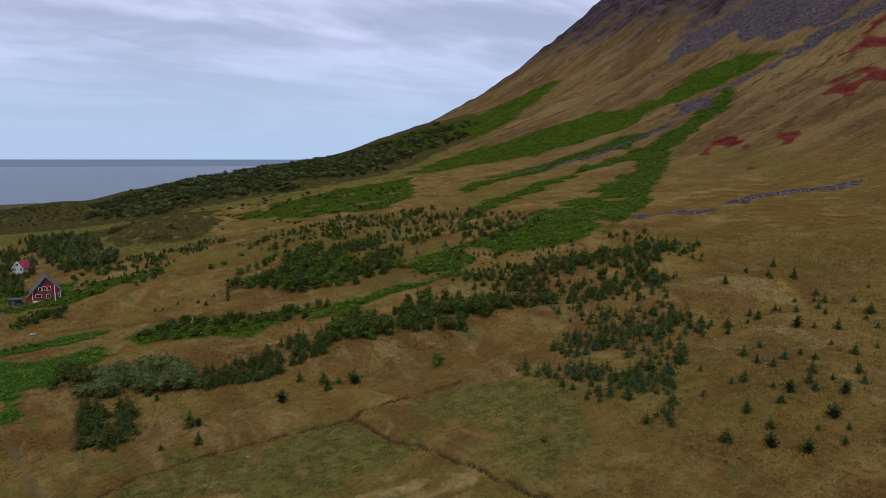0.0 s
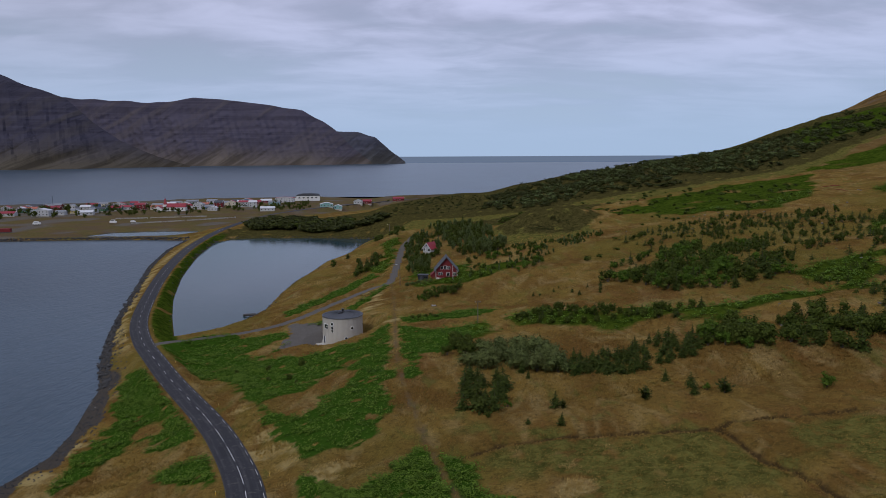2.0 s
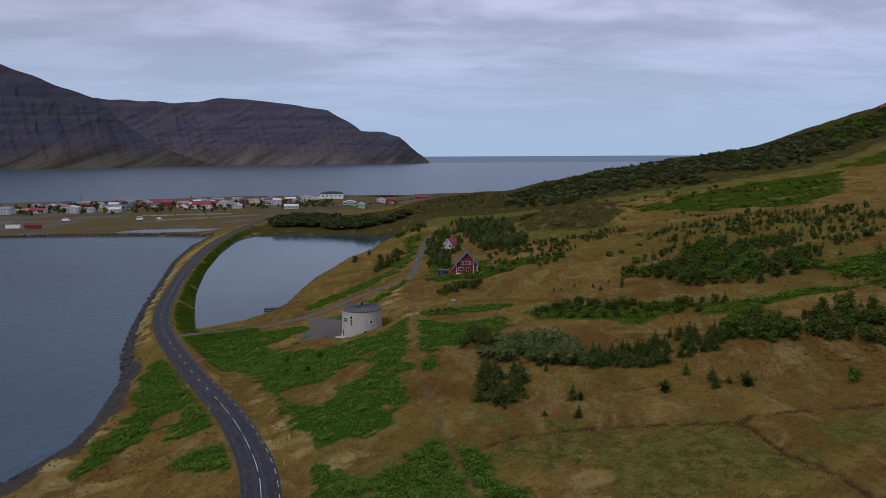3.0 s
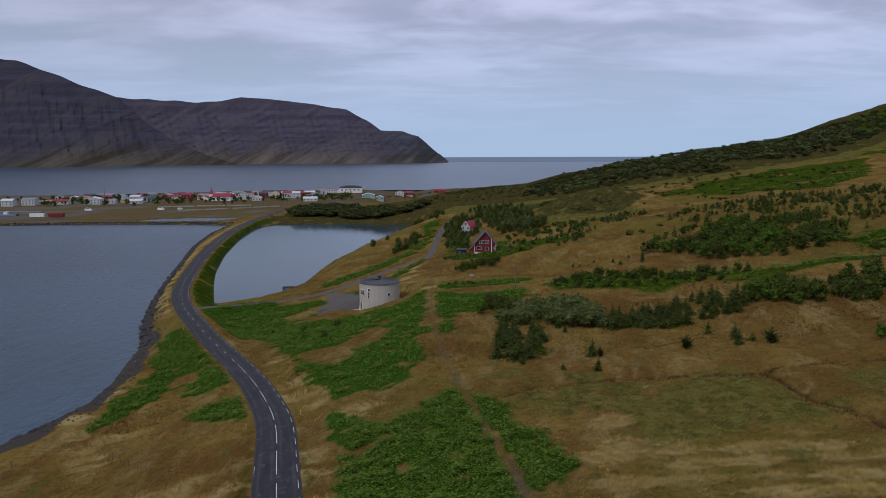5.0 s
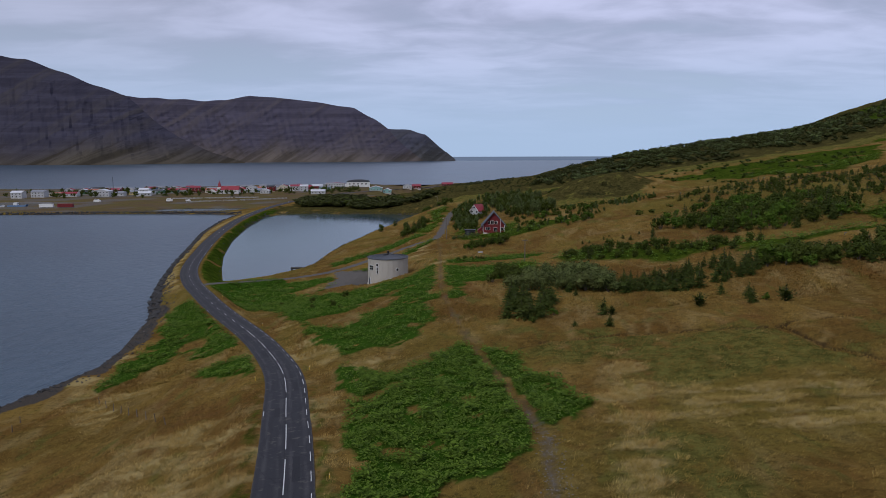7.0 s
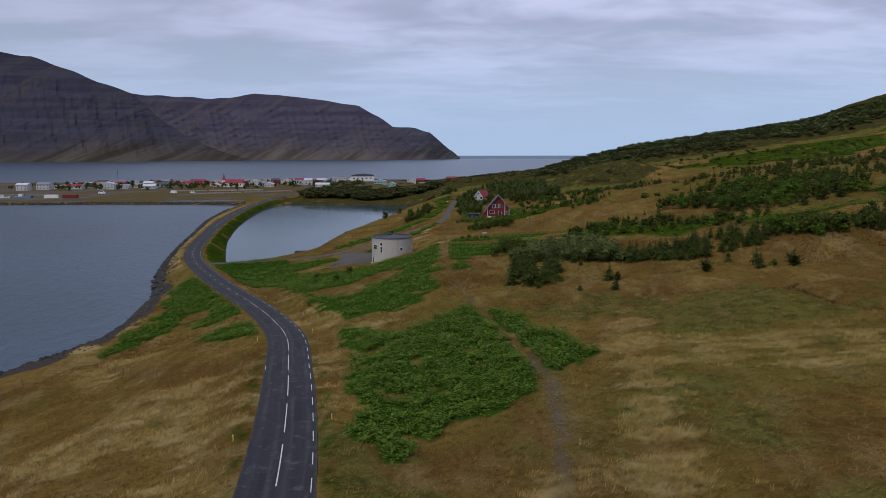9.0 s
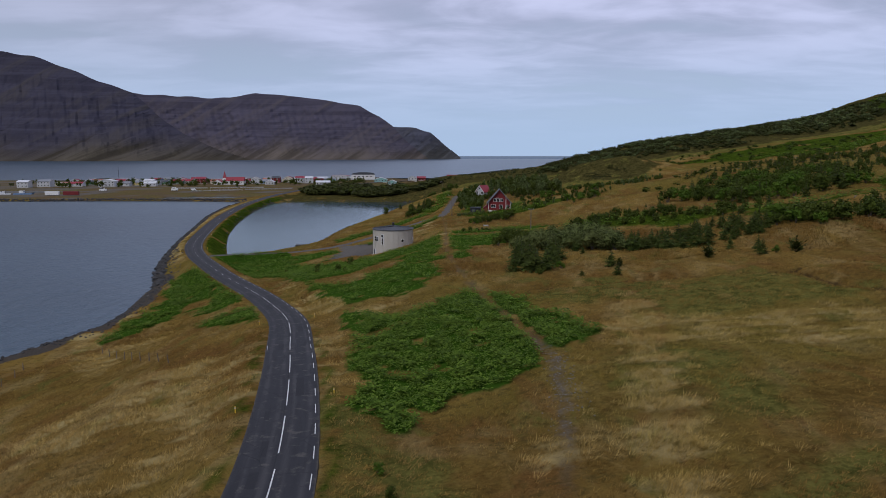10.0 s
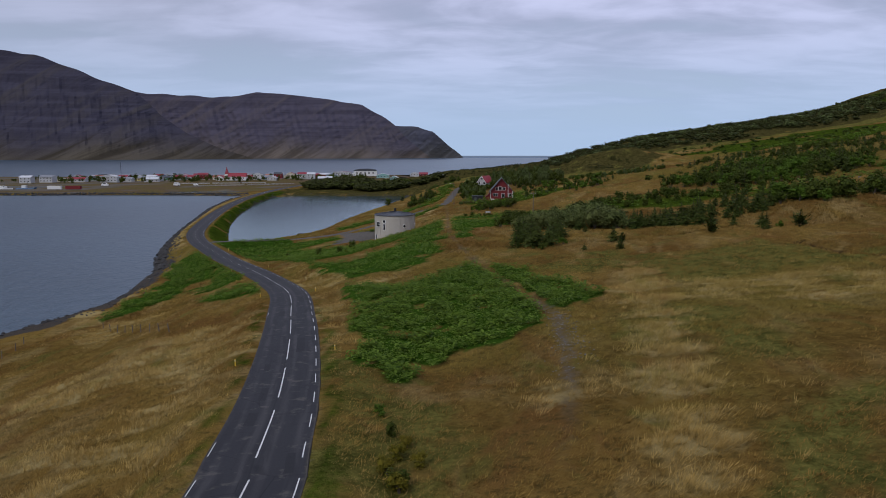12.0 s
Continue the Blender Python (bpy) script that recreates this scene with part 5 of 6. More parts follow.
church = put("church", None, at=pose(-244, 784, 1.6, 0, 0, 0), label="white village church with red roofs and a pointed spire", category="church")
part("nave", prism([(0, 0), (20, 0), (20, 4.2), (0, 4.2)], 8.5), WHITE, church)
nave_roof = bmesh.new()
for v in ((0, -0.4, 4.1), (20.4, -0.4, 4.1), (20.4, 8.9, 4.1), (0, 8.9, 4.1), (0, 4.25, 8.2), (20.4, 4.25, 8.2)):
    nave_roof.verts.new(v)
nave_roof.verts.ensure_lookup_table()
for f in ((0, 1, 5, 4), (2, 3, 4, 5), (1, 2, 5), (3, 0, 4), (3, 2, 1, 0)):
    nave_roof.faces.new([nave_roof.verts[k] for k in f])
part("nave_roof", nave_roof, RED_ROOF, church)
part("tower", box(3.6, 4.0, 7.0, (-1.85, 4.2, 0)), WHITE, church)
part("spire", drum(2.5, 8.0, (-1.85, 4.2, 7.002), 4, 0.05, Matrix.Rotation(radians(45), 4, "Z")), ROOFS["red"], church)
for k in range(5):
    part("window", box(1.0, 0.1, 2.0, (2.5 + 3.7 * k, -0.05, 1.4)), GLASS, church)
part("annex", prism([(-13, 0), (-4.6, 0), (-4.6, 3), (-8.8, 5.4), (-13, 3)], 8), WHITE, church)
part("annex_roof", prism([(-13.4, 2.8), (-8.8, 5.45), (-4.2, 2.8), (-4.2, 3.1), (-8.8, 5.75), (-13.4, 3.1)], 8.6), RED_ROOF, church, at=pose(0, -0.3, 0))

mast = put("radio_mast", None, at=pose(-336, 728, 3), label="thin dark radio mast in the village", category="mast")
part("pole", drum(0.35, 19, (0, 0, 0), 8, 0.15), DARK_METAL, mast)
part("crossbar", box(1.8, 0.2, 0.2, (0, 0, 15)), DARK_METAL, mast)
part("base", box(1.2, 1.2, 0.6), CONCRETE, mast)


def vehicle(name, x, y, l, w, h, mat, turn, label, cab=0.3, category="car"):
    v = put(name, None, at=pose(x, y, max(2.0, ground_at(x, y)), 0, 0, turn), label=label, category=category)
    part("body", box(l, w, h * 0.62, (0, 0, 0.35), 0, 0.12), mat, v)
    part("cabin", box(l * 0.62, w * 0.9, h * 0.4, (-l * 0.06, 0, 0.35 + h * 0.6), 0, 0.15), mat, v)
    part("side_window", box(l * 0.5, w * 0.92, h * 0.22, (-l * 0.06, 0, 0.35 + h * 0.68)), GLASS, v)
    for a in (-l * 0.32, l * 0.32):
        for b in (-w * 0.46, w * 0.46):
            part("wheel", drum(0.36, 0.22, (a, b + 0.11, 0.36), 14, None, Matrix.Rotation(radians(90), 4, "X")), BLACK, v)


vehicle("parked_van", -310, 639, 6.0, 2.2, 2.6, WHITE, 5, "white van parked on the grassy spit", category="van")
vehicle("caravan", -247, 644, 5.6, 2.2, 2.8, WHITE, 0, "white caravan parked on the spit", category="caravan")
vehicle("parked_car", -232, 650, 4.4, 1.8, 1.5, WHITE, -10, "pale car parked near the village field")
for x, y, w, mat, text in ((-322, 578, 11, WHITE, "white freight trailer on the quay"), (-307, 579, 12, RED_WALL, "dark red shipping container on the quay")):
    crate = put("container", None, at=pose(x, y, max(2.0, ground_at(x, y)), 0, 0, 4), label=text, category="container")
    part("shell", box(w, 2.6, 2.8, (0, 0, 0.15), 0, 0.04), mat, crate)
    for k in range(8):
        part("rib", box(0.12, 2.66, 2.5, ((k - 3.5) * w / 8.2, 0, 0.3)), mat, crate)
    part("skid", box(w * 0.9, 0.3, 0.15, (0, -0.9, 0)), BLACK, crate)
    part("skid", box(w * 0.9, 0.3, 0.15, (0, 0.9, 0)), BLACK, crate)


def boat(x, y, l, turn, hull_mat):
    b = put("fishing_boat", None, at=pose(x, y, 0.0, 0, 0, turn), label="small moored fishing boat with a white wheelhouse", category="boat", group="boats in the harbour")
    outline = [(-l / 2, -0.3), (l * 0.42, -0.3), (l / 2, 1.9), (l * 0.2, 1.4), (-l / 2, 1.3)]
    part("hull", prism(outline, l * 0.28), hull_mat, b, at=pose(0, -l * 0.14, 0))
    part("wheelhouse", box(l * 0.22, l * 0.2, 2.2, (-l * 0.1, 0, 1.35), 0, 0.08), WHITE, b)
    part("window", box(l * 0.23, l * 0.17, 0.5, (-l * 0.1, 0, 2.7)), GLASS, b)
    part("mast", drum(0.12, 6.5, (l * 0.08, 0, 1.4), 8, 0.07), DARK_METAL, b)


for row in ((-368, 616, 16, 5, TINTS["blue"]), (-384, 610, 12, -8, WHITE), (-398, 614, 11, 10, WHITE), (-409, 607, 10, 0, TINTS["teal"]), (-378, 605, 9, 30, WHITE), (-420, 612, 10, 15, WHITE)):
    boat(*row)
quay = put("quay", None, at=pose(-392, 634, 0.4), label="low concrete quay with pale worn deck", category="quay")
part("deck", box(84, 9, 1.7, (0, 0, 0)), WORN_DECK, quay)
part("kerb", box(84, 0.4, 0.3, (0, -4.2, 1.702)), WORN_DECK, quay)


# ---- trees ----
def tube(points, radii, sides=6):
    """A tapered limb along points."""
    verts, faces = [], []
    for k, (p, r) in enumerate(zip(points, radii)):
        for j in range(sides):
            a = 6.28319 * j / sides
            verts.append((p[0] + r * math.cos(a), p[1] + r * math.sin(a), p[2]))
        if k:
            o = (k - 1) * sides
            faces += [(o + j, o + (j + 1) % sides, o + sides + (j + 1) % sides, o + sides + j) for j in range(sides)]
    return verts, faces


def joined(pieces):
    verts, faces = [], []
    for v, f in pieces:
        o = len(verts)
        verts += v
        faces += [tuple(k + o for k in face) for face in f]
    return verts, faces


def spruce(seed, whorls, spread_by, leaf, bare=0.03, droop=0.3):
    """Trunk and crown of a conifer one metre high: uneven whorls of drooping sprays with ragged ends."""
    dice = random.Random(seed)
    trunk = tube([(0, 0, -0.06), (0.004, 0, 0.3), (0.002, 0.004, 0.7), (0, 0, 0.985)], [0.026, 0.02, 0.011, 0.003])
    verts, faces = [], []
    lopsided, turn = dice.uniform(0.05, 0.22), dice.uniform(0, 6.28)
    for k in range(whorls):
        h = bare + (0.95 - bare) * (k / (whorls - 1)) ** 0.95
        reach = spread_by * ((1 - h) ** 0.8 * (0.7 + 0.4 * min(1, h * 5)) + 0.05)
        count = 11 if k < whorls * 0.55 else 7
        for j in range(count):
            a = 6.28319 * (j + dice.uniform(-0.45, 0.45)) / count + k * 0.7
            r = reach * dice.uniform(0.55, 1.25) * (1 + lopsided * math.cos(a - turn))
            hh, c, s = h + dice.uniform(-0.035, 0.035), math.cos(a), math.sin(a)
            tip_z = max(0.01, hh - droop * r + dice.uniform(-0.25, 0.45) * r)
            o, wide = len(verts), r * dice.uniform(0.20, 0.34)
            bend = dice.uniform(-0.12, 0.12) * r
            verts += [(0.05 * r * c, 0.05 * r * s, hh + 0.02), (0.62 * r * c - bend * s, 0.62 * r * s + bend * c, 0.5 * (hh + tip_z) + 0.04 * r), (r * c, r * s, tip_z)]
            for f, w in ((0.42, 1.0), (0.80, 0.62)):
                for side in (-1, 1):
                    ww = wide * w * dice.uniform(0.6, 1.3) * side
                    verts.append((r * f * c - ww * s, r * f * s + ww * c, hh + (tip_z - hh) * f - dice.uniform(0.15, 0.6) * abs(ww)))
            faces += [(o, o + 3, o + 1), (o, o + 1, o + 4), (o + 1, o + 5, o + 2), (o + 1, o + 2, o + 6)]
    top = len(verts)
    verts += [(0.014, 0, 0.90), (-0.010, 0.012, 0.90), (0, -0.014, 0.90), (0, 0, 1.0)]
    faces += [(top, top + 1, top + 3), (top + 1, top + 2, top + 3), (top + 2, top, top + 3)]
    return mesh_of("trunk", *trunk, BARK), mesh_of("crown", verts, faces, leaf)


def leaves(dice, lobes, count, size):
    """Many small leaf clumps spread through rounded lobes, thicker towards the outside, facing outwards and up."""
    verts, faces = [], []
    for k in range(count):
        cx, cy, cz, rx, rz = lobes[k % len(lobes)]
        v = Vector((dice.gauss(0, 1), dice.gauss(0, 1), dice.gauss(0.15, 1))).normalized()
        f = dice.uniform(0.62, 1.0) if k % 5 else dice.uniform(1.0, 1.22)
        p = Vector((cx + v.x * rx * f, cy + v.y * rx * f, max(0.02, cz + v.z * rz * f)))
        n = (v + Vector((dice.uniform(-0.55, 0.55), dice.uniform(-0.55, 0.55), dice.uniform(-0.1, 0.75)))).normalized()
        a = n.orthogonal().normalized()
        a.rotate(Matrix.Rotation(dice.uniform(0, 6.28), 3, n))
        b = n.cross(a)
        s = size * dice.uniform(0.55, 1.3)
        o = len(verts)
        verts += [tuple(p - a * s), tuple(p + b * s * 0.62 + n * s * 0.15), tuple(p + a * s), tuple(p - b * s * 0.62 + n * s * 0.1)]
        faces += [(o, o + 1, o + 2), (o, o + 2, o + 3)]
    # the dense inside of each lobe, hidden behind its leaves
    for cx, cy, cz, rx, rz in lobes:
        o = len(verts)
        ring = [(cx + 0.55 * rx * math.cos(1.0472 * q + cx), cy + 0.55 * rx * math.sin(1.0472 * q + cx), max(0.0, cz + 0.1 * rz * math.sin(2.1 * q))) for q in range(6)]
        verts += ring + [(cx, cy, cz + 0.58 * rz), (cx, cy, max(0.0, cz - 0.6 * rz))]
        faces += [(o + q, o + (q + 1) % 6, o + 6) for q in range(6)] + [(o + (q + 1) % 6, o + q, o + 7) for q in range(6)]
    return verts, faces


def shrub(seed, lobes_n, wide, count, size, leaf, tall=False):
    """Stems and crown of a broad-leaved bush or tree one metre high."""
    dice = random.Random(seed)
    lobes = []
    for k in range(lobes_n):
        a, d = dice.uniform(0, 6.28), wide * dice.uniform(0.1, 0.62) if k else 0
        z = dice.uniform(0.22, 0.72) if not tall else dice.uniform(0.2, 0.82)
        d = d * (1.15 - 0.75 * z if tall else 1)
        lobes.append((d * math.cos(a), d * math.sin(a), z, wide * dice.uniform(0.24, 0.46) * (1.15 - 0.4 * z), min(0.30, 0.98 - z) * dice.uniform(0.75, 1.05)))
    stems = []
    for cx, cy, cz, *_ in lobes[: 6 if not tall else 4]:
        stems.append(tube([(0.02 * cx, 0.02 * cy, -0.06), (0.35 * cx, 0.35 * cy, cz * 0.5), (cx, cy, cz)], [0.022, 0.014, 0.005], 5))
    return mesh_of("stem", *joined(stems), BARK), mesh_of("crown", *leaves(dice, lobes, count, size), leaf)


KINDS = {
    "spruce": [spruce(k, 11, 0.38, SPRUCE_LEAF) for k in (1, 2, 3)] + [spruce(k, 10, 0.48, SPRUCE_LEAF, 0.0) for k in (4, 5, 10)],
    "blue_spruce": [spruce(k, 10, 0.40, BLUE_LEAF, 0.0) for k in (6, 7)],
    "pine": [spruce(k, 9, 0.56, SPRUCE_LEAF, 0.02, -0.45) for k in (8, 9)],
    "birch": [shrub(k, 10, 0.66, 420, 0.058, BIRCH_LEAF) for k in (11, 12, 13)],
    "tall_birch": [shrub(k, 13, 0.40, 620, 0.038, BIRCH_LEAF, True) for k in (14, 15)],
    "poplar": [shrub(k, 13, 0.34, 620, 0.038, POPLAR_LEAF, True) for k in (21, 22)],
    "light_bush": [shrub(k, 10, 0.7, 420, 0.051, LIGHT_LEAF) for k in (16, 17)],
    "willow": [shrub(k, 12, 0.85, 1000, 0.044, WILLOW_LEAF) for k in (18, 19, 23)],
    "yellow_bush": [shrub(20, 8, 0.8, 640, 0.045, YELLOW_LEAF)],
}
TREE_TEXT = {
    "spruce": ("spruce_tree", "young dark green spruce standing in dry grass", "tree"),
    "blue_spruce": ("spruce_tree", "small blue-green spruce on the stony slope", "tree"),
    "pine": ("pine_tree", "stocky dark mountain pine in the pasture", "tree"),
    "birch": ("birch_bush", "dense dark green birch bush on the hillside", "bush"),
    "tall_birch": ("birch_tree", "leafy green birch tree near the houses", "tree"),
    "poplar": ("poplar_tree", "tall pale green poplar near the houses", "tree"),
    "light_bush": ("leafy_bush", "fresh light green bush in the dry grass", "bush"),
    "willow": ("willow_bush", "broad silvery grey-green willow bush", "bush"),
    "yellow_bush": ("yellowing_bush", "low bush with yellowing autumn leaves", "bush"),
}
stems_first = {}
tree_dice = random.Random(77)


def plant(kind, x, y, tall, wide=1.0):
    """One tree of a kind, as a thing with its trunk and crown."""
    k = tree_dice.randrange(len(KINDS[kind]))
    z = ground_at(x, y) - 0.05
    m = Matrix.LocRotScale((x, y, z), Euler((0, 0, tree_dice.uniform(0, 6.28))), (tall * wide, tall * wide, tall))
    if (kind, k) in stems_first:
        first = stems_first[kind, k]
        return copy_thing(first, m @ Matrix.Diagonal((1 / first.scale.x, 1 / first.scale.y, 1 / first.scale.z, 1)))
    name, label, category = TREE_TEXT[kind]
    tree = put(name, None, at=m, label=label, category=category, group=name.replace("_", " ") + "s")
    stem, crown = KINDS[kind][k]
    put(stem.name.split(".")[0], stem, tree)
    put("crown", crown, tree)
    stems_first[kind, k] = tree
    return tree


def scatter(ring, count, gap, seed):
    """Places inside a ring, no two nearer than the gap."""
    dice, out = random.Random(seed), []
    p = np.array(ring)
    lo, hi = p.min(0), p.max(0)
    for _ in range(count * 40):
        x, y = dice.uniform(lo[0], hi[0]), dice.uniform(lo[1], hi[1])
        patchy = count < 60 or wave(np.array([x]), np.array([y]), 14 * gap, 0.5, seed)[0] > -0.15
        if patchy and inside(np.array([x]), np.array([y]), ring)[0] and all((x - a) ** 2 + (y - b) ** 2 > gap * gap for a, b in out):
            out.append((x, y))
            if len(out) == count:
                break
    return out


def grove(ring, count, gap, seed, kinds, low, high, wide=(0.9, 1.2)):
    dice = random.Random(seed + 500)
    for x, y in scatter(ring, count, gap, seed):
        plant(dice.choice(kinds), x, y, dice.uniform(low, high), dice.uniform(*wide))


# single trees in the pasture
for kind, x, y, tall in (("spruce", 50.5, 125, 2.6), ("spruce", 53.5, 120.5, 3.2), ("spruce", 52.5, 116.5, 3.0), ("pine", 57.5, 115.5, 2.9), ("pine", 43.5, 116.5, 2.5),
                         ("spruce", 28, 118.5, 3.2), ("pine", 29.3, 118, 1.7), ("spruce", 27.3, 110.5, 2.4), ("spruce", 22, 113, 1.3), ("light_bush", 20, 122, 1.5),
                         ("spruce", 26, 140, 2.4), ("birch", 16, 118, 1.3), ("spruce", 26.5, 136, 1.8), ("light_bush", 74, 112, 3.0), ("birch", -24, 178, 2.6), ("birch", -33, 180, 2.2), ("birch", -42, 183, 1.6), ("light_bush", 56, 119, 1.6),
                         ("birch", -25.5, 165, 2.0), ("birch", -31, 168, 1.6), ("birch", -23, 159, 1.4), ("yellow_bush", -2.3, 40.5, 1.0), ("yellow_bush", -3.2, 36.8, 1.3), ("yellow_bush", -1.6, 37.6, 1.1), ("yellow_bush", -2.9, 38.9, 1.2), ("yellow_bush", -2.4, 34.6, 1.3), ("birch", -2.4, 35.2, 1.4), ("birch", -3.4, 42.5, 1.1), ("light_bush", -4.6, 46.5, 1.0),
                         ("birch", -30, 355, 4.2), ("spruce", -24, 375, 3.6), ("birch", -17, 345, 4.0), ("yellow_bush", 66, 72, 1.1), ("birch", 12.4, 312.5, 3.4), ("tall_birch", 14.8, 311, 3.4), ("birch", 17.2, 312.5, 3.2), ("tall_birch", 10.6, 316.5, 4.4), ("birch", 19.2, 315, 3.6), ("poplar", 20.5, 322, 5.4)):
    plant(kind, x, y, tall)
# the open plantation on the stony slope
for x, y in ((150, 95), (163, 96), (147, 87), (151, 84), (143, 75), (134, 77), (128, 78), (126, 69), (130, 81), (136, 69), (121, 60), (129, 63), (140, 63), (124, 54),
             (119, 55), (114, 59), (115, 62), (108, 53), (112, 51), (104, 49), (105, 55), (100, 55), (99, 62), (92, 57), (97, 47), (95, 44), (93, 47), (85, 49), (83, 55),
             (87, 45), (95, 39), (107, 65)):
    plant(tree_dice.choice(("spruce", "spruce", "pine")), x, y, (1.3 + 1.9 * tree_dice.random() ** 1.5) * (0.75 if y < 58 else 1.0))
grove([(36, 142), (40, 145), (47, 141), (48, 133), (41, 133), (36, 135)], 26, 1.4, 1, ("spruce",), 2.2, 3.8)
grove([(47, 141), (55, 145), (62, 143), (66, 139), (62, 135), (53, 134), (48, 133)], 30, 1.6, 2, ("spruce",), 2.2, 3.8)
grove([(68, 150), (73, 153), (79, 151), (82, 143), (74, 131), (68, 132), (64, 138)], 34, 2.2, 27, ("birch", "birch", "birch", "light_bush"), 2.8, 4.6)
grove([(81, 142), (88, 151), (95, 146), (104, 138), (105, 127), (95, 120), (86, 120), (82, 124), (78, 130)], 54, 2.2, 3, ("birch", "birch", "birch", "spruce"), 2.8, 4.6)
grove([(15, 148), (32, 137), (36, 141), (27, 157), (17, 156)], 19, 2.2, 4, ("willow",), 3.8, 5.4)
grove([(11, 160), (17, 154), (22, 162), (15, 171)], 10, 2.3, 5, ("birch",), 3.0, 4.2)
grove([(11, 124), (18, 119), (22, 131), (15, 141)], 18, 1.7, 6, ("spruce",), 3.0, 5.0)
grove([(67, 219), (76, 197), (97, 184), (109, 181), (112, 192), (100, 210), (81, 219)], 56, 2.6, 7, ("birch", "birch", "spruce", "light_bush"), 3.0, 5.5)
grove([(33, 188), (43, 195), (53, 178), (62, 171), (74, 170), (79, 169), (70, 162), (60, 166), (50, 170), (42, 175), (34, 182)], 50, 2.2, 8, ("spruce", "birch", "birch", "birch"), 1.6, 3.4)
grove([(133, 150), (158, 130), (156, 108), (142, 102), (122, 108), (99, 120), (96, 135)], 70, 3.2, 10, ("spruce", "spruce", "birch"), 2.2, 4.2)
grove([(80, 96), (94, 100), (113, 106), (125, 95), (121, 83), (98, 74), (81, 61), (78, 65), (80, 79)], 70, 2.0, 11, ("spruce", "blue_spruce", "spruce"), 1.2, 3.3)
grove([(143, 99), (160, 69), (89, 37), (80, 53), (81, 61), (121, 83)], 34, 3.4, 12, ("spruce", "spruce", "blue_spruce"), 1.1, 2.4)
grove([(8, 300), (15, 298), (17, 312), (10, 316)], 13, 1.8, 26, ("tall_birch", "birch", "poplar"), 2.6, 4.2)
# hedge by the shed
grove([(4, 259), (14, 261), (15, 264), (5, 262)], 11, 1.1, 24, ("willow",), 1.2, 1.8)
# woods round the houses
grove([(28, 322), (23, 397), (39, 435), (50, 409), (50, 350), (47, 310), (42, 297), (35, 303)], 58, 3.0, 13,
      ("tall_birch", "poplar", "poplar", "spruce", "birch"), 3.6, 6.6)
grove([(6, 230), (14, 236), (22, 248), (24, 257), (20, 258), (12, 248)], 16, 1.6, 14, ("birch", "birch", "light_bush"), 1.4, 2.6)
grove([(8, 234), (22, 238), (26, 252), (14, 250)], 14, 1.8, 18, ("birch", "birch", "light_bush"), 1.8, 3.4)
grove([(4, 202), (14, 206), (14, 210), (5, 207)], 6, 1.8, 19, ("birch",), 1.4, 2.4)
grove([(60, 200), (66, 216), (52, 232), (40, 226)], 10, 2.5, 20, ("spruce",), 1.0, 2.2)
grove([(6, 287), (14, 280), (15, 296), (12, 308), (6, 318)], 26, 2.0, 21, ("tall_birch", "poplar", "birch"), 2.6, 4.6)
grove([(30, 290), (60, 284), (64, 296), (34, 302)], 16, 2.4, 22, ("birch", "birch", "light_bush"), 1.8, 3.6)
grove([(-18, 308), (-7, 323), (-8, 352), (-16, 336)], 14, 2.4, 15, ("birch", "spruce"), 3.0, 5.5)
grove([(-17, 440), (4, 407), (8, 443), (-11, 465)], 16, 3.0, 16, ("birch",), 2.5, 5.0)
grove([(36, 252), (44, 262), (58, 275), (62, 268), (48, 252)], 9, 3.0, 17, ("birch", "light_bush"), 1.8, 3.6)


LIGHT_KINDS = {
    "spruce": [spruce(k, 7, 0.36, SPRUCE_LEAF) for k in (31, 32, 33)] + [spruce(43, 6, 0.46, SPRUCE_LEAF)], "blue_spruce": [spruce(k, 8, 0.40, BLUE_LEAF) for k in (34, 35)],
    "birch": [shrub(k, 8, 0.66, 190, 0.075, BIRCH_LEAF) for k in (36, 37, 38)], "tall_birch": [shrub(k, 9, 0.40, 230, 0.06, BIRCH_LEAF, True) for k in (39, 40)],
    "poplar": [shrub(k, 9, 0.34, 230, 0.06, POPLAR_LEAF, True) for k in (41, 42)],
    "light_bush": [shrub(k, 8, 0.7, 190, 0.075, LIGHT_LEAF) for k in (44, 45)],
}


def stand(name, ring, count, gap, seed, kinds, low, high, label):
    """Young trees too many to count, joined in one mesh with their trunks."""
    dice, verts, faces, slots, o = random.Random(seed + 900), [], [], [], 0
    spots = scatter(ring, count, gap, seed)
    zs = height(np.array([p[0] for p in spots]), np.array([p[1] for p in spots]))
    mats = [BARK] + [LIGHT_KINDS[k][0][1].materials[0] for k in kinds]
    for (x, y), z in zip(spots, zs):
        slot = dice.randrange(len(kinds))
        pair = dice.choice(LIGHT_KINDS[kinds[slot]])
        a, t = dice.uniform(0, 6.28), dice.uniform(low, high)
        c, s = math.cos(a), math.sin(a)
        for me, m in ((pair[0], 0), (pair[1], slot + 1)):
            co = np.zeros(len(me.vertices) * 3)
            me.vertices.foreach_get("co", co)
            v = co.reshape(-1, 3) * t
            verts.append(np.stack([x + v[:, 0] * c - v[:, 1] * s, y + v[:, 0] * s + v[:, 1] * c, z - 0.05 + v[:, 2]], 1))
            faces += [tuple(k + o for k in f.vertices) for f in me.polygons]
            slots += [m] * len(me.polygons)
            o += len(v)
    me = mesh_of(name, np.concatenate(verts), faces, *mats)
    me.polygons.foreach_set("material_index", slots)
    put(name, me, label=label, category="trees", kind="stuff")


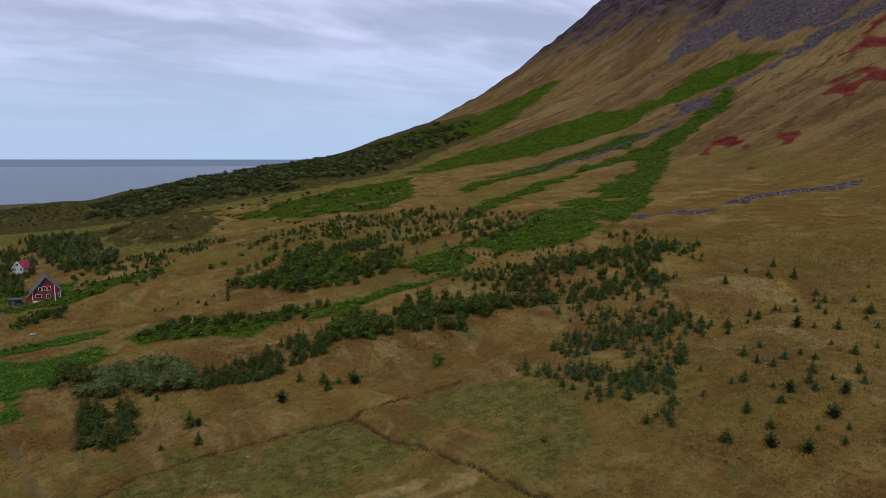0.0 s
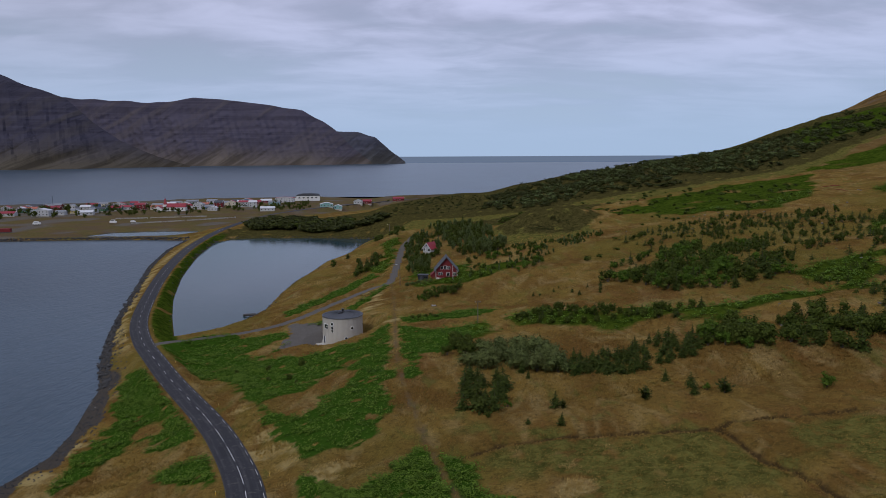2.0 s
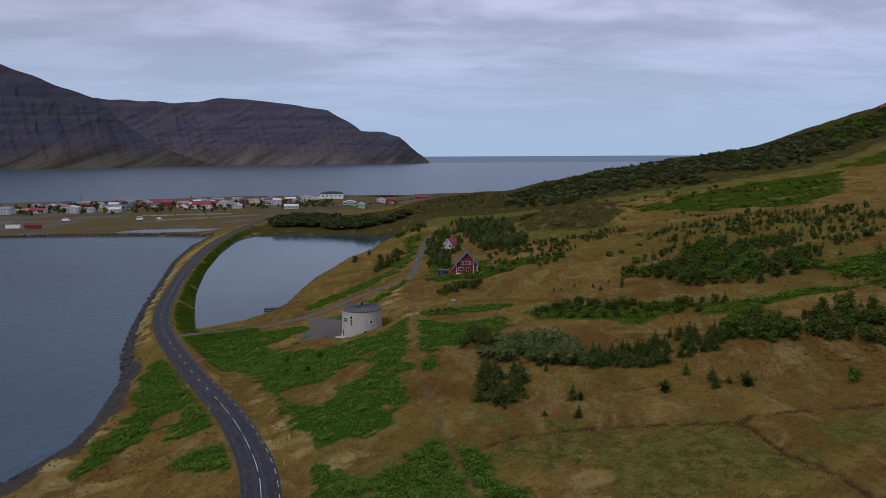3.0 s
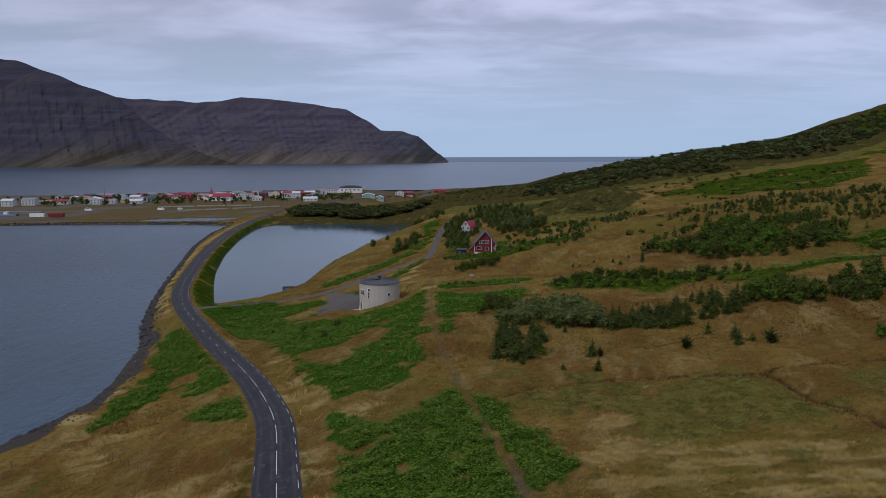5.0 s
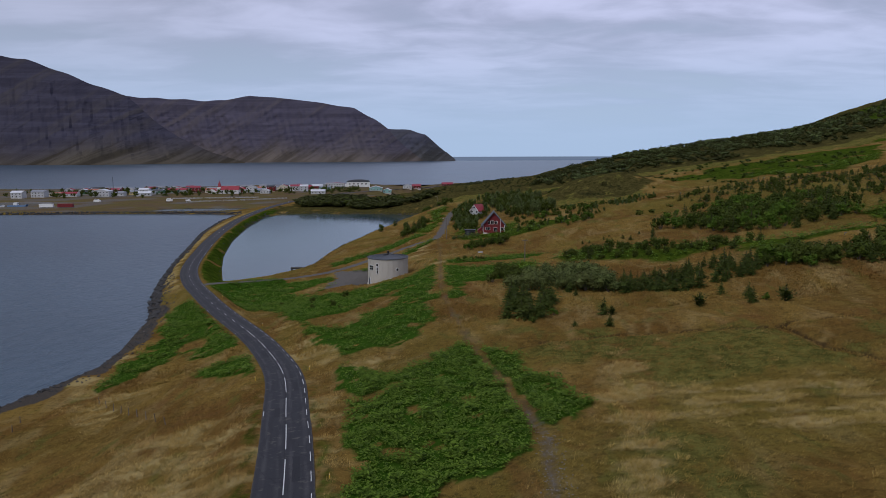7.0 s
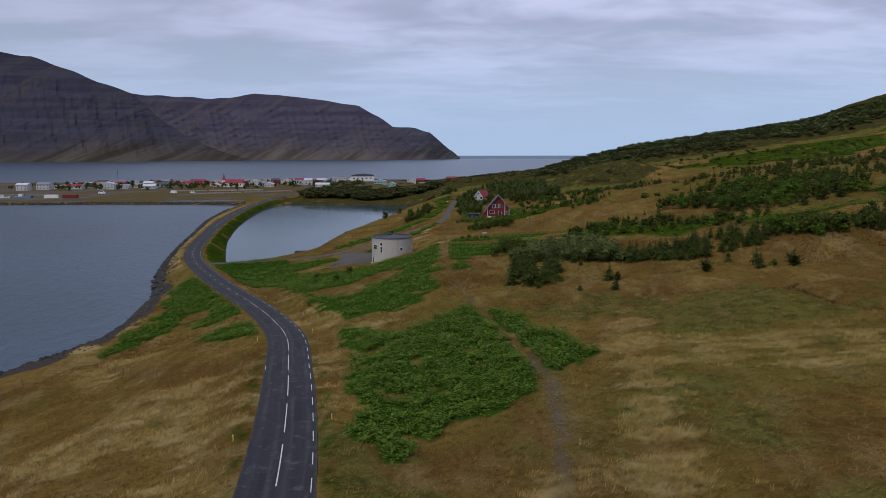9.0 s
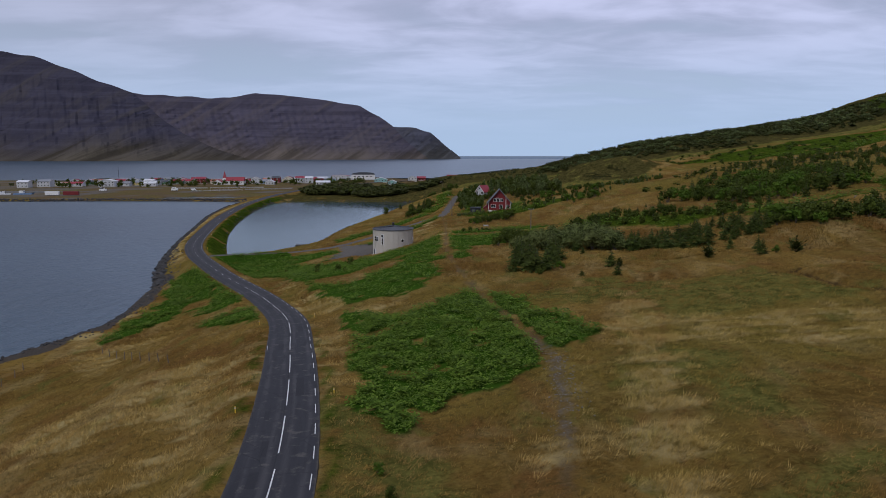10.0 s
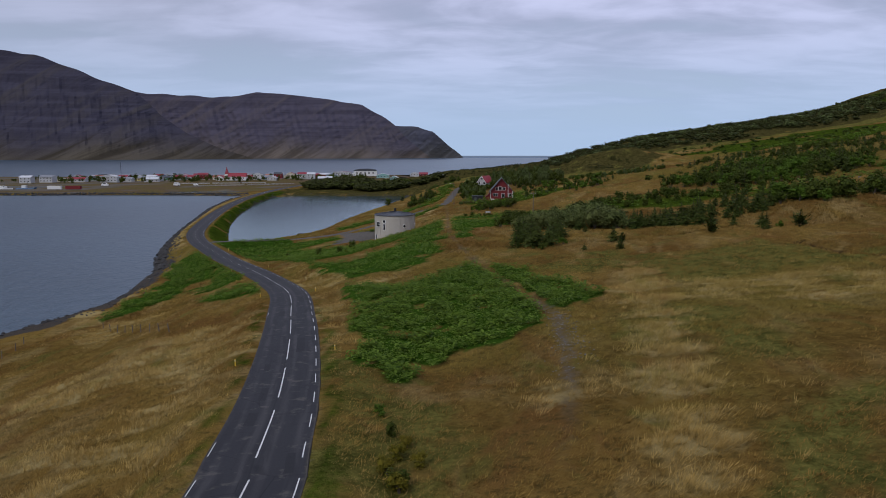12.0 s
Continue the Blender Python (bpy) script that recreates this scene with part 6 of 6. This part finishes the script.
def thicket(name, ring, count, gap, seed, low, high, leaf, label, girth=(1.0, 1.7)):
    """A far stand of bushes too many to count, joined in one mesh."""
    rng = np.random.default_rng(seed)
    p = np.array(ring, float)
    lo, hi = p.min(0), p.max(0)
    x, y = rng.uniform(lo[0], hi[0], count * 6), rng.uniform(lo[1], hi[1], count * 6)
    ok = inside(x, y, ring) & (wave(x, y, 60, 0.6, seed) + 0.6 * wave(x, y, 17, 0.6, seed + 1) > 0.9 - 0.07 * -np.minimum(0, ring_distance(x, y, ring)) - 0.3)
    x, y = x[ok][:count], y[ok][:count]
    z = height(x, y)
    ok = z > 1.0
    x, y, z = x[ok], y[ok], z[ok]
    shapes = []
    for k in range(6):
        dice = random.Random(seed * 10 + k)
        lobes = [(dice.uniform(-0.4, 0.4), dice.uniform(-0.4, 0.4), dice.uniform(0.3, 0.7), dice.uniform(0.28, 0.42), 0.28) for _ in range(6)]
        v, f = leaves(dice, lobes[:4], 54, 0.13)
        shapes.append((np.array(v), np.array(f)))
    verts, faces, o = [], [], 0
    for k in range(len(x)):
        v, f = shapes[k % 6]
        a, t = rng.uniform(0, 6.28), rng.uniform(low, high)
        c, s = math.cos(a), math.sin(a)
        w = t * rng.uniform(*girth)
        verts.append(np.stack([x[k] + w * (v[:, 0] * c - v[:, 1] * s), y[k] + w * (v[:, 0] * s + v[:, 1] * c), z[k] - 0.1 + t * v[:, 2]], 1))
        faces.append(f + o)
        o += len(v)
    put(name, mesh_of(name, np.concatenate(verts), np.concatenate(faces), leaf), label=label, category="bushes", kind="stuff")


stand("spruce_rows", [(90, 283), (144, 299), (179, 258), (171, 189), (147, 178), (115, 198), (100, 227)], 320, 1.9, 9, ("spruce", "spruce", "birch"), 1.6, 3.6,
      "rows of small dark spruces planted on the upper slope")
stand("young_plantation", [(133, 164), (158, 136), (156, 108), (142, 102), (122, 108), (99, 120), (96, 138), (93, 155), (107, 155)], 200, 1.7, 31, ("spruce", "spruce", "birch"), 1.2, 3.2,
      "dense young plantation of spruce and birch")
stand("slope_spruces", [(80, 96), (94, 100), (113, 106), (125, 95), (121, 83), (98, 74), (81, 61), (78, 65), (80, 79)], 185, 1.3, 33, ("spruce", "blue_spruce", "spruce"), 1.1, 3.0,
      "crowded young spruces on the stony slope")
stand("house_wood", [(7, 335), (6, 361), (14, 420), (30, 440), (39, 435), (24, 397), (24, 345), (14, 334)], 80, 2.4, 32,
      ("birch", "tall_birch", "poplar", "spruce"), 2.6, 5.0, "dense wood of birch and spruce round the houses")
stand("garden_wood", [(42, 430), (51, 366), (54, 330), (49, 300), (42, 292), (30, 318), (28, 349), (30, 420)], 130, 2.3, 35, ("poplar", "tall_birch", "birch", "poplar"), 2.6, 6.0,
      "mixed wood of pale poplars and birches behind the red house")
stand("mound_bushes", [(45, 295), (57, 315), (72, 313), (90, 322), (98, 318), (92, 304), (72, 287), (62, 282), (49, 287)], 110, 1.7, 39, ("birch", "poplar", "birch"), 1.0, 2.6, "pale bushes along the foot of the mound")
stand("lane_wood", [(5, 318), (12, 310), (12, 350), (7, 360)], 24, 2.2, 40, ("birch", "tall_birch", "poplar"), 2.4, 4.2, "leafy trees crowding the gravel lane")
stand("garden_bushes", [(28, 258), (42, 262), (60, 278), (60, 286), (44, 282), (30, 280)], 36, 2.4, 41, ("birch", "poplar"), 1.2, 2.8, "loose bushes round the lawn of the red house")
stand("plantation_spruces", [(106, 183), (139, 182), (142, 169), (164, 158), (179, 153), (167, 116), (158, 111), (146, 118), (126, 97), (109, 88), (98, 90), (92, 100), (104, 108),
                             (108, 130)], 300, 2.0, 36, ("spruce", "spruce", "birch", "spruce"), 1.0, 2.8, "many small green spruces planted on the slope")
stand("hollow_birches", [(73, 235), (86, 240), (111, 250), (126, 239), (112, 192), (98, 187), (87, 203), (74, 211)], 160, 2.0, 37, ("birch", "birch", "light_bush", "spruce"), 2.0, 4.4,
      "dense dark birches and spruces in a hollow of the hillside")
stand("hill_spruces", [(95, 264), (117, 271), (149, 282), (170, 251), (186, 215), (178, 204), (145, 195), (152, 224), (127, 242), (96, 239)], 190, 2.2, 38, ("spruce", "spruce", "birch"), 1.2, 3.0,
      "small spruces scattered in rows over the hill")
thicket("birch_thicket", [(61, 533), (80, 600), (134, 590), (165, 620), (220, 634), (257, 634), (292, 620), (340, 610), (410, 600), (396, 522), (360, 500), (310, 490), (250, 455),
                          (205, 448), (150, 452), (115, 448), (87, 462), (68, 490)], 1400, 4, 81, 1.6, 4.2, SCRUB_LEAF, "dark birch scrub along the shoulder of the hill")
thicket("pale_scrub", [(70, 530), (134, 570), (220, 620), (292, 606), (396, 560), (347, 505), (250, 470), (150, 462), (90, 470)], 430, 4, 87, 1.6, 4.6, POPLAR_LEAF,
        "pale green willow scrub on the shoulder of the hill")
thicket("ridge_scrub", [(90, 640), (180, 660), (290, 640), (420, 640), (420, 590), (292, 604), (220, 632), (134, 582)], 110, 4, 88, 0.9, 2.4, SCRUB_LEAF, "low scattered bushes on the ridge")
thicket("knoll_scrub", [(-10, 545), (30, 525), (70, 500), (100, 620), (60, 760), (20, 740), (0, 640)], 330, 4, 90, 0.6, 1.8, SCRUB_LEAF, "low dark heath bushes on the knoll above the lagoon")
thicket("shore_thicket", [(-127, 572), (-118, 606), (-96, 612), (-60, 600), (-30, 575), (-5, 552), (-12, 540), (-30, 533), (-66, 542), (-95, 556)], 740, 4, 82, 3.2, 7.0, SCRUB_LEAF,
        "dark bushes behind the lagoon's head")
thicket("shore_birches", [(-110, 575), (-96, 600), (-60, 592), (-30, 566), (-34, 545), (-66, 552)], 90, 4, 89, 3.6, 6.6, BIRCH_LEAF, "taller green birches behind the lagoon's head")
thicket("village_trees", [(-480, 690), (-300, 700), (-120, 760), (10, 860), (0, 900), (-140, 890), (-300, 850), (-480, 820)], 300, 4, 83, 3.0, 8.0, BIRCH_LEAF, "garden trees between the village houses", (0.45, 0.8))
thicket("mound_heath", [(58, 346), (66, 338), (88, 338), (96, 350), (80, 360)], 160, 4, 86, 0.3, 0.7, SCRUB_LEAF, "low dark heath on the side of the mound")
thicket("mound_scrub", [(96, 326), (108, 345), (118, 372), (104, 420), (70, 440), (60, 410), (100, 400), (106, 372)], 90, 4, 84, 1.4, 3.2, BIRCH_LEAF, "low scrub round the grassy mound")
thicket("slope_scrub", [(60, 240), (100, 235), (140, 300), (190, 300), (230, 360), (180, 420), (110, 440), (100, 330)], 130, 4, 85, 1.0, 2.4, BIRCH_LEAF, "scattered low bushes on the hillside")


# ---- stones ----
def boulders(name, spots, low, high, mat, label, seed):
    """Angular stones, too many to count, half sunk in the ground."""
    rng = np.random.default_rng(seed)
    bm = bmesh.new()
    bmesh.ops.create_icosphere(bm, subdivisions=1, radius=1)
    base = np.array([v.co[:] for v in bm.verts])
    tri = np.array([[v.index for v in f.verts] for f in bm.faces])
    bm.free()
    verts, faces = [], []
    for k, (x, y, z) in enumerate(spots):
        v = base * rng.uniform(0.7, 1.15, (len(base), 1)) * rng.uniform(0.6, 1.25, (1, 3)) * rng.uniform(low, high)
        a = rng.uniform(0, 6.28)
        c, s = math.cos(a), math.sin(a)
        verts.append(np.stack([x + v[:, 0] * c - v[:, 1] * s, y + v[:, 0] * s + v[:, 1] * c, z + 0.7 * v[:, 2]], 1))
        faces.append(tri + k * len(base))
    put(name, mesh_of(name, np.concatenate(verts), np.concatenate(faces), mat), label=label, category="stones", kind="stuff")


def along(line, step, wide, seed, drop=0.0):
    rng = np.random.default_rng(seed)
    p = densified([(x, y, 0) for x, y in line], step)[:, :2]
    p = p + rng.normal(0, wide, p.shape)
    return np.column_stack([p, height(p[:, 0], p[:, 1]) - drop])


boulders("pale_shore_rocks", along(SEA_EDGE[3:], 3.4, 1.3, 90), 0.25, 0.55, PALE_STONE, "grey boulders among the dark ones along the causeway", 90)
boulders("shore_rocks", along([(x + 0.8, y) for x, y in SEA_EDGE[4:]], 0.42, 1.1, 91), 0.45, 1.25, STONE, "dark basalt boulders along the causeway's seaward edge", 91)
boulders("foreshore_rocks", along([(-104, 40), (-95, 66), (-86, 90), (-80, 110), (-75, 126)], 0.6, 1.4, 89), 0.3, 0.9, STONE, "dark rubble along the foot of the pasture", 89)
boulders("beach_stones", along([(x + 2.0, y) for x, y in SEA_EDGE[:7]], 0.13, 2.2, 92), 0.08, 0.42, STONE, "dark stones strewn on the gravel beach", 92)
boulders("lagoon_rocks", np.concatenate([along(LAGOON[10:], 1.2, 0.8, 93), along([LAGOON[k] for k in range(6)], 2.0, 0.6, 94), along([(-127, 510), (-118, 529), (-95, 532), (-51, 527), (-14, 516)], 0.9, 0.6, 95)]),
         0.2, 0.6, STONE, "stones lining the lagoon's edge", 93)
boulders("bank_rocks", along([(-149, 524), (-172, 530), (-215, 534), (-256, 534), (-330, 530), (-450, 543)], 0.45, 1.3, 96), 0.5, 1.35, STONE, "dark rubble of the low breakwater", 96)
stone_rng = np.random.default_rng(97)
sx, sy = stone_rng.uniform(75, 330, 9000), stone_rng.uniform(20, 320, 9000)
keep = (cover(sx, sy)[2] > 0.45) | (stone_rng.random(9000) < 0.025 * smooth(40, 70, sx - 30))
sx, sy = sx[keep], sy[keep]
boulders("scree_stones", np.column_stack([sx, sy, height(sx, sy)]), 0.2, 0.7, PALE_STONE, "grey stones of old rock falls on the slope", 97)
sx, sy = stone_rng.normal(111, 7, 80), stone_rng.normal(67, 6, 80)
boulders("slope_stones", np.column_stack([sx, sy, height(sx, sy)]), 0.1, 0.4, PALE_STONE, "grey stones scattered among the young spruces", 98)

tr = np.random.default_rng(99)
k = tr.uniform(0, 1, 380)
line = densified([(9.0, 50, 0), (10.2, 58, 0), (10.9, 67, 0), (10.0, 76, 0)], 0.2)
p = line[(k * (len(line) - 1)).astype(int), :2] + tr.normal(0, 0.8, (380, 2))
boulders("track_stones", np.column_stack([p, height(p[:, 0], p[:, 1])]), 0.03, 0.11, PALE_STONE, "small pale stones on the old gravel track", 99)

# ---- grass and herbs ----
def blades(name, x, y, tall, count, mat, seed, label, lean=0.5, wide=0.045, bushy=0.0, wind=0.15):
    """Tufts of blades; tall is each tuft's height."""
    rng = np.random.default_rng(seed)
    z = height(x, y)
    n = len(x)
    X, Y, Z, T = (np.repeat(v, count) for v in (x, y, z, tall))
    a, out, w = rng.uniform(0, 6.28, n * count), rng.uniform(0, 0.16 + 0.25 * bushy, n * count), wide * rng.uniform(0.6, 1.4, n * count)
    t, l = T * rng.uniform(0.6, 1.15, n * count), rng.uniform(0.1, lean, n * count)
    bx, by = X + out * np.cos(a), Y + out * np.sin(a)
    c, s = np.cos(a + 1.57), np.sin(a + 1.57)
    left, right = np.stack([bx - w * c, by - w * s, Z - 0.04], 1), np.stack([bx + w * c, by + w * s, Z - 0.04], 1)
    blown = t * rng.uniform(0.1, wind, n * count)
    tip = np.stack([bx + t * l * np.cos(a) + 0.8 * blown, by + t * l * np.sin(a) - 0.6 * blown, Z + t * (1 - 0.35 * blown / np.maximum(t, 0.01))], 1)
    verts = np.stack([left, right, tip], 1).reshape(-1, 3)
    faces = np.arange(len(verts)).reshape(-1, 3)
    put(name, mesh_of(name, verts, faces, mat), label=label, category="grass", kind="stuff")


def near_places(count, seed, x0, x1, y0, y1):
    """More of them close to the south end of the pasture."""
    rng = np.random.default_rng(seed)
    return rng.uniform(x0, x1, count), y0 + (y1 - y0) * rng.random(count) ** 1.5


gx, gy = near_places(100000, 101, -66, 78, 22, 150)
c_herb, c_sward, c_stones, c_red, c_straw, c_gravel, c_shore, c_olive, c_trodden, c_rust, c_soil, _ = cover(gx, gy)
dither = np.random.default_rng(104).random(len(gx))
open_turf = (np.maximum.reduce([c_herb, c_gravel, c_shore, c_soil]) < 0.4) & (c_trodden < dither) & (distance_to_line(gx, gy, ROAD)[0] > 3.7)
short = open_turf & (dither > c_straw * 0.85) & (dither < 0.85 - 0.65 * c_rust)
blades("dry_grass", gx[short], gy[short], 0.20 + 0.11 * (1 + wave(gx[short], gy[short], 16, 0.2, 111)), 5, GRASS, 102, "knee-high dry brown and olive grass", 1.0, 0.026, 0.6, 1.1)
clumped = wave(gx, gy, 5.5, 0.2, 113) + 0.6 * wave(gx, gy, 2.2, 0.2, 114)
pale = open_turf & (((c_straw > dither * 0.9) & (clumped > -0.75)) | (clumped > 1.35 + 0.9 * dither))
blades("straw_grass", gx[pale], gy[pale], 0.32 + 0.12 * np.clip(1 + clumped[pale], 0, 2.4) + 0.22 * c_straw[pale], 19, PALE_GRASS, 103, "tufts of tall bleached straw grass", 1.1, 0.016, 1.0, 0.7)
dx = densified([(x, y, 0) for x, y in DITCH], 0.12)[:, :2]
dx = np.concatenate([dx, densified([(x, y, 0) for x, y in DITCH_SIDE], 0.12)[:, :2]])
dx = dx + np.random.default_rng(117).normal(0, 1.0, dx.shape)
blades("ditch_grass", dx[:, 0], dx[:, 1], 0.2 + 0.2 * np.random.default_rng(118).random(len(dx)), 9, HILL_GRASS, 119, "rank rusty grass along the ditch", 0.7, 0.03)

hx, hy = near_places(52000, 105, -60, 190, 120, 330)
h_cover = cover(hx, hy)
far_turf = (np.maximum.reduce([h_cover[0], h_cover[1], h_cover[2], h_cover[5], h_cover[6], h_cover[8]]) < 0.4) & (distance_to_line(hx, hy, ROAD)[0] > 4) & (wave(hx, hy, 11, 0.3, 115) > -0.5)
blades("hill_grass", hx[far_turf], hy[far_turf], 0.20 + 0.12 * (1 + wave(hx[far_turf], hy[far_turf], 16, 0.2, 116)), 5, HILL_GRASS, 106, "tussocks of dry grass over the hillside", 0.7, 0.11)

ux, uy = near_places(24000, 107, 78, 190, 25, 122)
u_cover = cover(ux, uy)
slope_turf = (np.maximum.reduce([u_cover[0], u_cover[1], u_cover[2], u_cover[10]]) < 0.4) & (wave(ux, uy, 9, 0.3, 127) > -0.7)
blades("slope_grass", ux[slope_turf], uy[slope_turf], 0.25 + 0.12 * (1 + wave(ux[slope_turf], uy[slope_turf], 12, 0.2, 128)), 5, HILL_GRASS, 129, "tussocks of rusty grass on the stony slope", 0.7, 0.06)


def herb_bed(name, rings, density, seed, size, leaf, label, which=0):
    """Low leafy plants that cover the ground."""
    rng = np.random.default_rng(seed)
    px, py = [], []
    for ring in rings:
        p = np.array(ring)
        lo, hi = p.min(0) - 2, p.max(0) + 2
        n = int((hi[0] - lo[0]) * (hi[1] - lo[1]) * density)
        px.append(rng.uniform(lo[0], hi[0], n))
        py.append(rng.uniform(lo[1], hi[1], n))
    px, py = np.concatenate(px), np.concatenate(py)
    ok = cover(px, py)[which] > rng.uniform(0.25, 0.75, len(px))
    px, py = px[ok], py[ok]
    pz = height(px, py) + 0.25
    count = 12
    X, Y, Z = (np.repeat(v, count) for v in (px, py, pz))
    T = np.repeat(size * rng.uniform(0.6, 1.5, len(px)) * (1 + 0.35 * wave(px, py, 6, 0, seed)), count)
    n = len(X)
    a, r, h = rng.uniform(0, 6.28, n), rng.uniform(0.05, 0.55, n), rng.uniform(0.1, 1.0, n)
    cx, cy, cz = X + r * np.cos(a) * T * 1.5, Y + r * np.sin(a) * T * 1.5, Z + h * T
    b, s = rng.uniform(0, 6.28, n), T * rng.uniform(0.16, 0.34, n)
    dx, dy, dz = np.cos(b) * s, np.sin(b) * s, rng.uniform(-0.5, 0.5, n) * s
    ex, ey = -np.sin(b) * s * 0.55, np.cos(b) * s * 0.55
    verts = np.stack([np.stack([cx - dx, cy - dy, cz - dz], 1), np.stack([cx + ex, cy + ey, cz + 0.2 * s], 1), np.stack([cx + dx, cy + dy, cz + dz], 1),
                      np.stack([cx - ex, cy - ey, cz + 0.2 * s], 1)], 1).reshape(-1, 3)
    k = np.arange(n)[:, None] * 4
    put(name, mesh_of(name, verts, np.concatenate([k + (0, 1, 2), k + (0, 2, 3)]), leaf), label=label, category="herbs", kind="stuff")


herb_bed("herb_bed", HERB[:1], 4.0, 121, 0.55, HERB_LEAF, "lush green bed of leafy herbs in the pasture")
herb_bed("herb_bank", HERB[1:], 1.3, 122, 0.52, HERB_LEAF, "green leafy herbs covering the bank above the road")
herb_bed("meadow_herbs", [GREEN[2], GREEN[3], GREEN[6], GREEN[7], GREEN[8], GREEN[9]], 0.32, 123, 0.95, HERB_LEAF, "rank green meadow herbs in the hollows of the hillside", 1)
